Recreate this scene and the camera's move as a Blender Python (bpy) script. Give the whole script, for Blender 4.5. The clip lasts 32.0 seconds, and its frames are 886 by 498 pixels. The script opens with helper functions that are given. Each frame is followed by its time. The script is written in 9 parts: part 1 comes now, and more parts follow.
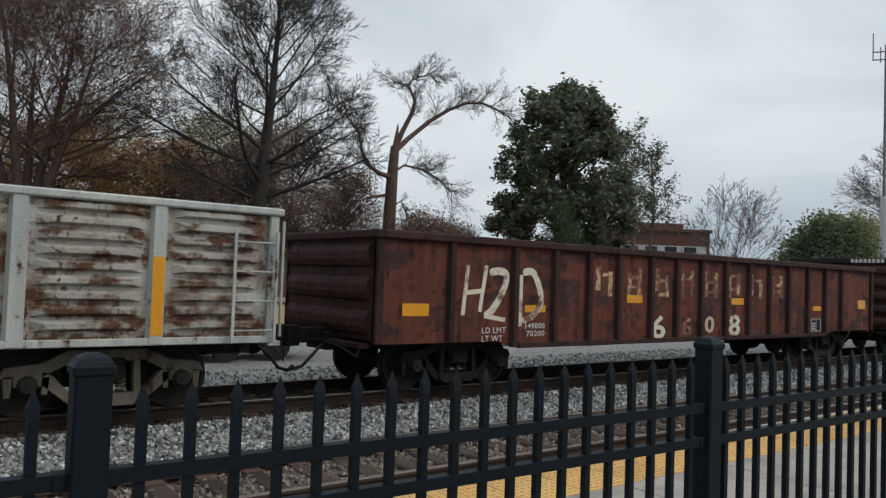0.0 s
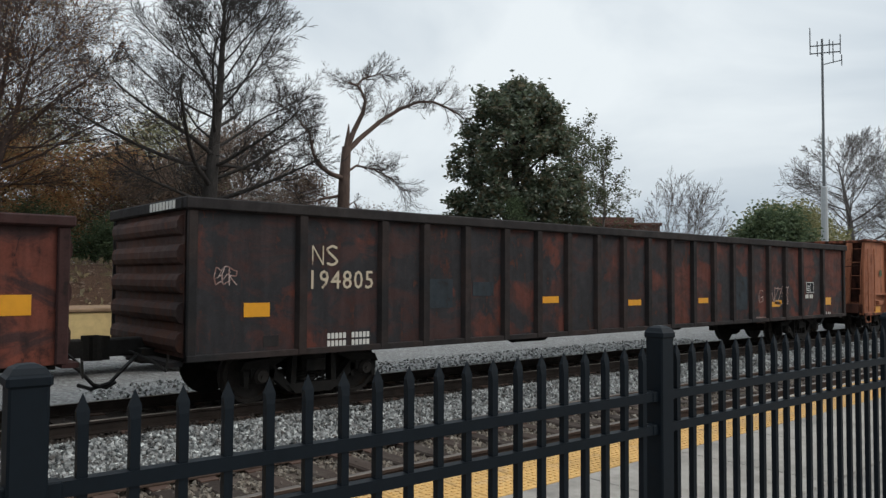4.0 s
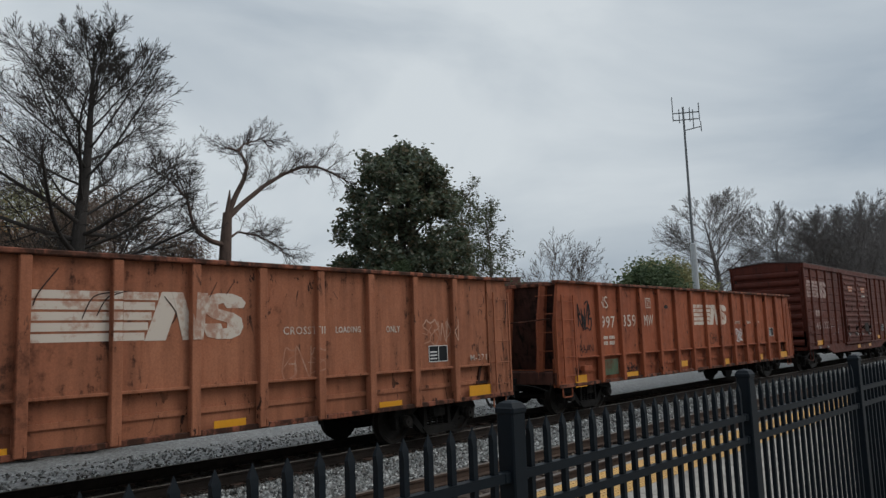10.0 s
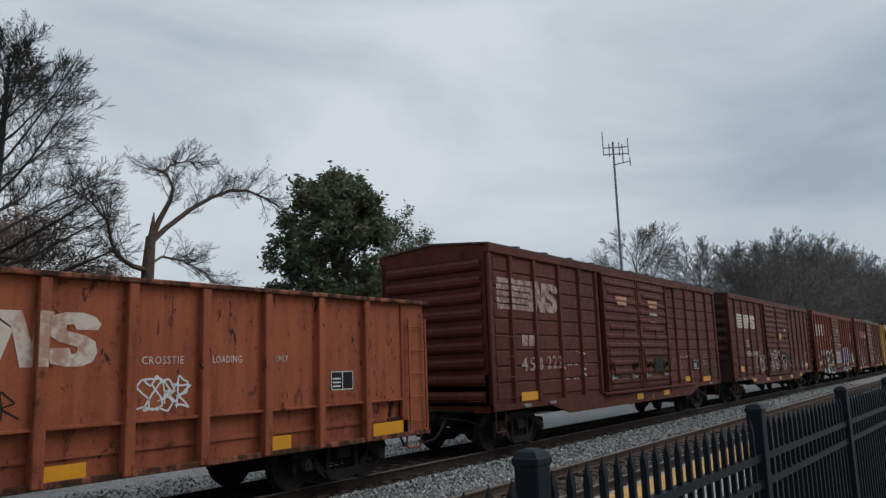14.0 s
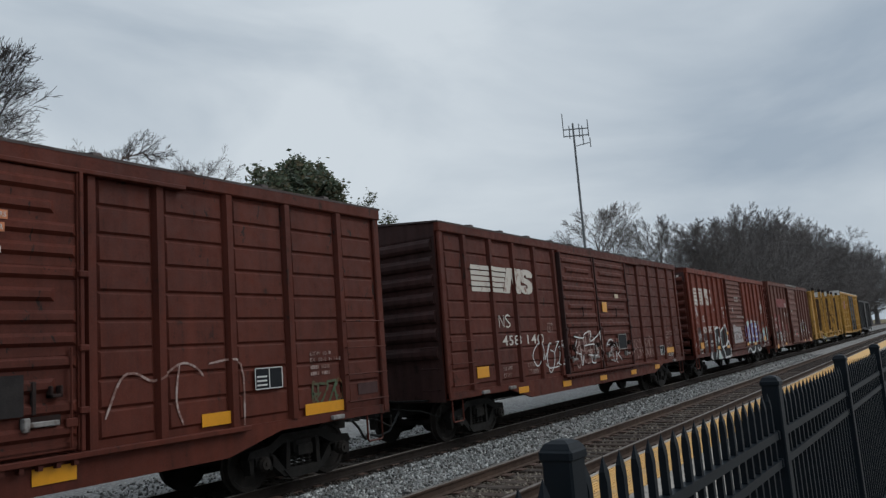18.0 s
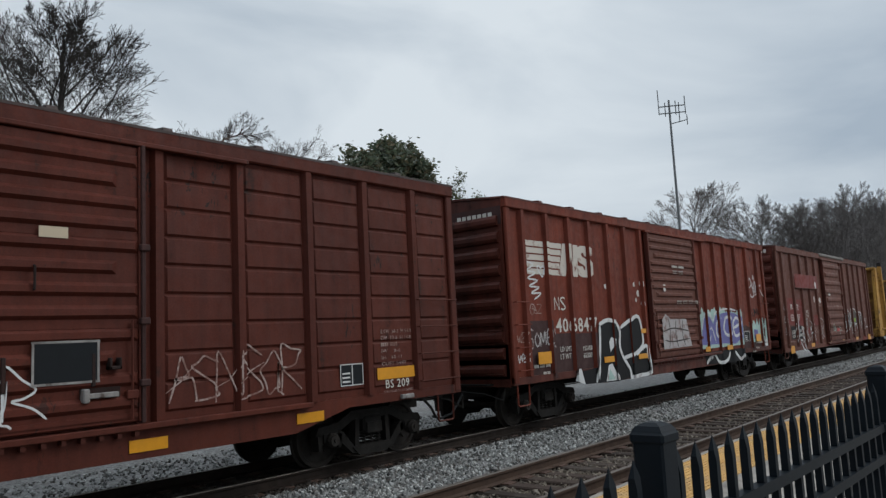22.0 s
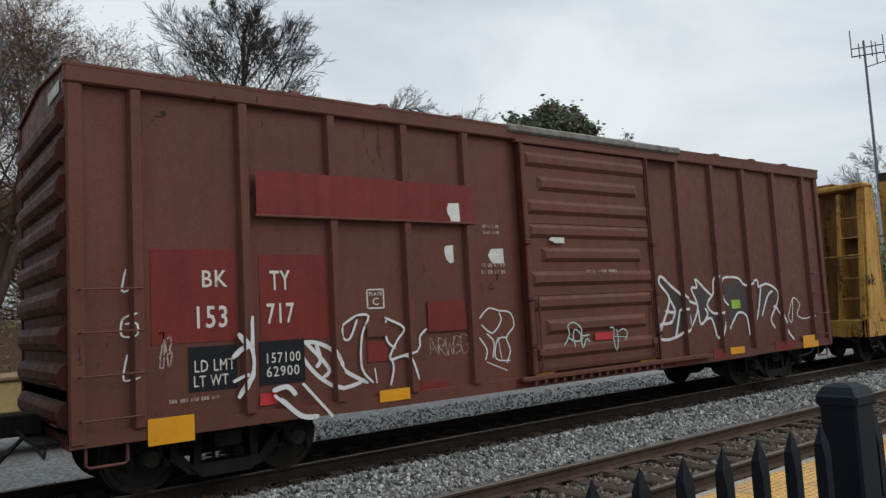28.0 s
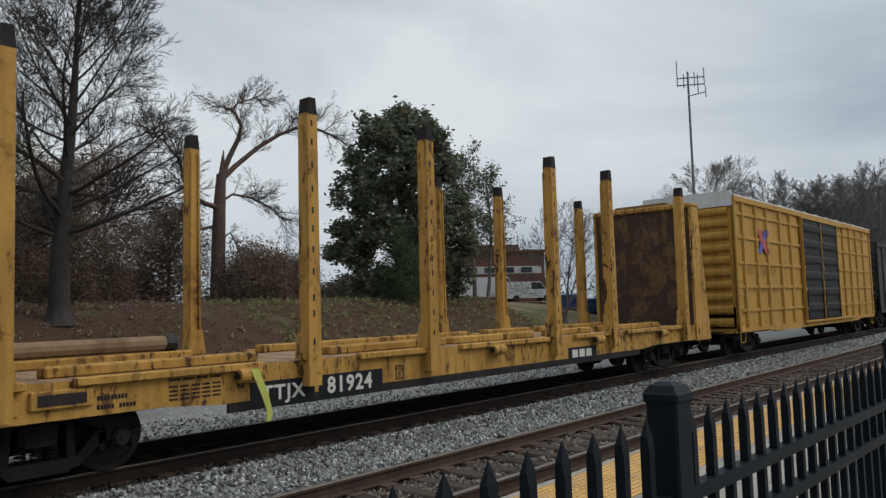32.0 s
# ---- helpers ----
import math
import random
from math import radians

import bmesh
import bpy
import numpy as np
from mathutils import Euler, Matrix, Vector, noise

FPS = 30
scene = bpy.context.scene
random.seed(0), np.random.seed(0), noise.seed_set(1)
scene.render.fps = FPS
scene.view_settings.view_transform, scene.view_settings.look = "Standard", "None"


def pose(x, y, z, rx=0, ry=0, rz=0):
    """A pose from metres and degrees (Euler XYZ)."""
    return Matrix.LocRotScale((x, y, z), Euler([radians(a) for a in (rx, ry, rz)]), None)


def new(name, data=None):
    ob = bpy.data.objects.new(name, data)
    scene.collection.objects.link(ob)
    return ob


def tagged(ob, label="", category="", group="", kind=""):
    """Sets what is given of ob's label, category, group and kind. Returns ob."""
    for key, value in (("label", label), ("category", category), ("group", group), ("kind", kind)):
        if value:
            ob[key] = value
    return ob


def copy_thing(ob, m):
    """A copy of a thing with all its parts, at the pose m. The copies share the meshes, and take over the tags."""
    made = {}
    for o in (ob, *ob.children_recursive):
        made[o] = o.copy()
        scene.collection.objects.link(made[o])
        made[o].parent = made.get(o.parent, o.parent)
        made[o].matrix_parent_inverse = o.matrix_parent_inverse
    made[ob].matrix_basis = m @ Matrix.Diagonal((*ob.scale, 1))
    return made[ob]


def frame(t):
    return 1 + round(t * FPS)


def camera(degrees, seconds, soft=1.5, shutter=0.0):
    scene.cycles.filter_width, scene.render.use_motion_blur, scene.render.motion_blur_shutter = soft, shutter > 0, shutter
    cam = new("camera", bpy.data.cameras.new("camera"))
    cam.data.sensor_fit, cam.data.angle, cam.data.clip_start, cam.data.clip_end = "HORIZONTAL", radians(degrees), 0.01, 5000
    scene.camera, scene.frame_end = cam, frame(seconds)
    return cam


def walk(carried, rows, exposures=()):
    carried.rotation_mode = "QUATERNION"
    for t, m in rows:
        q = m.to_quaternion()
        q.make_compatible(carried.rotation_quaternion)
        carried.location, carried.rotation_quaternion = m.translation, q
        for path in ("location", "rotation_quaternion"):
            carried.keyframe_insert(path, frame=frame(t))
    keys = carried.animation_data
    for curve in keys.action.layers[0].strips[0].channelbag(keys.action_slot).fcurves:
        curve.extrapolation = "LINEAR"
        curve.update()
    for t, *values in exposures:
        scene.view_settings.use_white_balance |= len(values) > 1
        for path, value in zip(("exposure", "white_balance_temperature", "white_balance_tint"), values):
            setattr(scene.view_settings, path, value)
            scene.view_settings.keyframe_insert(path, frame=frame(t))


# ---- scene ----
cam = camera(61.18, 32.0, 1.4)

PATH = [
    (0.0, pose(-0.762, -0.307, 1.942, 92.17, -2.03, -37.06)),
    (0.5, pose(-0.747, -0.299, 1.940, 92.09, -2.10, -37.66)),
    (1.0, pose(-0.740, -0.318, 1.942, 91.81, -2.33, -38.10)),
    (1.5, pose(-0.725, -0.311, 1.937, 91.71, -2.43, -38.55)),
    (2.0, pose(-0.725, -0.313, 1.930, 91.47, -2.21, -38.87)),
    (2.5, pose(-0.732, -0.298, 1.921, 90.72, -2.31, -38.11)),
    (3.0, pose(-0.741, -0.302, 1.919, 90.62, -1.97, -37.86)),
    (3.5, pose(-0.744, -0.307, 1.930, 90.78, -1.33, -38.47)),
    (4.0, pose(-0.734, -0.302, 1.933, 92.18, -0.28, -40.42)),
    (4.5, pose(-0.635, -0.245, 1.924, 93.33, 0.26, -41.86)),
    (6.5, pose(-0.596, -0.370, 1.909, 94.10, 0.60, -44.96)),
    (7.0, pose(-0.657, -0.378, 1.938, 95.70, 0.52, -46.26)),
    (7.5, pose(-0.599, -0.238, 1.966, 96.80, 0.94, -48.46)),
    (8.0, pose(-0.518, -0.296, 1.963, 97.27, 1.03, -48.89)),
    (8.5, pose(-0.486, -0.310, 1.972, 97.36, 1.37, -49.05)),
    (9.0, pose(-0.485, -0.328, 1.977, 97.50, 1.54, -49.00)),
    (9.5, pose(-0.450, -0.355, 1.949, 97.25, 1.80, -48.67)),
    (10.0, pose(-0.427, -0.302, 1.988, 96.87, 1.98, -48.55)),
    (10.5, pose(-0.401, -0.364, 1.955, 96.81, 1.98, -47.95)),
    (11.0, pose(-0.320, -0.297, 1.953, 96.63, 1.62, -47.16)),
    (11.5, pose(-0.339, -0.179, 1.960, 97.36, 2.07, -48.60)),
    (12.0, pose(-0.293, -0.021, 1.979, 97.48, 2.68, -50.67)),
    (12.5, pose(-0.301, 0.059, 1.996, 97.53, 2.11, -50.72)),
    (13.0, pose(-0.103, 0.162, 1.971, 97.92, 1.22, -50.20)),
    (13.5, pose(-0.131, 0.250, 2.020, 97.98, 1.08, -51.38)),
    (14.0, pose(-0.030, 0.357, 1.990, 99.00, 1.95, -53.94)),
    (14.5, pose(0.002, 0.451, 1.976, 99.07, 2.47, -56.10)),
    (16.5, pose(0.040, 0.598, 2.008, 99.97, 3.69, -56.89)),
    (17.0, pose(0.177, 0.618, 1.990, 99.99, 4.30, -55.68)),
    (17.5, pose(0.163, 0.656, 1.990, 99.25, 4.51, -55.96)),
    (18.0, pose(0.263, 0.707, 1.975, 97.90, 4.30, -56.46)),
    (18.5, pose(0.301, 0.723, 1.973, 97.66, 4.12, -55.83)),
    (19.0, pose(0.251, 0.700, 1.978, 97.67, 4.39, -55.73)),
    (19.5, pose(0.185, 0.668, 1.987, 97.63, 4.11, -56.49)),
    (20.0, pose(0.315, 0.673, 1.973, 98.13, 3.95, -55.60)),
    (20.5, pose(0.164, 0.655, 1.993, 98.21, 3.54, -54.73)),
    (21.0, pose(0.303, 0.694, 1.972, 98.07, 3.08, -53.02)),
    (21.5, pose(0.255, 0.697, 1.973, 97.43, 2.95, -51.34)),
    (22.0, pose(0.216, 0.689, 1.976, 96.75, 2.89, -49.79)),
    (22.5, pose(0.243, 0.701, 1.970, 95.58, 2.18, -48.79)),
    (23.0, pose(0.325, 0.724, 1.949, 95.17, 2.09, -48.31)),
    (23.5, pose(0.320, 0.714, 1.960, 94.94, 2.01, -48.61)),
    (24.0, pose(0.307, 0.713, 1.951, 94.99, 1.96, -48.47)),
    (24.5, pose(0.267, 0.714, 1.961, 95.18, 1.76, -47.93)),
    (26.5, pose(0.289, 0.736, 1.939, 94.94, 2.62, -42.80)),
    (27.0, pose(0.284, 0.742, 1.935, 94.99, 2.95, -39.47)),
    (27.5, pose(0.334, 0.784, 1.941, 95.07, 3.17, -37.67)),
    (28.0, pose(0.284, 0.714, 1.939, 94.99, 3.14, -37.04)),
    (28.5, pose(0.240, 0.745, 1.951, 95.16, 3.04, -36.88)),
    (29.0, pose(0.304, 0.734, 1.936, 95.64, 2.85, -37.11)),
    (29.5, pose(0.273, 0.739, 1.944, 95.42, 2.88, -42.62)),
    (30.0, pose(0.265, 0.721, 1.936, 95.06, 3.44, -45.59)),
    (30.5, pose(0.228, 0.731, 1.949, 94.55, 2.55, -46.04)),
    (31.0, pose(0.236, 0.741, 1.941, 94.34, 1.75, -46.59)),
    (31.5, pose(0.273, 0.756, 1.932, 94.44, 1.58, -47.79)),
    (32.0, pose(0.247, 0.723, 1.936, 94.44, 1.60, -48.99)),
]
EXPOSURES = [(0, 0.05, 6500, 10), (2, 0.05, 6500, 10), (3, 0.22, 6500, 10), (4, 0.2, 6500, 10), (7, -0.02, 6500, 10), (7.6, -0.2, 6400, 10), (9, -0.22, 6400, 10), (13, -0.22, 6350, 10), (14, -0.2, 6300, 10), (17, -0.2, 6250, 10), (18, -0.22, 6250, 10), (19, -0.12, 6250, 10), (21, -0.14, 6250, 10), (22, -0.06, 6300, 10), (23, -0.05, 6350, 10), (24, -0.02, 6400, 10), (28, 0.12, 6500, 10), (31, 0.0, 6500, 10), (32, -0.08, 6500, 10)]
walk(cam, PATH, EXPOSURES)

# world: overcast sky, a broad weak sun
world = bpy.data.worlds.new("overcast_sky")
scene.world = world
world.use_nodes = True
wn, wl = world.node_tree.nodes, world.node_tree.links
wn.clear()
SUN_EL, SUN_AZ = 40.0, 138.0
w_out = wn.new("ShaderNodeOutputWorld")
w_bg = wn.new("ShaderNodeBackground")
w_sky = wn.new("ShaderNodeTexSky")
w_sky.sky_type, w_sky.sun_disc = "NISHITA", False
w_sky.sun_elevation, w_sky.sun_rotation = radians(SUN_EL), radians(SUN_AZ)
w_sky.air_density, w_sky.dust_density, w_sky.ozone_density = 1.0, 4.0, 1.0
w_co = wn.new("ShaderNodeTexCoord")
w_map = wn.new("ShaderNodeMapping")
w_map.inputs["Scale"].default_value = (1.5, 1.5, 3.6)
w_map.inputs["Rotation"].default_value = (0, 0, radians(25))
w_n1 = wn.new("ShaderNodeTexNoise")
w_n1.inputs["Scale"].default_value, w_n1.inputs["Detail"].default_value, w_n1.inputs["Roughness"].default_value = 1.1, 6.0, 0.5
w_n1.inputs["Distortion"].default_value = 0.6
w_ramp = wn.new("ShaderNodeValToRGB")
w_ramp.color_ramp.elements[0].position, w_ramp.color_ramp.elements[0].color = 0.32, (0.44, 0.52, 0.60, 1)
w_ramp.color_ramp.elements[1].position, w_ramp.color_ramp.elements[1].color = 0.64, (0.83, 0.89, 0.92, 1)
w_mul = wn.new("ShaderNodeMix")
w_mul.data_type = "RGBA"
w_mul.inputs[0].default_value = 0.93
w_gain = wn.new("ShaderNodeMix")
w_gain.data_type, w_gain.blend_type = "RGBA", "MULTIPLY"
w_gain.inputs[0].default_value = 1.0
w_gain.inputs[7].default_value = (0.10, 0.10, 0.10, 1)
wl.new(w_co.outputs["Generated"], w_map.inputs["Vector"])
wl.new(w_map.outputs["Vector"], w_n1.inputs["Vector"])
wl.new(w_n1.outputs["Fac"], w_ramp.inputs["Fac"])
wl.new(w_sky.outputs["Color"], w_gain.inputs[6])
wl.new(w_gain.outputs[2], w_mul.inputs[6])
wl.new(w_ramp.outputs["Color"], w_mul.inputs[7])
# the overcast grows brighter towards the zenith
w_sep = wn.new("ShaderNodeSeparateXYZ")
w_high = wn.new("ShaderNodeMapRange")
w_high.interpolation_type = "SMOOTHSTEP"
for k, q in ((1, 0.40), (2, 1.0), (3, 1.0), (4, 1.8)):
    w_high.inputs[k].default_value = q
w_zen = wn.new("ShaderNodeVectorMath")
w_zen.operation = "SCALE"
wl.new(w_co.outputs["Generated"], w_sep.inputs["Vector"])
wl.new(w_sep.outputs["Z"], w_high.inputs["Value"])
wl.new(w_mul.outputs[2], w_zen.inputs["Vector"])
wl.new(w_high.outputs["Result"], w_zen.inputs["Scale"])
wl.new(w_zen.outputs["Vector"], w_bg.inputs["Color"])
w_bg.inputs["Strength"].default_value = 0.92
wl.new(w_bg.outputs["Background"], w_out.inputs["Surface"])

sun = new("sun", bpy.data.lights.new("sun", "SUN"))
sun.data.energy, sun.data.angle, sun.data.color = 1.2, radians(32), (1.0, 0.96, 0.9)
sun.matrix_world = pose(0, 0, 40, 90 - SUN_EL, 0, 180 - SUN_AZ)


# ---- mesh and part helpers ----
class Shape:
    """Vertices and faces of one part."""

    def __init__(self):
        self.v, self.f = [], []

    def add(self, verts, faces):
        o = len(self.v)
        self.v += [tuple(p) for p in verts]
        self.f += [tuple(i + o for i in q) for q in faces]
        return self

    def box(self, x0, x1, y0, y1, z0, z1):
        v = [(x, y, z) for z in (z0, z1) for y in (y0, y1) for x in (x0, x1)]
        return self.add(v, [(0, 2, 3, 1), (4, 5, 7, 6), (0, 1, 5, 4), (2, 6, 7, 3), (0, 4, 6, 2), (1, 3, 7, 5)])

    def cbox(self, x0, x1, y0, y1, z0, z1, c=0.012):
        """A box with chamfered edges."""
        c = min(c, (x1 - x0) / 2.2, (y1 - y0) / 2.2, (z1 - z0) / 2.2)
        bm = bmesh.new()
        bmesh.ops.create_cube(bm, size=1.0)
        for q in bm.verts:
            q.co = ((x0 + x1) / 2 + q.co.x * (x1 - x0), (y0 + y1) / 2 + q.co.y * (y1 - y0), (z0 + z1) / 2 + q.co.z * (z1 - z0))
        bmesh.ops.bevel(bm, geom=bm.edges[:], offset=c, segments=1, affect="EDGES", profile=0.5)
        bm.verts.index_update()
        self.add([q.co[:] for q in bm.verts], [[q.index for q in f.verts] for f in bm.faces])
        bm.free()
        return self

    def prism(self, poly, axis, lo, hi):
        """A polygon of (a, b) drawn out along an axis: x takes (y, z), y takes (x, z), z takes (x, y)."""
        n = len(poly)
        def at(a, b, k):
            return {"x": (k, a, b), "y": (a, k, b), "z": (a, b, k)}[axis]
        v = [at(a, b, lo) for a, b in poly] + [at(a, b, hi) for a, b in poly]
        f = [tuple(range(n))[::-1], tuple(range(n, 2 * n))] + [(i, (i + 1) % n, n + (i + 1) % n, n + i) for i in range(n)]
        return self.add(v, f)

    def tube(self, pts, r, n=6, caps=True):
        pts = [Vector(p) for p in pts]
        rs = r if isinstance(r, (list, tuple)) else [r] * len(pts)
        verts, faces = [], []
        ref = None
        for i, p in enumerate(pts):
            d = (pts[min(i + 1, len(pts) - 1)] - pts[max(i - 1, 0)]).normalized()
            if ref is None:
                ref = d.orthogonal().normalized()
            a = (ref - d * ref.dot(d)).normalized()
            ref = a
            b = d.cross(a)
            verts += [p + (a * math.cos(2 * math.pi * k / n) + b * math.sin(2 * math.pi * k / n)) * rs[i] for k in range(n)]
        for i in range(len(pts) - 1):
            for k in range(n):
                faces.append((i * n + k, i * n + (k + 1) % n, (i + 1) * n + (k + 1) % n, (i + 1) * n + k))
        if caps:
            faces += [tuple(range(n))[::-1], tuple(range((len(pts) - 1) * n, len(pts) * n))]
        return self.add(verts, faces)

    def lathe(self, profile, centre, axis="y", n=20):
        """Rings of (offset along the axis, radius)."""
        verts = []
        for a, r in profile:
            for k in range(n):
                c, s = r * math.cos(2 * math.pi * k / n), r * math.sin(2 * math.pi * k / n)
                q = {"y": (c, a, s), "x": (a, c, s), "z": (c, s, a)}[axis]
                verts.append((q[0] + centre[0], q[1] + centre[1], q[2] + centre[2]))
        m = len(profile)
        faces = [(i * n + k, i * n + (k + 1) % n, (i + 1) * n + (k + 1) % n, (i + 1) * n + k) for i in range(m - 1) for k in range(n)]
        faces += [tuple(range(n)), tuple(range((m - 1) * n, m * n))]
        return self.add(verts, faces)

    def mesh(self, name, mat, smooth=False):
        me = bpy.data.meshes.new(name)
        me.from_pydata(self.v, [], self.f)
        me.materials.append(mat)
        bm = bmesh.new()
        bm.from_mesh(me)
        bmesh.ops.recalc_face_normals(bm, faces=bm.faces[:])
        bm.to_mesh(me)
        bm.free()
        if smooth:
            me.polygons.foreach_set("use_smooth", [True] * len(me.polygons))
        return me


def part(name, shape, mat, parent, label="", smooth=False):
    me = shape if isinstance(shape, bpy.types.Mesh) else shape.mesh(name, mat, smooth)
    ob = new(name, me)
    ob.parent = parent
    if label:
        tagged(ob, label)
    return ob


def thing(name, label, category, x=0, y=0, z=0, rz=0, group="", kind=""):
    ob = new(name)
    ob.empty_display_size = 0.3
    ob.matrix_basis = pose(x, y, z, 0, 0, rz)
    return tagged(ob, label, category, group, kind)


def solid(name, shape, mat, label, category, kind="", smooth=False):
    ob = new(name, shape.mesh(name, mat, smooth))
    return tagged(ob, label, category, "", kind)


def text_mesh(body, size, mat, stretch=1.0, bold=0.0):
    """Letters in the built-in font, lying in the xz plane and facing -y, from the lower left corner."""
    cu = bpy.data.curves.new("lettering", "FONT")
    cu.body, cu.size, cu.extrude, cu.offset, cu.resolution_u = body, size, 0.002, bold, 2
    cu.space_character = 1.12 if bold else 1.05
    ob = bpy.data.objects.new("lettering", cu)
    scene.collection.objects.link(ob)
    me = bpy.data.meshes.new_from_object(ob.evaluated_get(bpy.context.evaluated_depsgraph_get()))
    bpy.data.objects.remove(ob)
    me.transform(Matrix(((stretch, 0, 0, 0), (0, 0, -1, 0), (0, 1, 0, 0), (0, 0, 0, 1))))
    me.materials.clear()
    me.materials.append(mat)
    return me


# ---- materials ----
TONE = 0.80        # scales the colours of paint, wood and stone to suit the sky and sun

def material(name):
    m = bpy.data.materials.new(name)
    m.use_nodes = True
    nt = m.node_tree
    return m, nt, nt.nodes["Principled BSDF"]


def noise_node(nt, vec, scale, detail=5.0, rough=0.55, dist=0.0):
    n = nt.nodes.new("ShaderNodeTexNoise")
    n.inputs["Scale"].default_value, n.inputs["Detail"].default_value = scale, detail
    n.inputs["Roughness"].default_value, n.inputs["Distortion"].default_value = rough, dist
    nt.links.new(vec, n.inputs["Vector"])
    return n.outputs["Fac"]


def ramp_node(nt, fac, stops):
    r = nt.nodes.new("ShaderNodeValToRGB")
    els = r.color_ramp.elements
    while len(els) < len(stops):
        els.new(0.5)
    for e, (p, c) in zip(els, stops):
        e.position = p
        e.color = (c, c, c, 1) if isinstance(c, (int, float)) else (*c, 1)
    nt.links.new(fac, r.inputs["Fac"])
    return r.outputs["Color"]


def mix_node(nt, fac, a, b, blend="MIX"):
    m = nt.nodes.new("ShaderNodeMix")
    m.data_type, m.blend_type = "RGBA", blend
    for sock, val in ((m.inputs[0], fac), (m.inputs[6], a), (m.inputs[7], b)):
        if isinstance(val, bpy.types.NodeSocket):
            nt.links.new(val, sock)
        elif isinstance(val, (int, float)):
            sock.default_value = val
        else:
            sock.default_value = (*val, 1)
    return m.outputs[2]


def coords(nt, offset=(0, 0, 0), scale=(1, 1, 1), space="Object"):
    tc = nt.nodes.new("ShaderNodeTexCoord")
    mp = nt.nodes.new("ShaderNodeMapping")
    mp.inputs["Location"].default_value, mp.inputs["Scale"].default_value = offset, scale
    nt.links.new(tc.outputs[space], mp.inputs["Vector"])
    return mp.outputs["Vector"]


def bump_node(nt, bsdf, fac, strength=0.3, dist=0.01):
    b = nt.nodes.new("ShaderNodeBump")
    b.inputs["Strength"].default_value, b.inputs["Distance"].default_value = strength, dist
    nt.links.new(fac, b.inputs["Height"])
    nt.links.new(b.outputs["Normal"], bsdf.inputs["Normal"])


def weathered(name, base, fade, rust=(0.10, 0.035, 0.018), amount=0.4, grime=0.5, rough=0.65, seed=0.0, patch=1.2, metal=0.0, edge=(0.35, 0.65), drift=0.0, scab=0.0, cloud=None, run=(4.0, 4.0, 0.45)):
    """Old paint on steel: faded patches, rust blotches, streaks that run down, grime and fine relief."""
    m, nt, bs = material(name)
    base, fade, rust = [[c * 0.85 * TONE for c in q] for q in (base, fade, rust)]
    off = (seed * 7.3, seed * 3.1, seed * 1.7)
    v = coords(nt, off)
    big = noise_node(nt, v, patch, 6, 0.6, 0.4)
    if drift:                                       # more of the second coat towards one end
        sep = nt.nodes.new("ShaderNodeSeparateXYZ")
        ma = nt.nodes.new("ShaderNodeMath")
        ma.operation = "MULTIPLY_ADD"
        ma.inputs[1].default_value = drift
        nt.links.new(coords(nt, (-10, 0, 0)), sep.inputs[0])
        nt.links.new(sep.outputs["X"], ma.inputs[0])
        nt.links.new(big, ma.inputs[2])
        big = ma.outputs[0]
    mid = noise_node(nt, v, 6.0, 6, 0.65)
    fine = noise_node(nt, v, 42.0, 4, 0.6)
    streak = noise_node(nt, coords(nt, off, run), 1.5, 4, 0.55)
    col = mix_node(nt, ramp_node(nt, big, [(edge[0], 0.0), (edge[1], 1.0)]), base, fade)
    lo = 0.72 - 0.3 * amount
    both = mix_node(nt, 0.55, mid, streak)
    col = mix_node(nt, ramp_node(nt, both, [(lo, 0.0), (lo + 0.07, 1.0)]), col, rust)
    col = mix_node(nt, ramp_node(nt, mix_node(nt, 0.5, big, mid), [(lo - 0.02, 0.0), (lo + 0.12, 0.9)]), col, [c * 0.8 for c in rust])
    fleck = noise_node(nt, coords(nt, off, (1.0, 1.0, 0.6)), 13.0, 6, 0.72)
    fl = 0.74 - 0.12 * amount
    fleck = mix_node(nt, 1.0, ramp_node(nt, fleck, [(fl, 0.0), (fl + 0.035, 1.0)]), ramp_node(nt, big, [(0.42, 0.0), (0.60, 1.0)]), "MULTIPLY")
    col = mix_node(nt, fleck, col, [c * 0.55 for c in rust])
    if scab:                                        # dents and scrapes, bare to dark rust, in slanted runs
        sc = noise_node(nt, coords(nt, off, (2.6, 2.6, 0.9)), 2.2, 7, 0.68, 1.2)
        where = noise_node(nt, v, 0.45, 3, 0.5)
        lo = 0.65 - 0.06 * scab
        sc = mix_node(nt, 1.0, ramp_node(nt, sc, [(lo, 0.0), (lo + 0.02, 1.0)]), ramp_node(nt, where, [(0.45, 0.0), (0.55, 1.0)]), "MULTIPLY")
        col = mix_node(nt, sc, col, [c * 0.6 for c in rust])
    if cloud:                                       # soft smears of a second colour, wider than high
        cl = noise_node(nt, coords(nt, (off[0] + 3, off[1], off[2] + 5), (0.8, 0.8, 1.5)), 1.25, 6, 0.62, 1.0)
        col = mix_node(nt, ramp_node(nt, cl, [(0.50, 0.0), (0.60, 0.85)]), col, [c * 0.85 * TONE for c in cloud])
    dark = ramp_node(nt, streak, [(0.40, 1.0), (0.75, 1.0 - grime)])
    col = mix_node(nt, 1.0, col, dark, "MULTIPLY")
    col = mix_node(nt, 1.0, col, ramp_node(nt, fine, [(0.3, 0.82), (0.7, 1.08)]), "MULTIPLY")
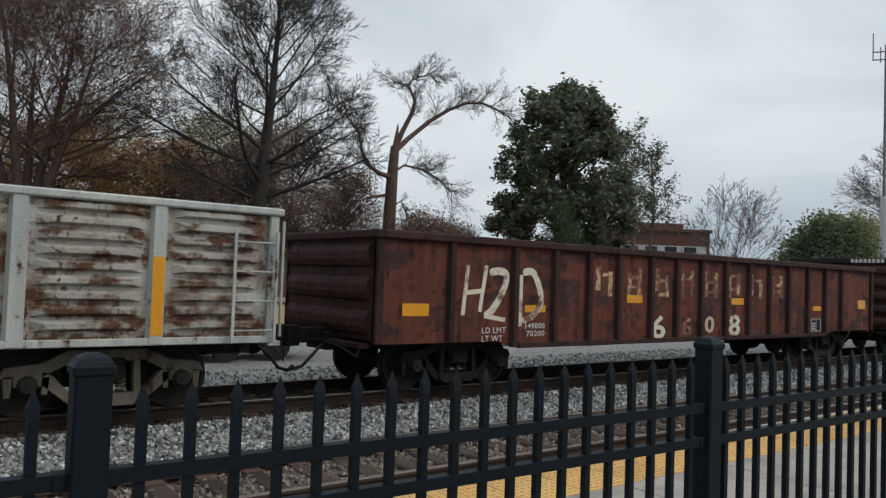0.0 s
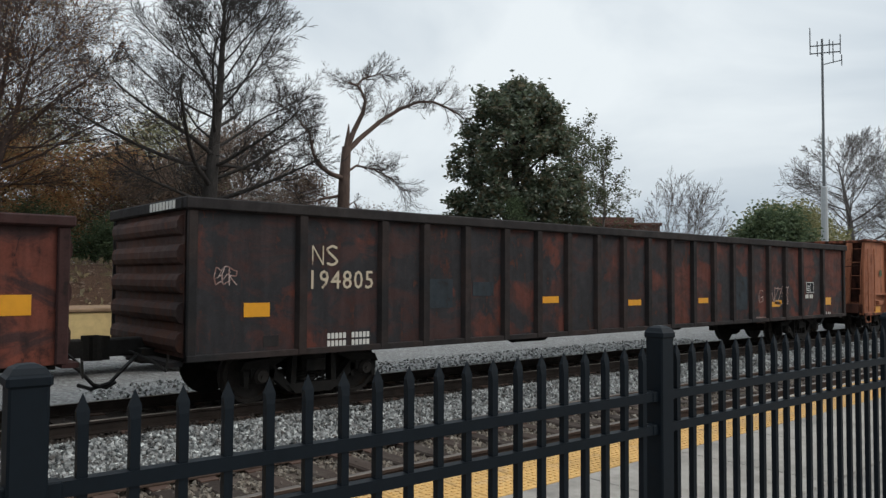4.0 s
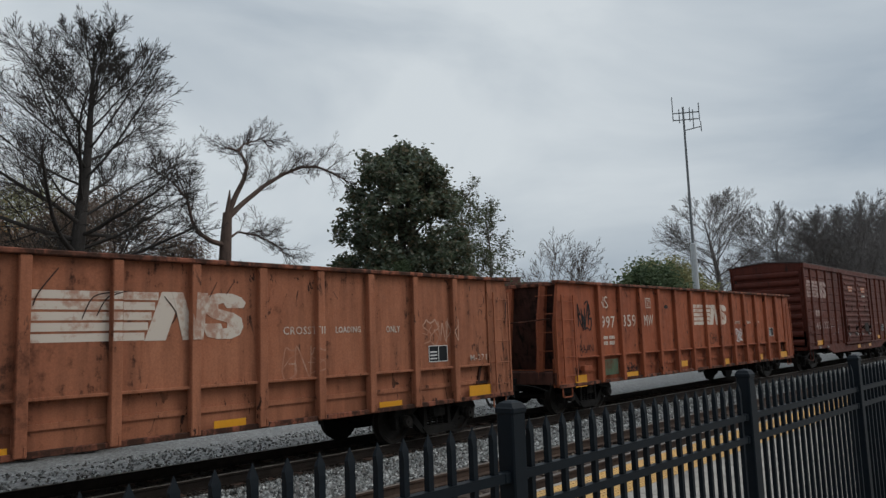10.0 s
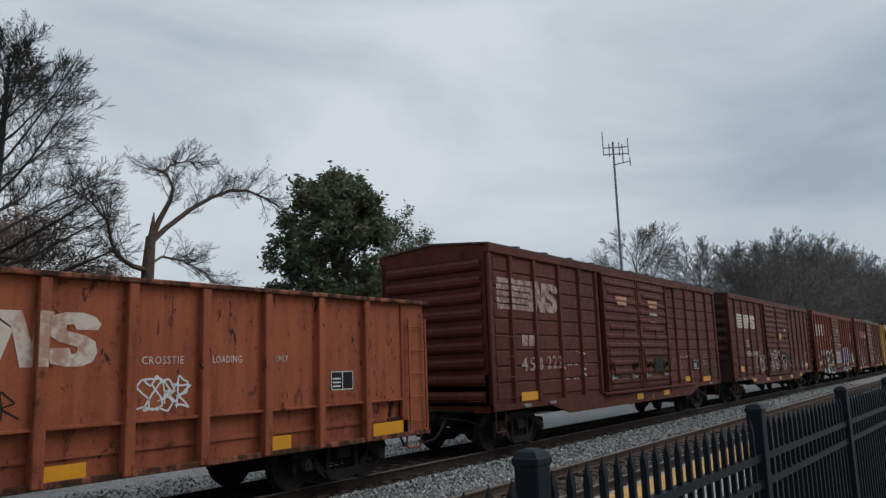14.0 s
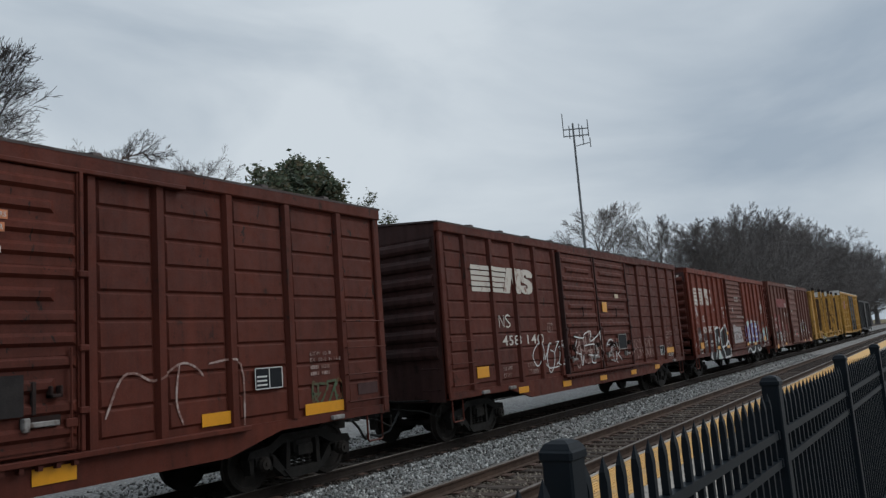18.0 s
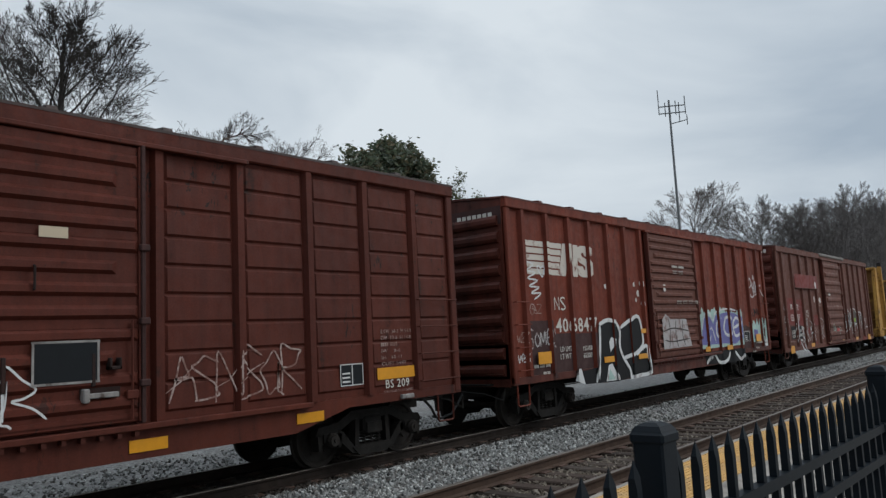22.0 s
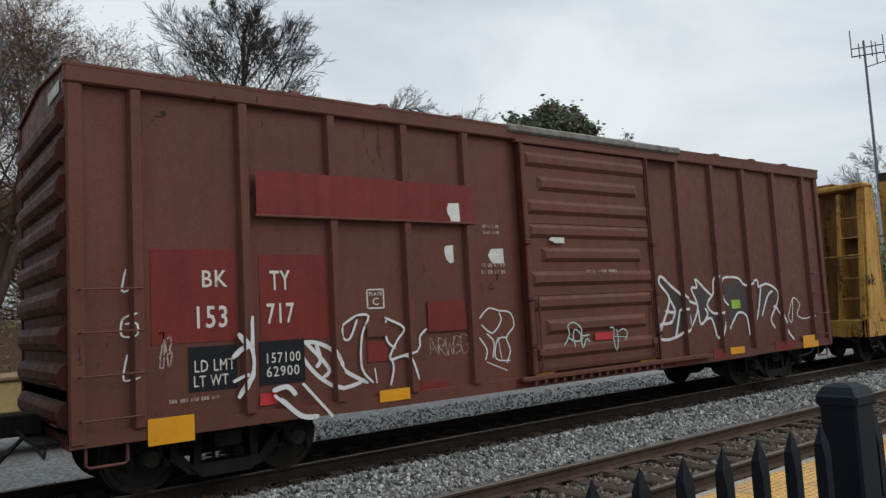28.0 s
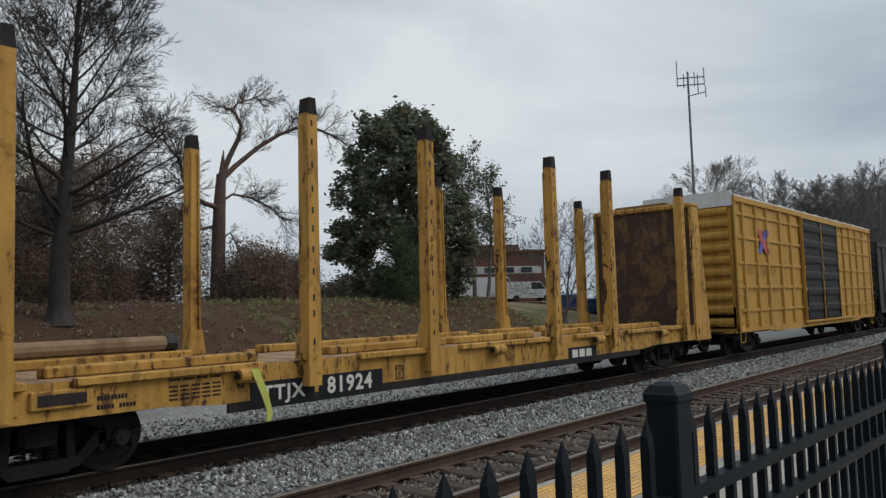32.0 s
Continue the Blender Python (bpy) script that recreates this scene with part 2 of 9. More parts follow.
    nt.links.new(col, bs.inputs["Base Color"])
    nt.links.new(ramp_node(nt, mid, [(0.3, rough - 0.12), (0.7, min(1.0, rough + 0.2))]), bs.inputs["Roughness"])
    bs.inputs["Metallic"].default_value = metal
    bs.inputs["Specular IOR Level"].default_value = 0.2
    bump_node(nt, bs, mix_node(nt, 0.5, mid, fine), 0.35, 0.006)
    return m


def plain(name, col, rough=0.6, spread=0.15, scale=8.0, metal=0.0, bump=0.2, spec=0.4):
    m, nt, bs = material(name)
    col = [c * TONE for c in col]
    v = coords(nt)
    a = noise_node(nt, v, scale, 5, 0.6)
    b = noise_node(nt, v, scale * 0.12, 3, 0.5)
    c = mix_node(nt, 1.0, col, ramp_node(nt, mix_node(nt, 0.5, a, b), [(0.3, 1 - spread * 2), (0.7, 1 + spread)]), "MULTIPLY")
    nt.links.new(c, bs.inputs["Base Color"])
    bs.inputs["Roughness"].default_value, bs.inputs["Metallic"].default_value = rough, metal
    bs.inputs["Specular IOR Level"].default_value = spec
    bump_node(nt, bs, a, bump, 0.005)
    return m


def worn_paint(name, col, hole=0.45, scale=9.0, under=(0.1, 0.05, 0.04)):
    """Stencil paint, chipped through to what lies under it."""
    m, nt, bs = material(name)
    col, under = [c * TONE for c in col], [c * TONE for c in under]
    v = coords(nt)
    n = mix_node(nt, 0.5, noise_node(nt, v, scale, 6, 0.7), noise_node(nt, v, scale * 0.3, 4, 0.6))
    nt.links.new(mix_node(nt, ramp_node(nt, n, [(hole, 1.0), (hole + 0.08, 0.0)]), col, under), bs.inputs["Base Color"])
    bs.inputs["Roughness"].default_value = 0.75
    return m


def islands(name, cols, rough=0.85, grain=30.0, spec=0.3, trans=0.0):
    """Many small pieces in one mesh, each with its own shade."""
    m, nt, bs = material(name)
    g = nt.nodes.new("ShaderNodeNewGeometry")
    n = len(cols)
    c = ramp_node(nt, g.outputs["Random Per Island"], [(i / max(1, n - 1), [c * TONE for c in q]) for i, q in enumerate(cols)])
    f = noise_node(nt, coords(nt), grain, 3, 0.6)
    c = mix_node(nt, 1.0, c, ramp_node(nt, f, [(0.25, 0.7), (0.75, 1.15)]), "MULTIPLY")
    nt.links.new(c, bs.inputs["Base Color"])
    bs.inputs["Roughness"].default_value, bs.inputs["Specular IOR Level"].default_value = rough, spec
    if trans:                                       # thin leaves let light through
        tr = nt.nodes.new("ShaderNodeBsdfTranslucent")
        mx = nt.nodes.new("ShaderNodeMixShader")
        mx.inputs[0].default_value = trans
        nt.links.new(c, tr.inputs["Color"])
        nt.links.new(bs.outputs[0], mx.inputs[1])
        nt.links.new(tr.outputs[0], mx.inputs[2])
        nt.links.new(mx.outputs[0], nt.nodes["Material Output"].inputs["Surface"])
    return m


def pieces(name, col, spread=0.25, rough=0.8, scale=12.0, stain=(0.05, 0.04, 0.035), amount=0.3, bump=0.4):
    """For alike pieces that are objects of their own: Object Info's Random sets each apart."""
    m, nt, bs = material(name)
    col, stain = [c * TONE for c in col], [c * TONE for c in stain]
    info = nt.nodes.new("ShaderNodeObjectInfo")
    v = coords(nt)
    add = nt.nodes.new("ShaderNodeVectorMath")
    add.operation = "ADD"
    nt.links.new(v, add.inputs[0])
    nt.links.new(ramp_node(nt, info.outputs["Random"], [(0, (0, 0, 0)), (1, (1, 1, 1))]), add.inputs[1])
    sc = nt.nodes.new("ShaderNodeVectorMath")
    sc.operation = "SCALE"
    sc.inputs["Scale"].default_value = 1.0
    nt.links.new(add.outputs[0], sc.inputs[0])
    vec = sc.outputs[0]
    a, b = noise_node(nt, vec, scale, 6, 0.65), noise_node(nt, vec, 1.7, 4, 0.5)
    c = mix_node(nt, ramp_node(nt, b, [(0.62 - amount * 0.3, 0.0), (0.85 - amount * 0.2, 1.0)]), col, stain)
    c = mix_node(nt, 1.0, c, ramp_node(nt, a, [(0.3, 0.78), (0.7, 1.1)]), "MULTIPLY")
    c = mix_node(nt, 1.0, c, ramp_node(nt, info.outputs["Random"], [(0, 1 - spread), (1, 1 + spread)]), "MULTIPLY")
    nt.links.new(c, bs.inputs["Base Color"])
    bs.inputs["Roughness"].default_value, bs.inputs["Specular IOR Level"].default_value = rough, 0.3
    bump_node(nt, bs, a, bump, 0.008)
    return m


BLACK_STEEL = weathered("black_truck_steel", (0.016, 0.015, 0.014), (0.03, 0.026, 0.022), (0.045, 0.025, 0.016), 0.35, 0.4, 0.75)
TAN_STEEL = weathered("dusty_truck_steel", (0.25, 0.22, 0.18), (0.17, 0.14, 0.11), (0.10, 0.06, 0.04), 0.5, 0.5, 0.8, 2)
WHEEL_STEEL = weathered("wheel_steel", (0.03, 0.026, 0.023), (0.05, 0.042, 0.036), (0.06, 0.035, 0.02), 0.4, 0.4, 0.7, 3)
HOSE = plain("black_rubber", (0.012, 0.012, 0.012), 0.6)
YELLOW_REFLECT = plain("yellow_reflector_tape", (0.75, 0.33, 0.012), 0.35, 0.08, 14)
WHITE_STENCIL = worn_paint("white_stencil_paint", (0.66, 0.64, 0.59), 0.32, 14, (0.2, 0.12, 0.09))
CREAM_STENCIL = worn_paint("worn_cream_stencil", (0.56, 0.47, 0.34), 0.40, 8, (0.10, 0.045, 0.035))
FADED_WHITE = worn_paint("faded_white_paint", (0.62, 0.54, 0.46), 0.42, 5, (0.42, 0.24, 0.17))
GRAFFITI_WHITE = worn_paint("white_spray_paint", (0.68, 0.70, 0.70), 0.36, 11, (0.3, 0.22, 0.2))
GRAFFITI_BLACK = plain("black_spray_paint", (0.008, 0.009, 0.011), 0.65, 0.15, 8.0, 0.0, 0.2, 0.2)
GRAFFITI_SILVER = worn_paint("silver_spray_paint", (0.42, 0.40, 0.40), 0.42, 6, (0.2, 0.12, 0.11))
GRAFFITI_VIOLET = plain("violet_spray_paint", (0.16, 0.16, 0.42), 0.6, 0.2, 6)
GRAFFITI_MINT = plain("mint_spray_paint", (0.42, 0.60, 0.55), 0.6)
GRAFFITI_FAINT = worn_paint("faint_chalk_marks", (0.42, 0.32, 0.29), 0.46, 16, (0.2, 0.1, 0.08))
PLATE_BLACK = plain("black_stencil_panel", (0.010, 0.013, 0.016), 0.7, 0.15, 8.0, 0.0, 0.2, 0.2)
LABEL_WHITE = plain("white_paper_label", (0.70, 0.70, 0.68), 0.7)


# ---- ground, tracks and platform ----
RZ = 0.12          # rail head of the train's track
YT = 10.52         # its centre line
YN = 6.65          # centre line of the track beside the platform
PLAT = 0.2         # platform surface
EDGE = 4.93        # platform edge

def ground_material():
    m, nt, bs = material("ballast_grass_and_earth")
    v = coords(nt)
    sep = nt.nodes.new("ShaderNodeSeparateXYZ")
    nt.links.new(v, sep.inputs[0])
    stone = nt.nodes.new("ShaderNodeTexVoronoi")
    stone.inputs["Scale"].default_value = 19.0
    nt.links.new(v, stone.inputs["Vector"])
    grey = ramp_node(nt, stone.outputs["Color"], [(0.0, (0.12, 0.12, 0.12)), (0.5, (0.26, 0.26, 0.255)), (1.0, (0.42, 0.42, 0.41))])
    big = noise_node(nt, v, 0.35, 5, 0.6)
    mid = noise_node(nt, v, 2.2, 6, 0.65)
    fine = noise_node(nt, v, 24.0, 5, 0.7)
    gravel = mix_node(nt, ramp_node(nt, mid, [(0.4, 0.0), (0.75, 0.45)]), grey, (0.17, 0.145, 0.125))
    leaf = ramp_node(nt, fine, [(0.3, (0.022, 0.014, 0.010)), (0.52, (0.075, 0.042, 0.027)), (0.75, (0.20, 0.12, 0.075))])
    grass = ramp_node(nt, fine, [(0.3, (0.05, 0.06, 0.025)), (0.7, (0.14, 0.13, 0.065))])
    bank = mix_node(nt, ramp_node(nt, mix_node(nt, 0.5, big, mid), [(0.52, 0.0), (0.62, 0.8)]), leaf, grass)
    lawn = mix_node(nt, ramp_node(nt, big, [(0.4, 0.0), (0.6, 1.0)]), grass, (0.20, 0.155, 0.10))
    wob = nt.nodes.new("ShaderNodeMath")
    wob.operation = "MULTIPLY_ADD"
    nt.links.new(mid, wob.inputs[0])
    wob.inputs[1].default_value = 2.2
    nt.links.new(sep.outputs["Y"], wob.inputs[2])
    def past(y, soft):
        r = nt.nodes.new("ShaderNodeMapRange")
        r.inputs["From Min"].default_value, r.inputs["From Max"].default_value = y, y + soft
        nt.links.new(wob.outputs[0], r.inputs["Value"])
        return r.outputs["Result"]
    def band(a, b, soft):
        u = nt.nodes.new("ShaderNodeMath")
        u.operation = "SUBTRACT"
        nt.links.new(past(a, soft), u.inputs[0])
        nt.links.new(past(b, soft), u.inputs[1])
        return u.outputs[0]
    # the train's shade is put into the bed's colour, along with oily dirt
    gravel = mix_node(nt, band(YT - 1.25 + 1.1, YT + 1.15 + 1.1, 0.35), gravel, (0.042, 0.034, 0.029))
    gravel = mix_node(nt, band(YN - 0.95 + 1.1, YN + 0.95 + 1.1, 0.35), gravel, (0.11, 0.085, 0.07))
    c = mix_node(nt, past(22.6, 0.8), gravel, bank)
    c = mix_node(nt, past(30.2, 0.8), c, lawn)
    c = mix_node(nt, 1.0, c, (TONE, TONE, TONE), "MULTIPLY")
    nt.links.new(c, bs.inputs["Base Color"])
    bs.inputs["Roughness"].default_value, bs.inputs["Specular IOR Level"].default_value = 0.95, 0.15
    bump_node(nt, bs, mix_node(nt, 0.5, stone.outputs["Distance"], fine), 0.9, 0.03)
    return m


GROUND = ground_material()

def ground_height(x, y):
    """Track bed, then a gravel strip, a bank and level land behind it."""
    far = min(1.0, max(0.0, (x - 36) / 14))       # up the line the bank lies back and flattens
    bank0, bankw = 21.5 + 6 * far, 8.0 + 9 * far
    if y < EDGE + 0.3:
        z = -0.75
    elif y < 21.5:
        z = -0.18
        for yc, top in ((YN, -0.14), (YT, -0.02)):
            d = abs(y - yc)
            z = max(z, top - max(0.0, d - 1.55) * 0.35)
        if abs(y - YN) < 1.3:                       # the ties lie bare in their cribs
            z = -0.222
        if abs(y - YT) < 1.42:
            z = min(z, -0.078)
        if y > YT + 1.6:
            z = max(z, -0.12)
    elif y < bank0 + bankw:
        k = max(0.0, (y - bank0) / bankw)
        k = k * k * (3 - 2 * k)
        z = -0.12 + 2.5 * k + 0.22 * k * (1 - k) * 4 * noise.noise((x * 0.16, y * 0.25, 3))
    else:
        z = 2.38 + 0.25 * min(1.0, (y - 29.5) / 30) * noise.noise((x * 0.05, y * 0.05, 7))
    return z


def ground():
    xs = [-900, -400, -150, -60, -30] + [-20 + 1.2 * i for i in range(84)] + [90, 110, 140, 180, 260, 420, 800, 1500]
    ys = [-900, -300, -80, -20, 0, 3.5, 5.2, 5.24] + [5.28, 5.34, 5.36, 5.6, 6.2, 6.65, 7.2, 7.7, 7.94, 7.96, 8.05] + [8.3 + 0.3 * i for i in range(4)] + [9.22, 9.24, 9.8, 10.65, 11.5, 12.06, 12.08, 12.2, 12.5, 13.0, 13.7] + [14.4 + 0.9 * i for i in range(24)] + [37, 42, 50, 60, 80, 120, 200, 400, 900, 2000]
    s = Shape()
    s.v = [(x, y, ground_height(x, y)) for y in ys for x in xs]
    n = len(xs)
    s.f = [(j * n + i, j * n + i + 1, (j + 1) * n + i + 1, (j + 1) * n + i) for j in range(len(ys) - 1) for i in range(n - 1)]
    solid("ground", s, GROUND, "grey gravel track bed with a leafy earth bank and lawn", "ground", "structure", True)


ground()

RAIL_SIDE = weathered("rusty_rail_side", (0.075, 0.048, 0.036), (0.11, 0.07, 0.05), (0.05, 0.03, 0.022), 0.4, 0.3, 0.8, 5)
RAIL_HEAD = plain("dull_rail_head", (0.20, 0.175, 0.155), 0.5, 0.15, 20, 0.5)
# darker rail side: the shade beneath the cars is in its colour
RAIL_BLACK = weathered("greasy_shaded_rail_side", (0.030, 0.022, 0.018), (0.045, 0.032, 0.025), (0.03, 0.02, 0.016), 0.4, 0.3, 0.8, 35)
TIE = pieces("dark_creosoted_tie", (0.052, 0.036, 0.028), 0.3, 0.9, 14, (0.12, 0.10, 0.085), 0.35, 0.7)
PLATE = plain("rusty_tie_plate", (0.09, 0.05, 0.035), 0.8, 0.2, 20)

def rail(y, zt, x0, x1, label):
    th = thing("rail", label, "rail", 0, y, zt, 0, "rails")
    prof = [(-0.07, -0.165), (0.07, -0.165), (0.07, -0.152), (0.012, -0.132), (0.010, -0.045), (0.036, -0.035), (0.036, -0.006), (-0.036, -0.006),
            (-0.036, -0.035), (-0.010, -0.045), (-0.012, -0.132), (-0.07, -0.152)]
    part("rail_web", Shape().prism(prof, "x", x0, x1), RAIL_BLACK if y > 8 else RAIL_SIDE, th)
    part("rail_head", Shape().prism([(-0.034, -0.008), (0.034, -0.008), (0.03, 0.0), (-0.03, 0.0)], "x", x0, x1), RAIL_HEAD, th, "worn bright running surface")
    return th

RAILS = [rail(YN - 0.75, 0.0, -60, 300, "rusty steel rail beside the platform"), rail(YN + 0.75, 0.0, -60, 300, "rusty steel rail on wooden ties"),
         rail(YT - 0.75, RZ, -220, 420, "steel rail under the passing train"), rail(YT + 0.75, RZ, -220, 420, "steel rail under the passing train")]

def track_bed(yc, zt, x0, x1, near_x0, near_x1, name):
    th = thing(name, "dark weathered wooden railway ties in ballast", "railway ties", 0, yc, zt)
    tie = Shape().cbox(-0.115, 0.115, -1.3, 1.3, -0.36, -0.172, 0.02).mesh("tie", TIE)
    plate = Shape().cbox(-0.1, 0.1, -0.18, 0.18, -0.174, -0.155, 0.004).mesh("tie_plate", PLATE)
    spike = Shape().box(-0.02, 0.02, -0.02, 0.02, -0.16, -0.125).mesh("spike", PLATE)
    rnd = random.Random(7)
    x = near_x0
    while x < near_x1:
        t = part("tie", tie, TIE, th)
        t.matrix_basis = pose(x + rnd.uniform(-0.03, 0.03), rnd.uniform(-0.05, 0.05), rnd.uniform(-0.015, 0.004), 0, 0, rnd.uniform(-1.2, 1.2))
        for sy in (-0.75, 0.75):
            p = part("tie_plate", plate, PLATE, t)
            p.location = (0, sy, 0.0)
        x += 0.52
    far = Shape()
    x = near_x1
    while x < x1:
        far.box(x - 0.115, x + 0.115, -1.3, 1.3, -0.36, -0.175)
        x += 0.52
    x = near_x0 - 0.52
    while x > x0:
        far.box(x - 0.115, x + 0.115, -1.3, 1.3, -0.36, -0.175)
        x -= 0.52
    tagged(part("distant_tie_bed", far, TIE, th), kind="stuff")

track_bed(YN, 0.0, -30, 220, 1.5, 40, "platform_track_ties")
track_bed(YT, RZ, -30, 220, 2.5, 30, "train_track_ties")

BALLAST = islands("grey_ballast_stone", [(0.05, 0.05, 0.05), (0.17, 0.175, 0.17), (0.27, 0.275, 0.265), (0.44, 0.445, 0.43), (0.12, 0.105, 0.095), (0.34, 0.345, 0.335), (0.72, 0.73, 0.70)], 0.9, 60)

def ballast(name, label, mat, strips, seed):
    """Loose angular stones, thick by the camera and thinner up the line."""
    rng = np.random.default_rng(seed)
    spots = []
    def strip(y0, y1, x0, x1, per_m2, skip=()):
        n = int((y1 - y0) * (x1 - x0) * per_m2)
        p = np.stack([rng.uniform(x0, x1, n), rng.uniform(y0, y1, n)], 1)
        for a, b in skip:
            p = p[(p[:, 1] < a) | (p[:, 1] > b)]
        spots.append(p)
    for a in strips:
        strip(*a)
    p = np.concatenate(spots)
    n = len(p)
    z = np.array([ground_height(x, y) for x, y in p])
    tie = (np.abs(p[:, 1] - YN) < 1.3)
    z = np.where(tie, z + rng.uniform(-0.03, 0.005, n), z)
    base = np.array([(1, 0, 0), (-1, 0, 0), (0, 1, 0), (0, -1, 0), (0, 0, 1), (0, 0, -1)], float)
    faces = np.array([(0, 2, 4), (2, 1, 4), (1, 3, 4), (3, 0, 4), (2, 0, 5), (1, 2, 5), (3, 1, 5), (0, 3, 5)])
    size = rng.uniform(0.016, 0.042, (n, 1, 3)) * rng.uniform(0.75, 1.25, (n, 1, 1))
    v = base[None] * size * rng.uniform(0.7, 1.3, (n, 6, 1))
    a = rng.normal(size=(n, 3, 3))
    q, _ = np.linalg.qr(a)
    v = np.einsum("nij,nkj->nki", q, v) + np.concatenate([p, z[:, None] + rng.uniform(0.0, 0.03, (n, 1))], 1)[:, None]
    f = faces[None] + (np.arange(n) * 6)[:, None, None]
    me = bpy.data.meshes.new(name)
    me.from_pydata(v.reshape(-1, 3).tolist(), [], f.reshape(-1, 3).tolist())
    me.materials.append(mat)
    tagged(new(name, me), label, "gravel", "", "stuff")


# stained stones, coloured darker still for the shade below the train
BALLAST_DARK = islands("greasy_shaded_ballast", [(0.03, 0.026, 0.022), (0.06, 0.048, 0.04), (0.045, 0.036, 0.03), (0.09, 0.075, 0.064)], 0.85, 60)
BALLAST_RUSTY = islands("brown_stained_ballast", [(0.07, 0.058, 0.048), (0.16, 0.13, 0.10), (0.26, 0.22, 0.175), (0.11, 0.09, 0.075), (0.38, 0.34, 0.28)], 0.9, 60)
ballast("ballast_stones", "loose grey crushed-stone ballast between the tracks", BALLAST, [(7.85, 9.4, 0, 16, 640), (7.85, 9.4, 16, 36, 260), (7.85, 9.4, 36, 60, 70), (12.1, 14.5, 3, 22, 60)], 5)
ballast("dark_ballast_stones", "greasy ballast, coloured darker for the shade under the passing train", BALLAST_DARK, [(9.35, 9.85, 0, 30, 260), (9.95, 12.0, 2, 24, 60)], 6)
ballast("brown_ballast_stones", "brown stained ballast between the platform rails", BALLAST_RUSTY, [(5.25, 7.95, 0.3, 12, 420), (5.25, 7.95, 12, 30, 200)], 7)

# platform with a yellow tactile strip
CONCRETE = pieces("grey_platform_concrete", (0.37, 0.34, 0.30), 0.06, 0.85, 9, (0.22, 0.20, 0.18), 0.45, 0.25)
TACTILE = pieces("yellow_tactile_tile", (0.68, 0.41, 0.14), 0.10, 0.75, 20, (0.50, 0.35, 0.20), 0.4, 0.5)
SOIL_DARK = plain("dirt_in_joints", (0.06, 0.045, 0.03), 0.95)
PLATFORM_BASE = plain("shaded_concrete_base", (0.28, 0.27, 0.26), 0.9, 0.2, 4)

def platform():
    th = thing("platform", "concrete station platform with a yellow tactile edge", "platform", kind="structure")
    part("foundation", Shape().box(-20, 140, -14, EDGE - 0.02, -0.8, PLAT - 0.12), PLATFORM_BASE, th)
    slab = Shape().cbox(0.006, 1.494, 0.006, 1.494, -0.12, 0.0, 0.012).mesh("slab", CONCRETE)
    for i in range(-6, 34):
        for j in range(4):
            s = part("slab", slab, CONCRETE, th)
            s.location = (i * 1.5, 3.98 - 1.5 * (j + 1), PLAT)
    rest = Shape().box(-20, -9, -14, 4.0, PLAT - 0.12, PLAT).box(51, 140, -14, 4.0, PLAT - 0.12, PLAT).box(-9, 51, -14, -2.0, PLAT - 0.12, PLAT)
    part("plain_paving", rest, CONCRETE, th)
    tile = Shape().cbox(0.008, 0.602, 0.008, 0.427, -0.1, 0.004, 0.008)
    for a in range(8):
        for b in range(6):
            x, y = 0.06 + a * 0.069, 0.045 + b * 0.069
            tile.prism([(x - 0.014, y - 0.014), (x + 0.014, y - 0.014), (x + 0.014, y + 0.014), (x - 0.014, y + 0.014)], "z", 0.003, 0.010)
    tile = tile.mesh("tactile_tile", TACTILE)
    for i in range(0, 66):
        for j in range(2):
            s = part("tactile_tile", tile, TACTILE, th)
            s.location = (1.0 + i * 0.61, 3.98 + j * 0.435, PLAT)
    part("edge_nosing", Shape().cbox(-20, 140, 4.853, EDGE, PLAT - 0.14, PLAT + 0.003, 0.012), CONCRETE, th, "pale concrete nosing along the platform edge")
    part("tactile_bed", Shape().box(0.99, 41.3, 3.985, 4.85, PLAT - 0.119, PLAT - 0.03), SOIL_DARK, th)
    part("tactile_strip_far", Shape().box(41.3, 140, 4.0, 4.85, PLAT - 0.1, PLAT + 0.006).box(-20, 0.99, 4.0, 4.85, PLAT - 0.1, PLAT + 0.006), TACTILE, th)

# fence of square pickets with pressed points
FENCE = plain("black_powder_coated_metal", (0.006, 0.010, 0.0145), 0.5, 0.12, 30, 0.0, 0.08, 0.12)
FX, FY, FZ, FSL, FSP = 2.105, 1.577, 1.73, -0.034, 2.44

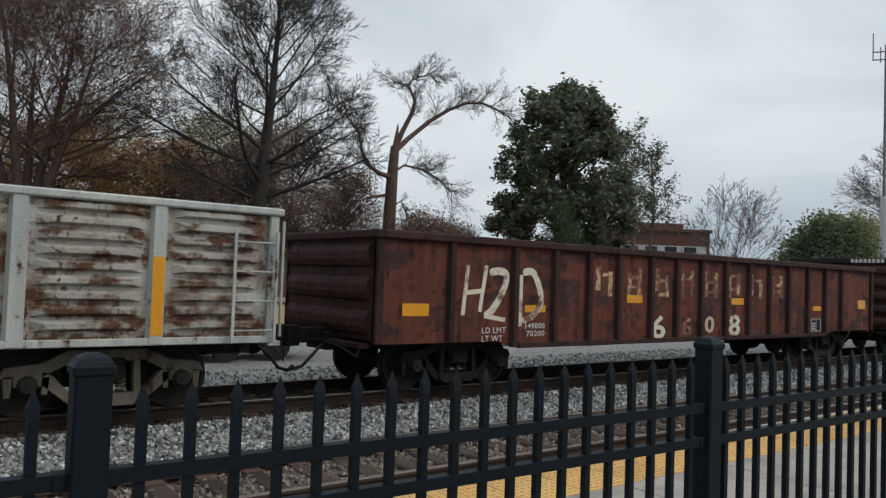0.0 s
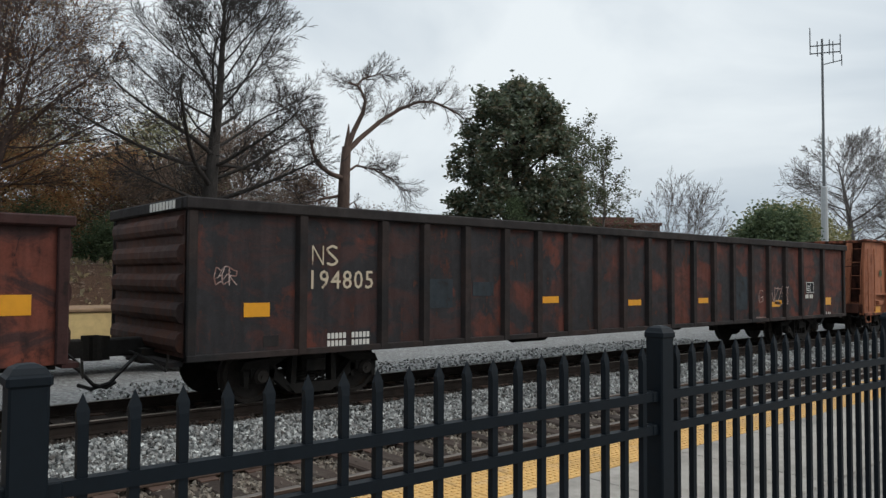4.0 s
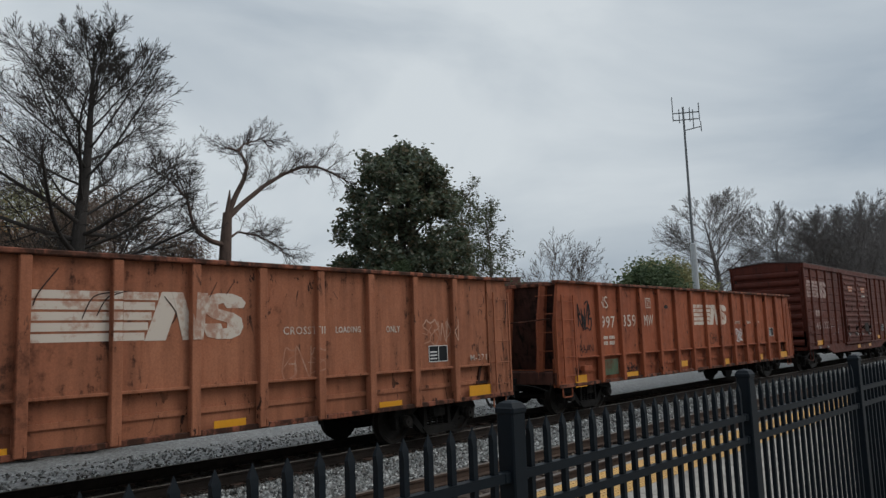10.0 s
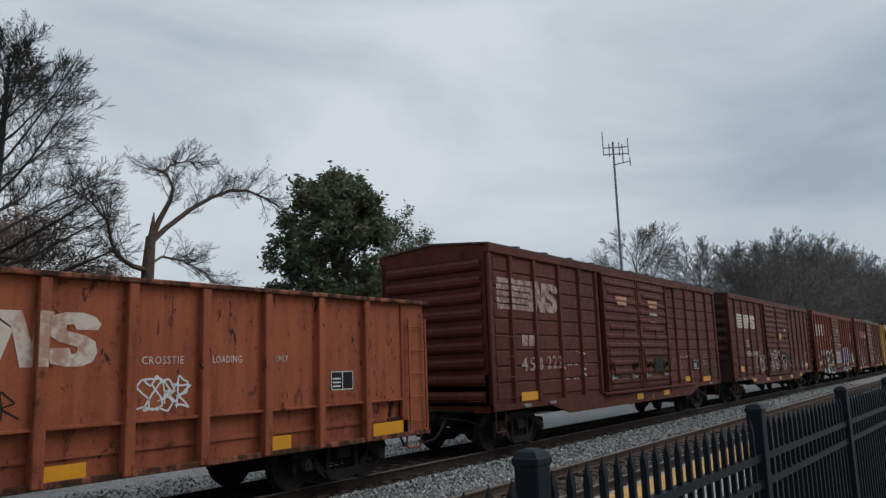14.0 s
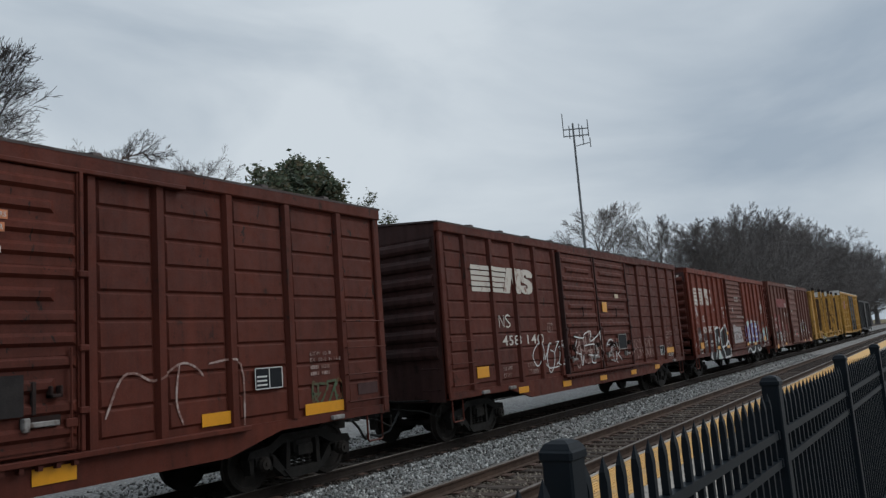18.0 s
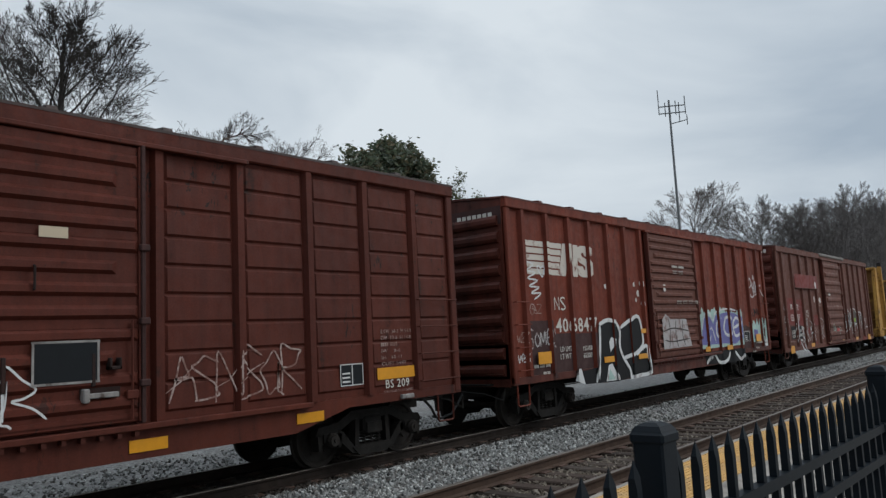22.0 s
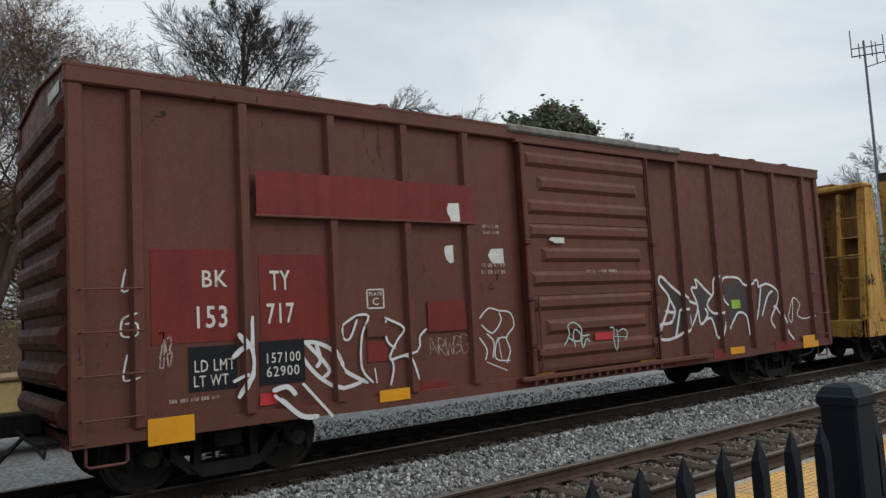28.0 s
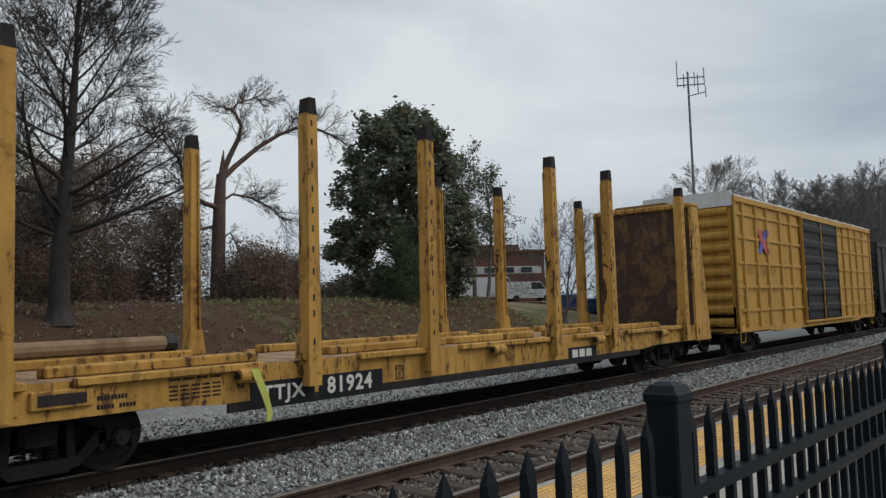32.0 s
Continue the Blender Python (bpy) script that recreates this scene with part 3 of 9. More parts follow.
def fence():
    turn = math.degrees(math.atan(FSL))
    th = thing("picket_fence", "black metal picket fence with pointed pickets along the platform", "fence", FX, FY, PLAT, turn)
    top = FZ - PLAT
    post = Shape().cbox(-0.043, 0.043, -0.043, 0.043, 0.0, top - 0.03, 0.006).mesh("post", FENCE)
    cap = Shape().cbox(-0.049, 0.049, -0.049, 0.049, top - 0.055, top - 0.024, 0.007)
    rings = ((0.043, -0.024), (0.034, -0.010), (0.018, -0.002))
    cap.add([(sx * k, sy * k, top + h) for k, h in rings for sx, sy in ((-1, -1), (1, -1), (1, 1), (-1, 1))] + [(0, 0, top + 0.001)],
            [(4 * i + k, 4 * i + (k + 1) % 4, 4 * i + 4 + (k + 1) % 4, 4 * i + 4 + k) for i in range(2) for k in range(4)] + [(8 + k, 8 + (k + 1) % 4, 12) for k in range(4)])
    cap = cap.mesh("post_cap", FENCE)
    foot = Shape().cbox(-0.07, 0.07, -0.07, 0.07, 0.0, 0.012, 0.004).mesh("base_plate", FENCE)
    ptop = top - 0.08
    h = 0.0125
    picket = Shape().box(-h, h, -h, h, 0.06, ptop - 0.075)
    b = h * 1.25
    picket.add([(-h, -h, ptop - 0.075), (h, -h, ptop - 0.075), (h, h, ptop - 0.075), (-h, h, ptop - 0.075),
                (-b, -h * 0.7, ptop - 0.045), (b, -h * 0.7, ptop - 0.045), (b, h * 0.7, ptop - 0.045), (-b, h * 0.7, ptop - 0.045), (0, 0, ptop)],
               [(0, 1, 5, 4), (1, 2, 6, 5), (2, 3, 7, 6), (3, 0, 4, 7), (4, 5, 8), (5, 6, 8), (6, 7, 8), (7, 4, 8)])
    picket = picket.mesh("picket", FENCE)
    lug = Shape().cbox(-0.02, 0.02, -0.024, 0.024, -0.022, 0.022, 0.004).mesh("bracket", FENCE)
    rails = (top - 0.302, top - 0.442, 0.16)
    bar = Shape()
    bar.prism([(-0.019, -0.019), (0.019, -0.019), (0.019, 0.019), (-0.019, 0.019)], "x", 0.04, FSP - 0.04)
    bar = bar.mesh("fence_rail", FENCE)
    for i in range(-3, 12):
        p = part("post", post, FENCE, th)
        p.location = (i * FSP, 0, 0)
        part("post_cap", cap, FENCE, p)
        part("base_plate", foot, FENCE, p)
        if i == 11:
            break
        for z in rails:
            r = part("fence_rail", bar, FENCE, th)
            r.location = (i * FSP, 0, z)
            for x in (0.058, FSP - 0.058):
                g = part("bracket", lug, FENCE, r)
                g.location = (x, 0, 0)
        for k in range(1, 20):
            q = part("picket", picket, FENCE, th)
            q.location = (i * FSP + k * FSP / 20, 0, 0)


# ---- trees ----
def bark(name, col):
    m, nt, bs = material(name)
    col = [c * TONE for c in col]
    v = coords(nt, (0, 0, 0), (1, 1, 0.35))
    n = noise_node(nt, v, 9, 6, 0.7)
    k = noise_node(nt, v, 1.1, 4, 0.5)
    c = mix_node(nt, 1.0, col, ramp_node(nt, mix_node(nt, 0.4, n, k), [(0.3, 0.6), (0.7, 1.35)]), "MULTIPLY")
    nt.links.new(c, bs.inputs["Base Color"])
    bs.inputs["Roughness"].default_value, bs.inputs["Specular IOR Level"].default_value = 0.95, 0.15
    bump_node(nt, bs, n, 0.8, 0.03)
    return m

BARK_DARK = bark("dark_grey_bark", (0.082, 0.070, 0.062))
BARK_OAK = bark("grey_oak_bark", (0.058, 0.052, 0.048))
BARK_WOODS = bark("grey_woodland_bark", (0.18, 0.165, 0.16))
BARK_RED = bark("reddish_bark", (0.12, 0.085, 0.072))
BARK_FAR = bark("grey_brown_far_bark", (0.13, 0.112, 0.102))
BARK_DEAD = bark("bare_weathered_wood", (0.115, 0.08, 0.066))
BARK_TWIG = bark("brown_twig_bark", (0.065, 0.052, 0.046))
LEAF_MAGNOLIA = islands("glossy_dark_leaf", [(0.05, 0.072, 0.045), (0.11, 0.145, 0.09), (0.20, 0.23, 0.155), (0.07, 0.10, 0.062), (0.22, 0.17, 0.10), (0.12, 0.155, 0.095)], 0.38, 5, 0.5, 0.45)
LEAF_GREEN = islands("winter_green_leaf", [(0.20, 0.21, 0.10), (0.29, 0.285, 0.14), (0.38, 0.34, 0.17), (0.24, 0.245, 0.12)], 0.7, 5, 0.3, 0.45)
LEAF_CEDAR = islands("dark_cedar_leaf", [(0.065, 0.10, 0.055), (0.12, 0.165, 0.085), (0.16, 0.20, 0.10)], 0.8, 5, 0.3, 0.35)
LEAF_RUSSET = islands("russet_dry_leaf", [(0.42, 0.20, 0.09), (0.52, 0.27, 0.12), (0.32, 0.16, 0.08), (0.52, 0.35, 0.17), (0.36, 0.27, 0.13)], 0.85, 5, 0.3, 0.45)
LEAF_BROWN = islands("dull_brown_leaf", [(0.17, 0.12, 0.092), (0.25, 0.18, 0.14), (0.21, 0.155, 0.12), (0.29, 0.21, 0.16)], 0.9, 5, 0.3, 0.35)
LEAF_SPRIG = islands("pale_green_sprig", [(0.10, 0.13, 0.065), (0.14, 0.16, 0.09), (0.08, 0.10, 0.05), (0.15, 0.13, 0.08)], 0.8, 5, 0.3, 0.35)


class Wood:
    """Branches as thin tapered tubes, gathered quickly."""

    def __init__(self, rnd, thin=0.005, thick=(0.26, 0.42), dome=None):
        self.rnd, self.v, self.f, self.tips, self.thin, self.thick, self.dome = rnd, [], [], [], thin, thick, dome

    def reach(self, p, d):
        """How far it is from p along d to the crown's rounded outline (centre height, radius, half-height)."""
        cz, rx, rz = self.dome
        a, b = Vector((p.x / rx, p.y / rx, (p.z - cz) / rz)), Vector((d.x / rx, d.y / rx, d.z / rz))
        k, h, e = b.dot(b), a.dot(b), a.dot(a) - 1
        return max(0.4, (-h + math.sqrt(max(0.0, h * h - k * e))) / k)

    def limb(self, pts, radii, n):
        o = len(self.v)
        ref = None
        for i, p in enumerate(pts):
            d = pts[min(i + 1, len(pts) - 1)] - pts[max(i - 1, 0)]
            d.normalize()
            a = (ref - d * ref.dot(d)) if ref is not None else d.orthogonal()
            a.normalize()
            ref = a
            b = d.cross(a)
            for k in range(n):
                c, s = math.cos(2 * math.pi * k / n) * radii[i], math.sin(2 * math.pi * k / n) * radii[i]
                self.v.append((p.x + a.x * c + b.x * s, p.y + a.y * c + b.y * s, p.z + a.z * c + b.z * s))
        for i in range(len(pts) - 1):
            for k in range(n):
                self.f.append((o + i * n + k, o + i * n + (k + 1) % n, o + (i + 1) * n + (k + 1) % n, o + (i + 1) * n + k))

    def mesh(self, name, mat):
        me = bpy.data.meshes.new(name)
        me.from_pydata(self.v, [], self.f)
        me.materials.append(mat)
        me.polygons.foreach_set("use_smooth", [True] * len(me.polygons))
        return me


def grow(wood, fine, p, d, length, r, lvl, spec):
    """One branch and its children. spec: per level (segments, wobble, rise, children, first, angle, ratio)."""
    rnd = wood.rnd
    seg, wob, rise, kids, first, angle, ratio = spec[lvl]
    pts, dirs = [p.copy()], [d.copy()]
    q, e = p.copy(), d.copy()
    for i in range(seg):
        e = e + Vector((rnd.gauss(0, wob), rnd.gauss(0, wob), rnd.gauss(0, wob) + rise))
        e.normalize()
        q = q + e * (length / seg)
        pts.append(q.copy())
        dirs.append(e.copy())
    tip = (0.08 if wood.dome else 0.25) if lvl == 0 else 0.3
    radii = [max(r * (1 - (1 - tip) * i / seg), wood.thin * 0.8) for i in range(seg + 1)]
    (wood if lvl < 2 else fine).limb(pts, radii, 7 if lvl == 0 else 5 if lvl == 1 else 3)
    if lvl + 1 >= len(spec):
        wood.tips.append((pts[-1], e))
        return
    for k in range(kids):
        t = first + (1 - first) * (k + rnd.random()) / kids
        i = min(int(t * seg), seg - 1)
        w = t * seg - i
        at = pts[i].lerp(pts[i + 1], w)
        ax = dirs[i + 1].orthogonal().normalized()
        ax.rotate(Matrix.Rotation(k * 2.4 + rnd.uniform(-0.6, 0.6), 3, dirs[i + 1]))
        a = radians(angle * ((1.22 - 0.66 * t) if lvl == 0 else (1.15 - 0.45 * t)) + rnd.uniform(-9, 9))
        c = dirs[i + 1] * math.cos(a) + ax * math.sin(a)
        size = length * ratio * (1.05 - 0.34 * t if lvl == 0 else 1.1 - 0.55 * t) * rnd.uniform(0.75, 1.2)
        if lvl == 0 and wood.dome:
            size = wood.reach(at, c.normalized()) * rnd.uniform(0.72, 0.98)
        grow(wood, fine, at, c.normalized(), size, max(wood.thin, radii[i] * (rnd.uniform(*wood.thick) if lvl == 0 else rnd.uniform(0.28, 0.44))), lvl + 1, spec)


def bare_tree(name, label, x, y, height, r, seed, spec, mat, leaf=None, leaves=0, leaf_size=0.05, z=None, tilt=(0, 0), thin=0.005, thick=(0.26, 0.42), dome=None, stems=()):
    rnd = random.Random(seed)
    th = thing(name, label, "tree", x, y, ground_height(x, y) - 0.05 if z is None else z)
    wood, fine = Wood(rnd, thin, thick, dome), Wood(rnd, thin, thick, dome)
    wood.limb([Vector((0, 0, -0.1)), Vector((0, 0, 0.15)), Vector((0, 0, 0.5))], [r * 1.7, r * 1.25, r], 9)
    for tx, ty, k in stems or ((tilt[0], tilt[1], 1.0),):
        grow(wood, fine, Vector((0, 0, 0.4)), Vector((tx, ty, 1)).normalized(), height * k, r * (0.62 if stems else 1.0), 0, spec)
    part("trunk", wood.mesh("trunk", mat), mat, th)
    crown = part("crown", fine.mesh("crown", mat), mat, th, "fine leafless twigs")
    if leaf:
        part("leaves", leaf_mesh(rnd, [t[0] for t in wood.tips], leaves, 0.16 if leaf_size > 0.08 else 0.35, leaf_size, leaf), leaf, th, "sparse clinging leaves")
    return th


def leaf_mesh(rnd, centres, count, spread, size, mat, flat=0.5):
    """Small folded leaves scattered round the given places."""
    rng = np.random.default_rng(rnd.randrange(1 << 30))
    c = np.array([tuple(p) for p in centres])
    p = c[rng.integers(0, len(c), count)] + rng.normal(0, spread, (count, 3))
    a = rng.normal(size=(count, 3))
    a[:, 2] *= flat
    a /= np.linalg.norm(a, axis=1)[:, None]
    b = np.cross(a, rng.normal(size=(count, 3)))
    b /= np.linalg.norm(b, axis=1)[:, None]
    s = size * rng.uniform(0.6, 1.4, (count, 1))
    v = np.stack([p - a * s, p + b * s * 0.45, p + a * s, p - b * s * 0.45], 1)
    o = np.arange(count)[:, None] * 4
    f = o + np.array([0, 1, 2, 3])
    me = bpy.data.meshes.new("leaves")
    me.from_pydata(v.reshape(-1, 3).tolist(), [], f.tolist())
    me.materials.append(mat)
    return me


def clumps(rnd, outline, n, count, spread, size, mat):
    """Leaves in clumps over a crown. outline: (height, radius) from the bottom up."""
    cs = []
    hs = [h for h, _ in outline]
    for _ in range(n):
        h = rnd.uniform(hs[0], hs[-1])
        rad = float(np.interp(h, hs, [q for _, q in outline]))
        a = rnd.uniform(0, 2 * math.pi)
        k = rad * (1 - rnd.random() ** 2.2 * 0.75) * rnd.uniform(0.8, 1.12)
        cs.append((math.cos(a) * k, math.sin(a) * k, h + rnd.gauss(0, 0.15)))
    return cs, leaf_mesh(rnd, cs, count, spread, size, mat)


def leafy_tree(name, label, category, x, y, outline, seed, n, count, spread, size, mat, trunk_r=0.2, wood_mat=None, z=None):
    rnd = random.Random(seed)
    th = thing(name, label, category, x, y, ground_height(x, y) - 0.05 if z is None else z)
    cs, me = clumps(rnd, outline, n, count, spread, size, mat)
    w = Wood(rnd)
    top = outline[-1][0]
    w.limb([Vector((0, 0, 0)), Vector((0.1, 0, top * 0.4)), Vector((0, 0.1, top * 0.92))], [trunk_r, trunk_r * 0.7, trunk_r * 0.2], 7)
    for c in cs[:: max(1, len(cs) // 60)]:
        c = Vector(c)
        s = Vector((0, 0, max(0.3, c.z * 0.7)))
        w.limb([s, s.lerp(c, 0.55) + Vector((0, 0, 0.15)), c], [trunk_r * 0.35, trunk_r * 0.2, 0.02], 4)
    part("trunk", w.mesh("trunk", wood_mat or BARK_DARK), wood_mat or BARK_DARK, th)
    part("crown", me, mat, th)
    return th


OAK = ((10, 0.025, 0.03, 36, 0.18, 72, 0.54), (9, 0.06, 0.035, 17, 0.22, 40, 0.40), (6, 0.08, 0.03, 8, 0.15, 34, 0.52), (4, 0.09, 0.02, 5, 0.15, 30, 0.55), (3, 0.11, 0.0, 0, 0, 0, 0))
MAPLE = ((8, 0.03, 0.03, 20, 0.26, 66, 0.45), (8, 0.07, 0.02, 15, 0.2, 42, 0.40), (5, 0.10, 0.015, 8, 0.15, 38, 0.5), (4, 0.12, 0.01, 4, 0.12, 34, 0.55), (2, 0.15, 0.0, 0, 0, 0, 0))
SLENDER = ((8, 0.05, 0.04, 22, 0.25, 50, 0.25), (5, 0.14, 0.03, 8, 0.2, 46, 0.5), (3, 0.16, 0.03, 5, 0.15, 44, 0.5), (2, 0.2, 0.0, 0, 0, 0, 0))
SPREADING = ((5, 0.08, 0.05, 10, 0.15, 60, 1.0), (6, 0.08, 0.05, 9, 0.3, 38, 0.42), (4, 0.10, 0.04, 6, 0.2, 36, 0.5), (3, 0.12, 0.03, 3, 0.15, 34, 0.5), (2, 0.15, 0.0, 0, 0, 0, 0))
FARBARE = ((6, 0.03, 0.0, 34, 0.16, 70, 0.72), (7, 0.06, 0.03, 11, 0.35, 36, 0.42), (5, 0.08, 0.02, 7, 0.2, 32, 0.55), (4, 0.10, 0.01, 3, 0.2, 28, 0.55), (2, 0.12, 0.0, 0, 0, 0, 0))

bare_tree("oak_tree", "tall leafless dark-barked oak with a full round crown", 10.85, 27.0, 11.2, 0.36, 3, OAK, BARK_OAK, thin=0.008, thick=(0.25, 0.38), dome=(6.3, 5.4, 6.1))
bare_tree("maple_tree", "leafless many-stemmed maple with a few clinging russet leaves", 3.5, 31.2, 9.6, 0.36, 8, MAPLE, BARK_RED, LEAF_RUSSET, 30000, 0.04, thin=0.006, thick=(0.2, 0.34), dome=(5.6, 6.4, 7.2),
          stems=((-0.38, 0.05, 0.95), (-0.12, -0.1, 1.05), (0.16, 0.12, 1.05), (0.30, -0.08, 0.9), (0.02, 0.3, 0.9)))


def storm_broken_tree():
    """A broken trunk that forks into two long arching limbs."""
    rnd = random.Random(21)
    x, y = 21.05, 33.6
    th = thing("storm_broken_tree", "storm-broken bare tree with a torn pale trunk and arching limbs", "tree", x, y, ground_height(x, y) - 0.05)
    w, fine = Wood(rnd), Wood(rnd, 0.006)
    V = Vector
    w.limb([V((0, 0, -0.1)), V((-0.02, 0, 0.4)), V((0.05, 0, 3.2)), V((0.1, 0, 4.8)), V((0.22, 0, 6.6))], [0.50, 0.38, 0.34, 0.31, 0.24], 9)
    w.limb([V((0.2, 0, 6.4)), V((0.3, 0, 7.2)), V((0.36, 0, 7.85))], [0.18, 0.12, 0.03], 5)
    up = [V((0.25, 0, 6.5)), V((0.62, -0.1, 7.5)), V((1.1, -0.2, 8.5)), V((1.3, -0.2, 9.2)), V((1.15, 0, 9.8)), V((0.95, 0.1, 10.1)), V((0.3, 0.1, 10.15))]
    crown = [V((0.95, 0.1, 10.1)), V((1.3, 0.1, 10.5)), V((2.2, 0, 10.9)), V((3.0, 0, 11.0))]
    out = [V((0.3, 0, 6.4)), V((1.2, 0.2, 7.2)), V((2.64, 0.2, 8.4)), V((3.8, 0, 9.2)), V((4.95, -0.2, 9.75)), V((6.0, -0.3, 9.9)), V((7.2, -0.3, 9.7)), V((8.0, -0.4, 9.4))]
    low = [V((0.05, 0, 4.9)), V((-0.9, -0.3, 5.0)), V((-1.6, -0.4, 5.3)), V((-2.1, -0.5, 5.9)), V((-2.4, -0.6, 6.9)), V((-3.2, -0.6, 7.7)), V((-4.2, -0.6, 8.2))]
    low2 = [V((0.1, 0, 4.0)), V((-1.2, 0.3, 3.7)), V((-2.3, 0.3, 3.2))]
    arch = [V((0.2, 0, 5.2)), V((1.0, 0.2, 5.7)), V((2.2, 0.2, 5.6)), V((3.4, 0.2, 5.2)), V((4.2, 0.2, 4.6))]
    drop = [V((0.3, 0, 3.4)), V((0.8, 0.1, 3.7)), V((1.2, 0.1, 3.0)), V((1.3, 0.1, 1.2))]
    spec = ((6, 0.08, 0.03, 7, 0.25, 36, 0.5), (4, 0.10, 0.02, 5, 0.2, 34, 0.55), (3, 0.12, 0.0, 3, 0.15, 32, 0.6), (2, 0.14, 0.0, 0, 0, 0, 0))
    for pts, r0, n, size in ((up, 0.16, 18, 1.3), (crown, 0.07, 20, 1.2), (out, 0.16, 38, 1.5), (low, 0.14, 32, 1.7), (low2, 0.1, 12, 1.3), (arch, 0.08, 26, 1.6), (drop, 0.06, 8, 0.9)):
        m = len(pts)
        w.limb(pts, [r0 * (1 - 0.75 * i / (m - 1)) for i in range(m)], 6)
        for k in range(n):
            t = (0.22 + 0.78 * (k + rnd.random()) / n) * (m - 1)
            i = min(int(t), m - 2)
            at = pts[i].lerp(pts[i + 1], t - i)
            d = (pts[i + 1] - pts[i]).normalized() * 0.9 + V((rnd.gauss(0, 0.6), rnd.gauss(0, 0.6), rnd.gauss(0.2, 0.55)))
            grow(fine, fine, at, d.normalized(), size * rnd.uniform(0.45, 1.2), 0.026, 0, spec)
    part("trunk", w.mesh("trunk", BARK_DEAD), BARK_DEAD, th, "torn trunk with pale bare wood")
    part("crown", fine.mesh("crown", BARK_TWIG), BARK_TWIG, th, "thin bare twigs")


storm_broken_tree()
leafy_tree("magnolia_tree", "broad dark green evergreen magnolia with glossy leaves", "tree", 31.7, 31.2,
           [(0.2, 2.6), (1.5, 3.7), (3.0, 4.1), (4.8, 3.9), (5.8, 3.6), (7.2, 3.5), (8.8, 3.1), (10.0, 2.6), (10.6, 1.9), (11.1, 0.9)], 4, 300, 52000, 0.26, 0.15, LEAF_MAGNOLIA, 0.35)
leafy_tree("cedar_bush", "soft dark green conical cedar in front of a magnolia", "bush", 29.0, 28.6, [(0.1, 1.2), (1.2, 1.35), (2.6, 0.9), (3.8, 0.25)], 14, 120, 16000, 0.2, 0.05, LEAF_CEDAR, 0.1)
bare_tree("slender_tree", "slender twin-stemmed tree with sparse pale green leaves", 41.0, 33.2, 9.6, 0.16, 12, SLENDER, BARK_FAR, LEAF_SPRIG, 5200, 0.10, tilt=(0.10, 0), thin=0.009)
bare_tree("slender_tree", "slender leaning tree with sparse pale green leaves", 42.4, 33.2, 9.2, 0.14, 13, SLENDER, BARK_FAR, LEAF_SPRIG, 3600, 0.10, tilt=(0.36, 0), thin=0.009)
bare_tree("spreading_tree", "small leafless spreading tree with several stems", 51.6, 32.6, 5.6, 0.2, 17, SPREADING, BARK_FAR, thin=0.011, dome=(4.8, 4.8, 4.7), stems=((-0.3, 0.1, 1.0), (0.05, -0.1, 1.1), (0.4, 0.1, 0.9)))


# ---- the train ----
SPEED = [(0.0, 0.0), (1.0, 4.9), (2.0, 9.8), (3.0, 14.66), (4.0, 19.48), (5.5, 26.72), (7.0, 33.96), (8.0, 38.8), (9.0, 43.62), (10.0, 48.43), (11.0, 53.24), (12.0, 58.06), (13.0, 62.92),
         (14.0, 67.77), (15.5, 75.0), (17.0, 82.16), (18.0, 86.86), (19.0, 91.58), (20.0, 96.31), (21.0, 101.05), (22.0, 105.72), (23.0, 110.31), (24.0, 114.9), (25.5, 121.79), (27.0, 128.67),
         (28.0, 133.22), (29.0, 137.74), (30.0, 142.22), (31.0, 146.69), (32.0, 151.17)]
CARS, WHEELS = [], []
HW = 1.47          # half width to the side sheet; the posts stand 8 cm proud of it

def gone(t):
    return float(np.interp(t, [a for a, _ in SPEED], [b for _, b in SPEED]))

WHEEL_R = 0.42
def wheel_mesh():
    s = Shape()
    for sy in (-1, 1):
        s.lathe([(sy * 0.68, 0.07), (sy * 0.68, 0.445), (sy * 0.71, 0.445), (sy * 0.72, WHEEL_R), (sy * 0.815, WHEEL_R - 0.004), (sy * 0.82, 0.36), (sy * 0.79, 0.34), (sy * 0.78, 0.14), (sy * 0.83, 0.12), (sy * 0.83, 0.02)], (0, 0, 0), "y", 28)
    s.lathe([(-1.05, 0.075), (1.05, 0.075)], (0, 0, 0), "y", 10)
    for k in range(5):
        a = k * 2 * math.pi / 5
        for sy in (-0.80, 0.79):
            s.box(math.cos(a) * 0.22 - 0.03, math.cos(a) * 0.22 + 0.03, sy, sy + 0.012, math.sin(a) * 0.22 - 0.03, math.sin(a) * 0.22 + 0.03)
    return s.mesh("wheelset", WHEEL_STEEL)

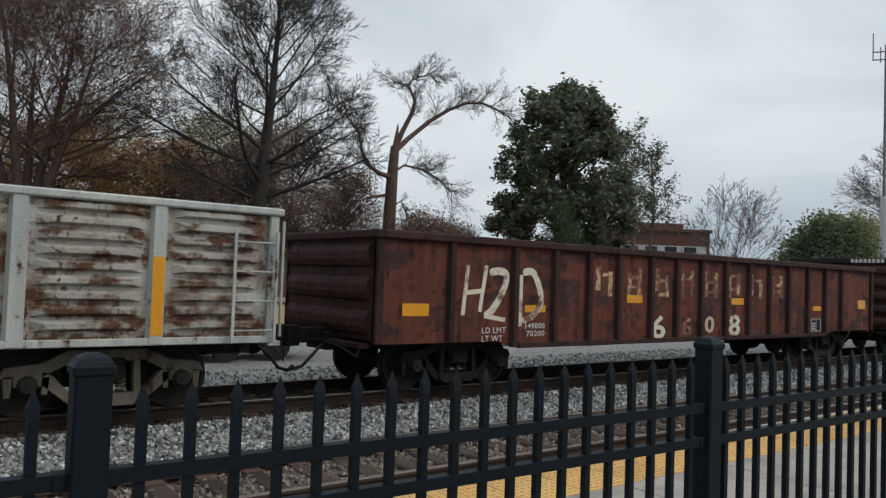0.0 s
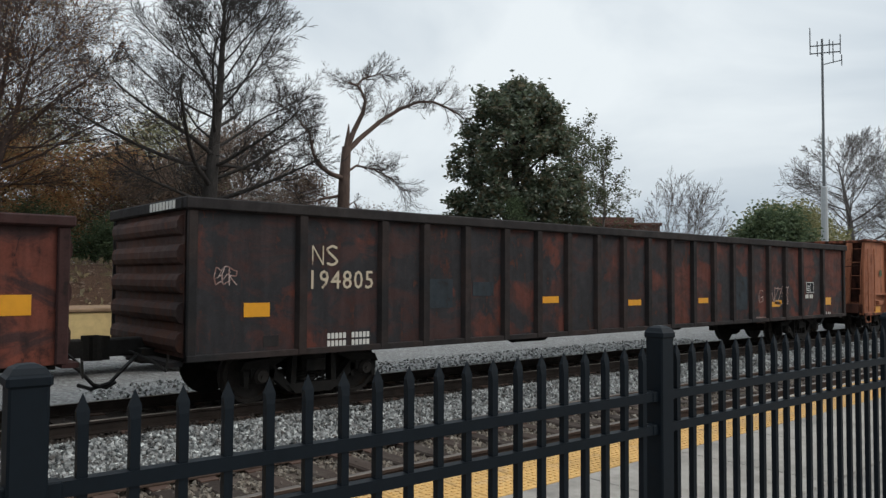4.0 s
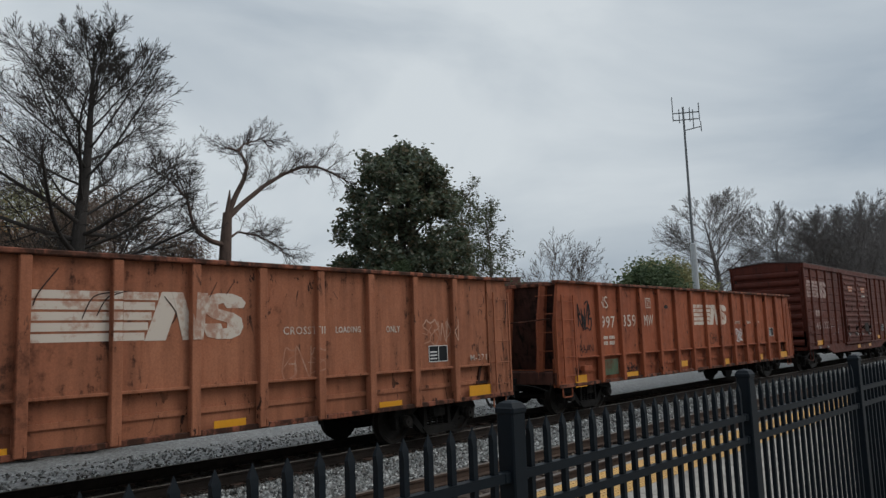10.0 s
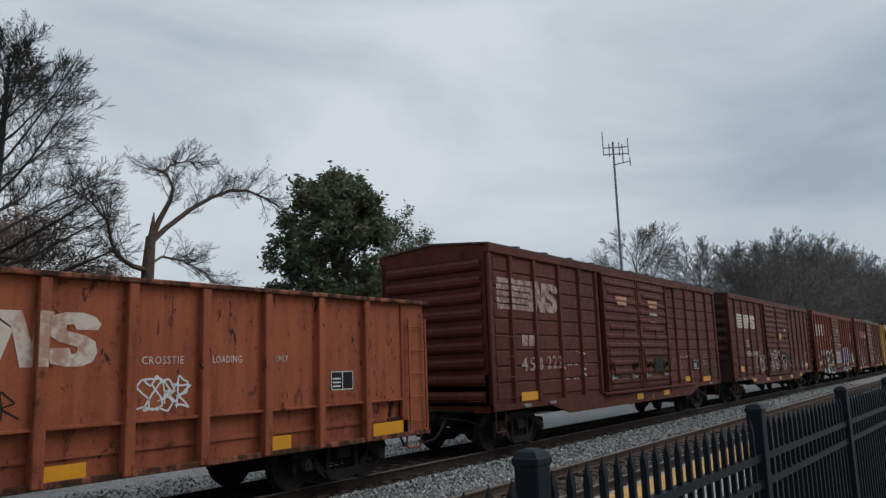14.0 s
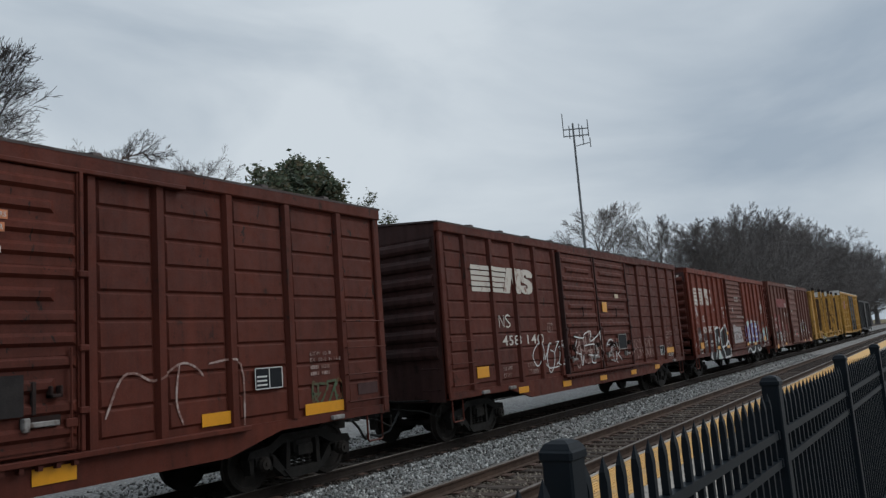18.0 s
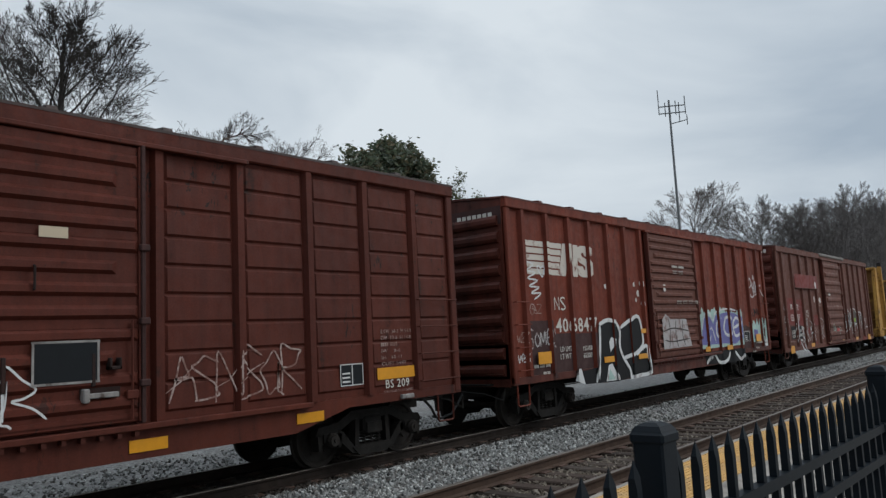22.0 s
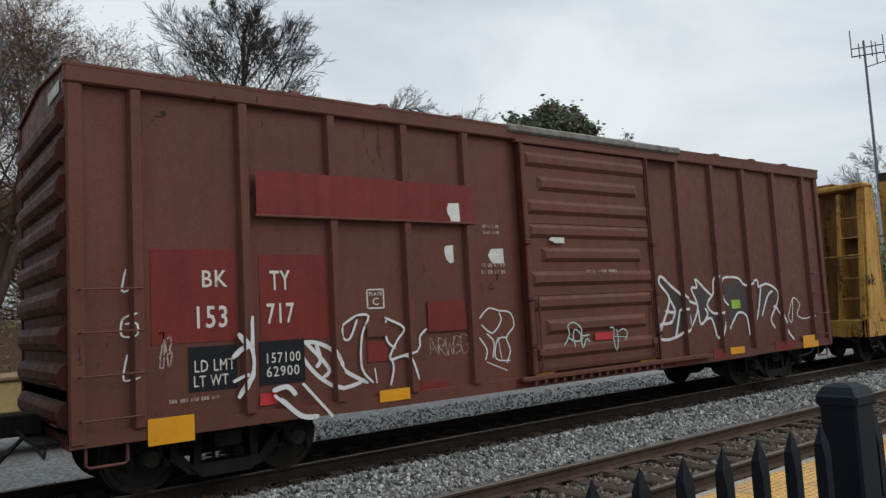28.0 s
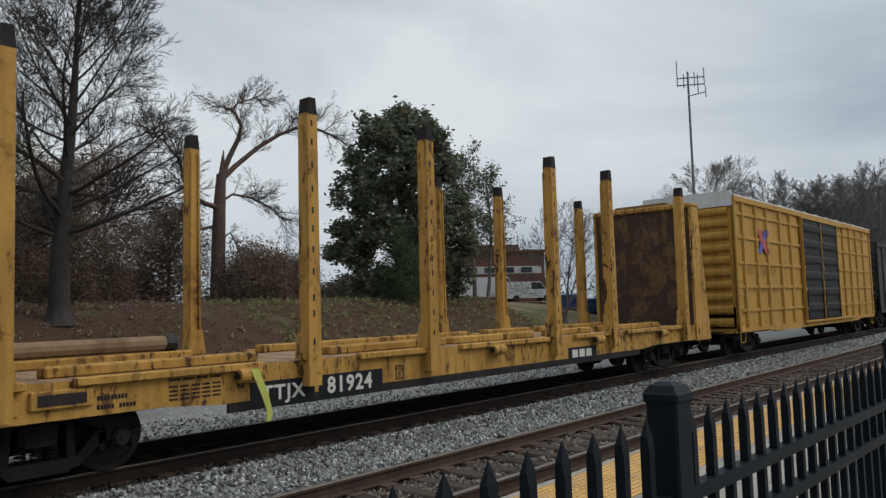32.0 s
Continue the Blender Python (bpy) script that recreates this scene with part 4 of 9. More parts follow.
def frame_mesh(mat):
    """A cast truck side frame with its openings, facing -y."""
    s = Shape()
    y0, y1 = -0.07, 0.07
    s.prism([(-1.16, 0.50), (-1.10, 0.62), (-0.72, 0.66), (-0.45, 0.80), (0.45, 0.80), (0.72, 0.66), (1.10, 0.62), (1.16, 0.50), (0.74, 0.50), (0.42, 0.66), (-0.42, 0.66), (-0.74, 0.50)], "y", y0, y1)
    for k in (-1, 1):
        s.prism([(k * 0.30, 0.16), (k * 0.42, 0.16), (k * 0.78, 0.46), (k * 0.70, 0.56), (k * 0.60, 0.50)][::k], "y", y0, y1)
        s.prism([(k * 0.30, 0.22), (k * 0.39, 0.22), (k * 0.36, 0.68), (k * 0.28, 0.68)][::k], "y", y0 - 0.01, y1)
        s.prism([(k * 0.64, 0.50), (k * 0.72, 0.50), (k * 0.72, 0.30), (k * 0.66, 0.30)][::k], "y", y0, y1)
        s.prism([(k * 1.02, 0.52), (k * 1.12, 0.52), (k * 1.10, 0.28), (k * 1.04, 0.28)][::k], "y", y0, y1)
        s.box(k * 0.875 - 0.14, k * 0.875 + 0.14, y0 - 0.02, y1, 0.40, 0.52)
    s.prism([(-0.44, 0.26), (-0.30, 0.12), (0.30, 0.12), (0.44, 0.26), (0.36, 0.27), (-0.36, 0.27)], "y", y0 - 0.02, y1)
    return s.mesh("side_frame", mat)

WHEEL_MESH = wheel_mesh()
FRAME_BLACK, FRAME_TAN = frame_mesh(BLACK_STEEL), frame_mesh(TAN_STEEL)

def spring_shape(mat):
    pts = [(0.055 * math.cos(a * 1.05), -0.02 + 0.055 * math.sin(a * 1.05), 0.27 + 0.22 * a / 26) for a in range(27)]
    return Shape().tube(pts, 0.017, 4).mesh("spring", mat)

SPRINGS = {"black": spring_shape(BLACK_STEEL), "tan": spring_shape(TAN_STEEL)}
BEARING = Shape().lathe([(0.0, 0.11), (-0.10, 0.11), (-0.13, 0.085), (-0.145, 0.085), (-0.145, 0.03), (-0.165, 0.03)], (0, 0, 0), "y", 12).mesh("bearing_cap", WHEEL_STEEL)
BOLSTER = Shape().cbox(-0.20, 0.20, -1.12, 1.12, 0.46, 0.70, 0.03).box(-0.16, 0.16, -1.15, 1.15, 0.44, 0.60).box(-0.75, 0.75, -0.6, -0.5, 0.30, 0.42).box(-0.75, 0.75, 0.5, 0.6, 0.30, 0.42).mesh("bolster", BLACK_STEEL)

def truck(car, x, kind="black"):
    fm, sm = (FRAME_TAN, SPRINGS["tan"]) if kind == "tan" else (FRAME_BLACK, SPRINGS["black"])
    tr = part("truck", BOLSTER, BLACK_STEEL, car)
    tr.location = (x, 0, 0)
    for sy in (-1, 1):
        f = part("side_frame", fm, fm.materials[0], tr)
        f.matrix_basis = pose(0, sy * 1.02, 0, 0, 0, 0 if sy < 0 else 180)
        if sy < 0:
            for k in (-0.16, 0, 0.16):
                part("spring", sm, sm.materials[0], tr).location = (k, -1.0, 0)
            for k in (-0.875, 0.875):
                b = part("bearing_cap", BEARING, WHEEL_STEEL, tr)
                b.location = (k, -1.06, WHEEL_R)
    for k in (-0.875, 0.875):
        w = part("wheelset", WHEEL_MESH, WHEEL_STEEL, tr)
        w.location = (k, 0, WHEEL_R)
        WHEELS.append((w, k))
    return tr


def running_gear(car, L, inset=1.75, kind="black", sill=0.95):
    for x in (inset, L - inset):
        truck(car, x, kind)
    part("centre_sill", Shape().box(-0.15, L + 0.15, -0.33, 0.33, 0.62, sill), BLACK_STEEL, car)
    for k, x0 in ((-1, 0.0), (1, L)):
        s = Shape().cbox(min(x0, x0 + k * 0.55), max(x0, x0 + k * 0.55), -0.13, 0.13, 0.72, 0.96, 0.02)
        s.prism([(x0 + k * 0.50, -0.12), (x0 + k * 0.74, -0.20), (x0 + k * 0.84, -0.05), (x0 + k * 0.76, 0.04), (x0 + k * 0.80, 0.16), (x0 + k * 0.62, 0.16)][::k], "z", 0.68, 1.0)
        c = part("coupler", s, BLACK_STEEL, car)
        hose = [(x0 + k * 0.25, -0.42, 0.74), (x0 + k * 0.42, -0.44, 0.58), (x0 + k * 0.58, -0.40, 0.40), (x0 + k * 0.78, -0.30, 0.33), (x0 + k * 0.92, -0.2, 0.38)]
        part("air_hose", Shape().tube(hose, 0.026, 6), HOSE, car, "black rubber brake hose")
        lev = [(x0 + k * 0.18, -1.40, 0.82), (x0 + k * 0.20, -1.38, 0.62), (x0 + k * 0.26, -1.0, 0.74), (x0 + k * 0.30, -0.3, 0.80)]
        part("uncoupling_lever", Shape().tube(lev, 0.016, 5), BLACK_STEEL, car)
    rig = Shape().tube([(inset + 1.3, -0.55, 0.68), (L * 0.45, -0.55, 0.62), (L - inset - 1.3, -0.55, 0.68)], 0.02, 5)
    rig.tube([(inset + 1.3, -0.3, 0.60), (L - inset - 1.3, -0.3, 0.58)], 0.014, 5)
    part("brake_rigging", rig, BLACK_STEEL, car)
    part("brake_cylinder", Shape().lathe([(-0.25, 0.14), (0.25, 0.14), (0.35, 0.06)], (L * 0.62, -0.5, 0.70), "x", 12), BLACK_STEEL, car)
    part("air_reservoir", Shape().lathe([(-0.5, 0.05), (-0.45, 0.16), (0.45, 0.16), (0.5, 0.05)], (L * 0.36, -0.6, 0.72), "x", 12), BLACK_STEEL, car)


def rung(x0, x1, y, z, r=0.011, out=0.07):
    return Shape().tube([(x0, y, z), (x0, y - out, z), (x1, y - out, z), (x1, y, z)], r, 5)


def side_ladder(car, x0, x1, y, zs, mat, stiles=False):
    lad = part("ladder", rung(x0, x1, y, zs[0]), mat, car)
    for z in zs[1:]:
        part("rung", rung(x0, x1, y, z), mat, lad)
    if stiles:
        for x in (x0, x1):
            part("stile", Shape().box(x - 0.018, x + 0.018, y - 0.085, y - 0.055, zs[0] - 0.15, zs[-1] + 0.15), mat, lad)
    return lad


def end_ladder(car, x, y0, y1, zs, mat, out=-0.07):
    lad = part("ladder", Shape().tube([(x, y0, zs[0]), (x + out, y0, zs[0]), (x + out, y1, zs[0]), (x, y1, zs[0])], 0.011, 5), mat, car)
    for z in zs[1:]:
        part("rung", Shape().tube([(x, y0, z), (x + out, y0, z), (x + out, y1, z), (x, y1, z)], 0.011, 5), mat, lad)


def stirrup(car, x, mat, z=0.92):
    part("step", Shape().tube([(x - 0.2, -1.46, z), (x - 0.2, -1.46, 0.50), (x - 0.17, -1.46, 0.47), (x + 0.17, -1.46, 0.47), (x + 0.2, -1.46, 0.50), (x + 0.2, -1.46, z)], 0.018, 5), mat, car)


def panel(car, name, x0, x1, z0, z1, mat, y=-HW, label="", thick=0.006):
    return part(name, Shape().box(x0, x1, y - thick, y - 0.001, z0, z1), mat, car, label)


def letters(car, body, x, z, size, mat, y=-HW, stretch=1.0, bold=0.0, name="lettering"):
    ob = part(name, text_mesh(body, size, mat, stretch, bold), mat, car)
    ob.location = (x, y - 0.006, z)
    return ob


def bars(car, x, z, widths, h, mat, y=-HW, gap=0.4):
    """Small print that cannot be read: a row of short bars."""
    s = Shape()
    for w in widths:
        s.box(x, x + w, y - 0.005, y - 0.001, z, z + h)
        x += w + h * gap
    return part("small_print", s, mat, car)


def stroke(shape, pts, w, y):
    """A sprayed line of the given width in the side's plane."""
    pts = [Vector((a, b)) for a, b in pts]
    left, right = [], []
    for i, p in enumerate(pts):
        d = pts[min(i + 1, len(pts) - 1)] - pts[max(i - 1, 0)]
        d = d.normalized() if d.length > 1e-6 else Vector((1, 0))
        n = Vector((-d.y, d.x)) * w / 2 * (1.0 if 0 < i < len(pts) - 1 else 0.6)
        left.append(p + n)
        right.append(p - n)
    v = [(p.x, y, p.y) for p in left] + [(p.x, y, p.y) for p in right]
    m = len(pts)
    shape.add(v, [(i, i + 1, m + i + 1, m + i) for i in range(m - 1)])


def rounded(pts, n=4):
    """A smooth line through the given places."""
    out = []
    for i in range(len(pts) - 1):
        a, b, c, d = (Vector(pts[min(max(i + j, 0), len(pts) - 1)]) for j in (-1, 0, 1, 2))
        for k in range(n):
            t = k / n
            q = 0.5 * (2 * b + (c - a) * t + (2 * a - 5 * b + 4 * c - d) * t * t + (3 * b - a - 3 * c + d) * t ** 3)
            out.append((q.x, q.y))
    return out + [tuple(pts[-1])]


GLYPHS = [[(0.9, 0.75), (0.5, 0.95), (0.1, 0.6), (0.3, 0.15), (0.75, 0.3), (0.85, 0.8), (0.8, 0.1), (1, 0)], [(0, 0.2), (0.3, 0.95), (0.5, 0.6), (0.25, 0.4), (0.7, 0.45), (0.8, 0.1), (0.3, 0)],
          [(0, 0.9), (0.6, 1), (0.9, 0.7), (0.4, 0.5), (0.9, 0.3), (0.6, 0), (0, 0.1)], [(0, 0), (0.1, 1), (0.9, 0.1), (1, 1)], [(0, 1), (1, 0.95), (0.05, 0.1), (1, 0)], [(1, 0.85), (0.4, 1), (0.1, 0.7), (0.8, 0.4), (0.9, 0.1), (0.1, 0)],
          [(0, 0), (0.45, 1), (0.7, 0.5), (0.2, 0.4), (0.75, 0.45), (1, 0)], [(0.1, 0), (0, 1), (0.6, 0.55), (0.1, 0.45), (0.9, 0)], [(0, 0.9), (0.3, 0), (0.5, 0.7), (0.75, 0.05), (1, 1)],
          [(0.9, 0.9), (0.3, 1), (0, 0.5), (0.3, 0), (0.9, 0.15), (0.9, 0.5), (0.5, 0.5)], [(0.1, 0), (0.15, 1), (0.8, 0.85), (0.7, 0.5), (0.15, 0.5), (0.9, 0)]]


def scrawl(car, x0, x1, z0, z1, n, w, mat, seed, y=-HW - 0.006, name="graffiti", label="sprayed graffiti lines"):
    """Slanted, overlapping angular marks of spray paint inside a box."""
    rnd = random.Random(seed)
    s = Shape()
    step = (x1 - x0) / n
    hgt = z1 - z0
    for k in range(n):
        g = rnd.choice(GLYPHS)
        a, b = x0 + step * (k - 0.12), x0 + step * (k + 1.12)
        lo, hi = rnd.uniform(0, 0.18), rnd.uniform(0.82, 1.0)
        pts = []
        for i, (px, pz) in enumerate(g):
            q = (a + (b - a) * min(1, max(0, px + rnd.uniform(-0.1, 0.1))), z0 + hgt * (lo + (hi - lo) * min(1, max(0, pz + rnd.uniform(-0.08, 0.08)))))
            if pts:
                p = pts[-1]
                pts.append(((p[0] + q[0]) / 2 + rnd.uniform(-0.05, 0.05) * step, (p[1] + q[1]) / 2 + rnd.uniform(-0.04, 0.04) * hgt))
            pts.append(q)
        stroke(s, rounded([(min(max(p, x0), x1), q) for p, q in pts]), w * 0.8, y - 0.0004 * k)
        if rnd.random() < 0.35:
            stroke(s, [(a, z0 + hgt * rnd.uniform(0.2, 0.5)), ((a + b) / 2, z0 + hgt * rnd.uniform(0.4, 0.6)), (b, z0 + hgt * rnd.uniform(0.5, 0.9))], w * 0.6, y - 0.0004 * k - 0.0002)
    return over_posts(part(name, s, mat, car, label), car)


def over_posts(ob, car):
    """Carries paint across the faces of the side posts that stand in it."""
    posts, half, depth = car["post_xs"], car["post_half"], car["post_depth"]
    for px in posts:
        xs = [v.co.x for v in ob.data.vertices]
        if not xs or max(xs) < px - half or min(xs) > px + half:
            continue
        bm = bmesh.new()
        bm.from_mesh(ob.data)
        for x, n in ((px - half, -1), (px + half, 1)):
            bmesh.ops.bisect_plane(bm, geom=bm.verts[:] + bm.edges[:] + bm.faces[:], plane_co=(x, 0, 0), plane_no=(n, 0, 0), clear_outer=True)
        if len(bm.faces):
            back = max(v.co.y for v in bm.verts)
            lift = depth + 0.001 + 0.3 * max(0.0, -HW - back)
            for v in bm.verts:
                v.co.y += -HW - lift - back
            me = bpy.data.meshes.new("paint_on_post")
            bm.to_mesh(me)
            for m in ob.data.materials:
                me.materials.append(m)
            part("paint_on_post", me, None, ob)
        bm.free()
    return ob


def data_panel(car, x, z, w=0.34, h=0.24, y=-HW):
    p = panel(car, "data_panel", x, x + w, z, z + h, PLATE_BLACK, y, "black stencilled data panel with a white border")
    s = Shape()
    t = 0.014
    for a in ((x, x + w, z, z + t), (x, x + w, z + h - t, z + h), (x, x + t, z, z + h), (x + w - t, x + w, z, z + h), (x + w / 2, x + w / 2 + t, z, z + h)):
        s.box(a[0], a[1], y - 0.010, y - 0.007, a[2], a[3])
    for i in range(3):
        s.box(x + 0.04, x + w / 2 - 0.04, y - 0.010, y - 0.007, z + 0.05 + i * 0.06, z + 0.075 + i * 0.06)
    part("panel_lines", s, LABEL_WHITE, p)


def striped_logo(car, x, z, w, h, mat, y=-HW, skew=0.10):
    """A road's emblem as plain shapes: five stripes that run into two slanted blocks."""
    for i in range(5):
        z0 = z + h * (0.012 + i * 0.204)
        s = Shape().box(x, x + w * (0.475 + 0.016 * i), y - 0.003, y - 0.001, z0, z0 + h * 0.158)
        over_posts(part("emblem_stripe", s, mat, car, "faded white stripe"), car)
    s = Shape()
    s.prism([(x + w * a, z + h * b) for a, b in ((0.475, 0.0), (0.575, 0.0), (0.625, 0.62), (0.65, 1.0), (0.555, 1.0))], "y", y - 0.005, y - 0.001)
    s.prism([(x + w * a, z + h * b) for a, b in ((0.605, 1.0), (0.66, 1.0), (0.735, 0.0), (0.66, 0.0))], "y", y - 0.0075, y - 0.001)
    s.prism([(x + w * a, z + h * b) for a, b in ((0.70, 0.0), (0.765, 0.0), (0.79, 1.0), (0.715, 1.0))], "y", y - 0.005, y - 0.001)
    sv = [(0.985, 0.68), (0.89, 0.68), (0.875, 0.79), (0.845, 0.76), (0.845, 0.66), (0.93, 0.57), (0.975, 0.46), (0.985, 0.26), (0.965, 0.08), (0.915, 0.0), (0.84, 0.0), (0.785, 0.06), (0.77, 0.20), (0.765, 0.34),
          (0.86, 0.34), (0.87, 0.22), (0.895, 0.25), (0.895, 0.36), (0.81, 0.46), (0.77, 0.58), (0.765, 0.78), (0.79, 0.94), (0.84, 1.0), (0.92, 1.0), (0.975, 0.92), (1.0, 0.80)]
    s.prism([(x + w * a, z + h * b) for a, b in sv][::-1], "y", y - 0.006, y - 0.001)
    return over_posts(part("emblem", s, mat, car, "faded white striped emblem"), car)


def new_car(name, label, u):
    car = thing(name, label, "freight car", u, YT, RZ, 0, "cars of the train")
    car["post_xs"], car["post_half"], car["post_depth"] = [-9.0], 0.05, 0.08
    CARS.append((car, u))
    return car


def ribs_between(shape, x0, x1, zs, y, depth, h, shoulder=0.12):
    """Horizontal pressed ribs with tapered ends on a sheet that faces -y."""
    for z in zs:
        v = [(x0, y, z - h / 2), (x1, y, z - h / 2), (x1, y, z + h / 2), (x0, y, z + h / 2),
             (x0 + shoulder, y - depth, z - h * 0.22), (x1 - shoulder, y - depth, z - h * 0.22), (x1 - shoulder, y - depth, z + h * 0.22), (x0 + shoulder, y - depth, z + h * 0.22)]
        shape.add(v, [(4, 5, 6, 7), (0, 1, 5, 4), (2, 3, 7, 6), (1, 2, 6, 5), (3, 0, 4, 7)])


def lapped_pad(shape, x0, x1, z, h):
    """A shallow pressed pad: a sharp lower edge that fades into the sheet above."""
    y = -HW
    v = [(x0, y, z + h), (x1, y, z + h), (x1, y, z), (x0, y, z), (x0 + 0.03, y - 0.018, z + h * 0.93), (x1 - 0.03, y - 0.018, z + h * 0.93), (x1 - 0.03, y - 0.028, z + 0.03), (x0 + 0.03, y - 0.028, z + 0.03)]
    shape.add(v, [(4, 5, 6, 7), (0, 1, 5, 4), (1, 2, 6, 5), (2, 3, 7, 6), (3, 0, 4, 7)])


def end_wall(car, x, k, z0, z1, n, mat, depth=0.09, part_name="end_wall"):
    """Corrugated steel end. k: -1 faces -x, 1 faces +x."""
    w = part(part_name, Shape().box(min(x, x - k * 0.06), max(x, x - k * 0.06), -HW + 0.06, HW - 0.06, z0, z1), mat, car)
    step = (z1 - z0) / n
    for i in range(n):
        z = z0 + (i + 0.5) * step
        h = step * 0.36
        s = Shape().prism([(x, z - h), (x + k * depth * 0.62, z - h * 0.8), (x + k * depth, z - h * 0.32), (x + k * depth, z + h * 0.32), (x + k * depth * 0.62, z + h * 0.8), (x, z + h)][::-k], "y", -HW + 0.14, HW - 0.14)
        part("corrugation", s, mat, w)
    return w


def gondola(name, label, u, L, zb, zt, posts, mat, post_mat, chord_mat, end_mat, post_w=0.14, kind="black", inset=1.9, belly=None, chord=0.15, n_end=4, drop=0.0):
    car = new_car(name, label, u)
    car["post_xs"], car["post_half"] = list(posts), post_w / 2 - 0.016
    for sy in (-1, 1):
        y0, y1 = sorted((sy * HW, sy * (HW - 0.05)))
        s = Shape()
        if belly:
            a, b, zl = belly
            s.prism([(0.0, zb), (a, zb), (a + 0.45, zl), (b - 0.45, zl), (b, zb), (L, zb), (L, zt - 0.05), (0.0, zt - 0.05)], "y", y0, y1)
        else:
            s.box(0.0, L, y0, y1, zb, zt - 0.05)
        part("side_sheet", s, mat, car)
        c = Shape().cbox(-0.05, L + 0.05, min(sy * (HW - 0.06), sy * (HW + 0.10)), max(sy * (HW - 0.06), sy * (HW + 0.10)), zt - chord, zt, 0.02)
        part("top_chord", c, chord_mat, car)
        lip = (a + 0.45, b - 0.45, belly[2]) if belly else (0.0, L, zb)
        part("bottom_angle", Shape().cbox(lip[0], lip[1], min(sy * HW, sy * (HW + 0.07)), max(sy * HW, sy * (HW + 0.07)), lip[2], lip[2] + 0.09, 0.01), post_mat, car)
        for x in posts:
            zl = zb
            if belly and belly[0] + 0.3 < x < belly[1] - 0.3:
                zl = belly[2]
            yy = sy * (HW + 0.08)
            p = [(x - post_w / 2 - 0.02, sy * HW), (x + post_w / 2 + 0.02, sy * HW), (x + post_w / 2 - 0.015, yy), (x - post_w / 2 + 0.015, yy)]
            part("side_post", Shape().prism(p if sy < 0 else p[::-1], "z", zl + 0.02, zt - chord), post_mat, car)
        for x in (0.0, L - 0.13):
            part("corner_post", Shape().cbox(x, x + 0.13, min(sy * (HW - 0.06), sy * (HW + 0.06)), max(sy * (HW - 0.06), sy * (HW + 0.06)), zb, zt - chord, 0.015), post_mat, car)
    for x, k in ((0.02, -1), (L - 0.02, 1)):
        end_wall(car, x, k, zb + 0.05, zt - chord, n_end, end_mat)
        part("end_chord", Shape().cbox(x - 0.09, x + 0.09, -HW, HW, zt - chord, zt - 0.003, 0.02), chord_mat, car)
        part("end_platform", Shape().box(min(x, x + k * 0.18), max(x, x + k * 0.18), -1.35, 1.35, zb - 0.06, zb), post_mat, car)
    part("floor", Shape().box(0.1, L - 0.1, -HW + 0.05, HW - 0.05, zb + 0.1, zb + 0.18), end_mat, car)
    running_gear(car, L, inset, kind, zb + 0.1)
    return car


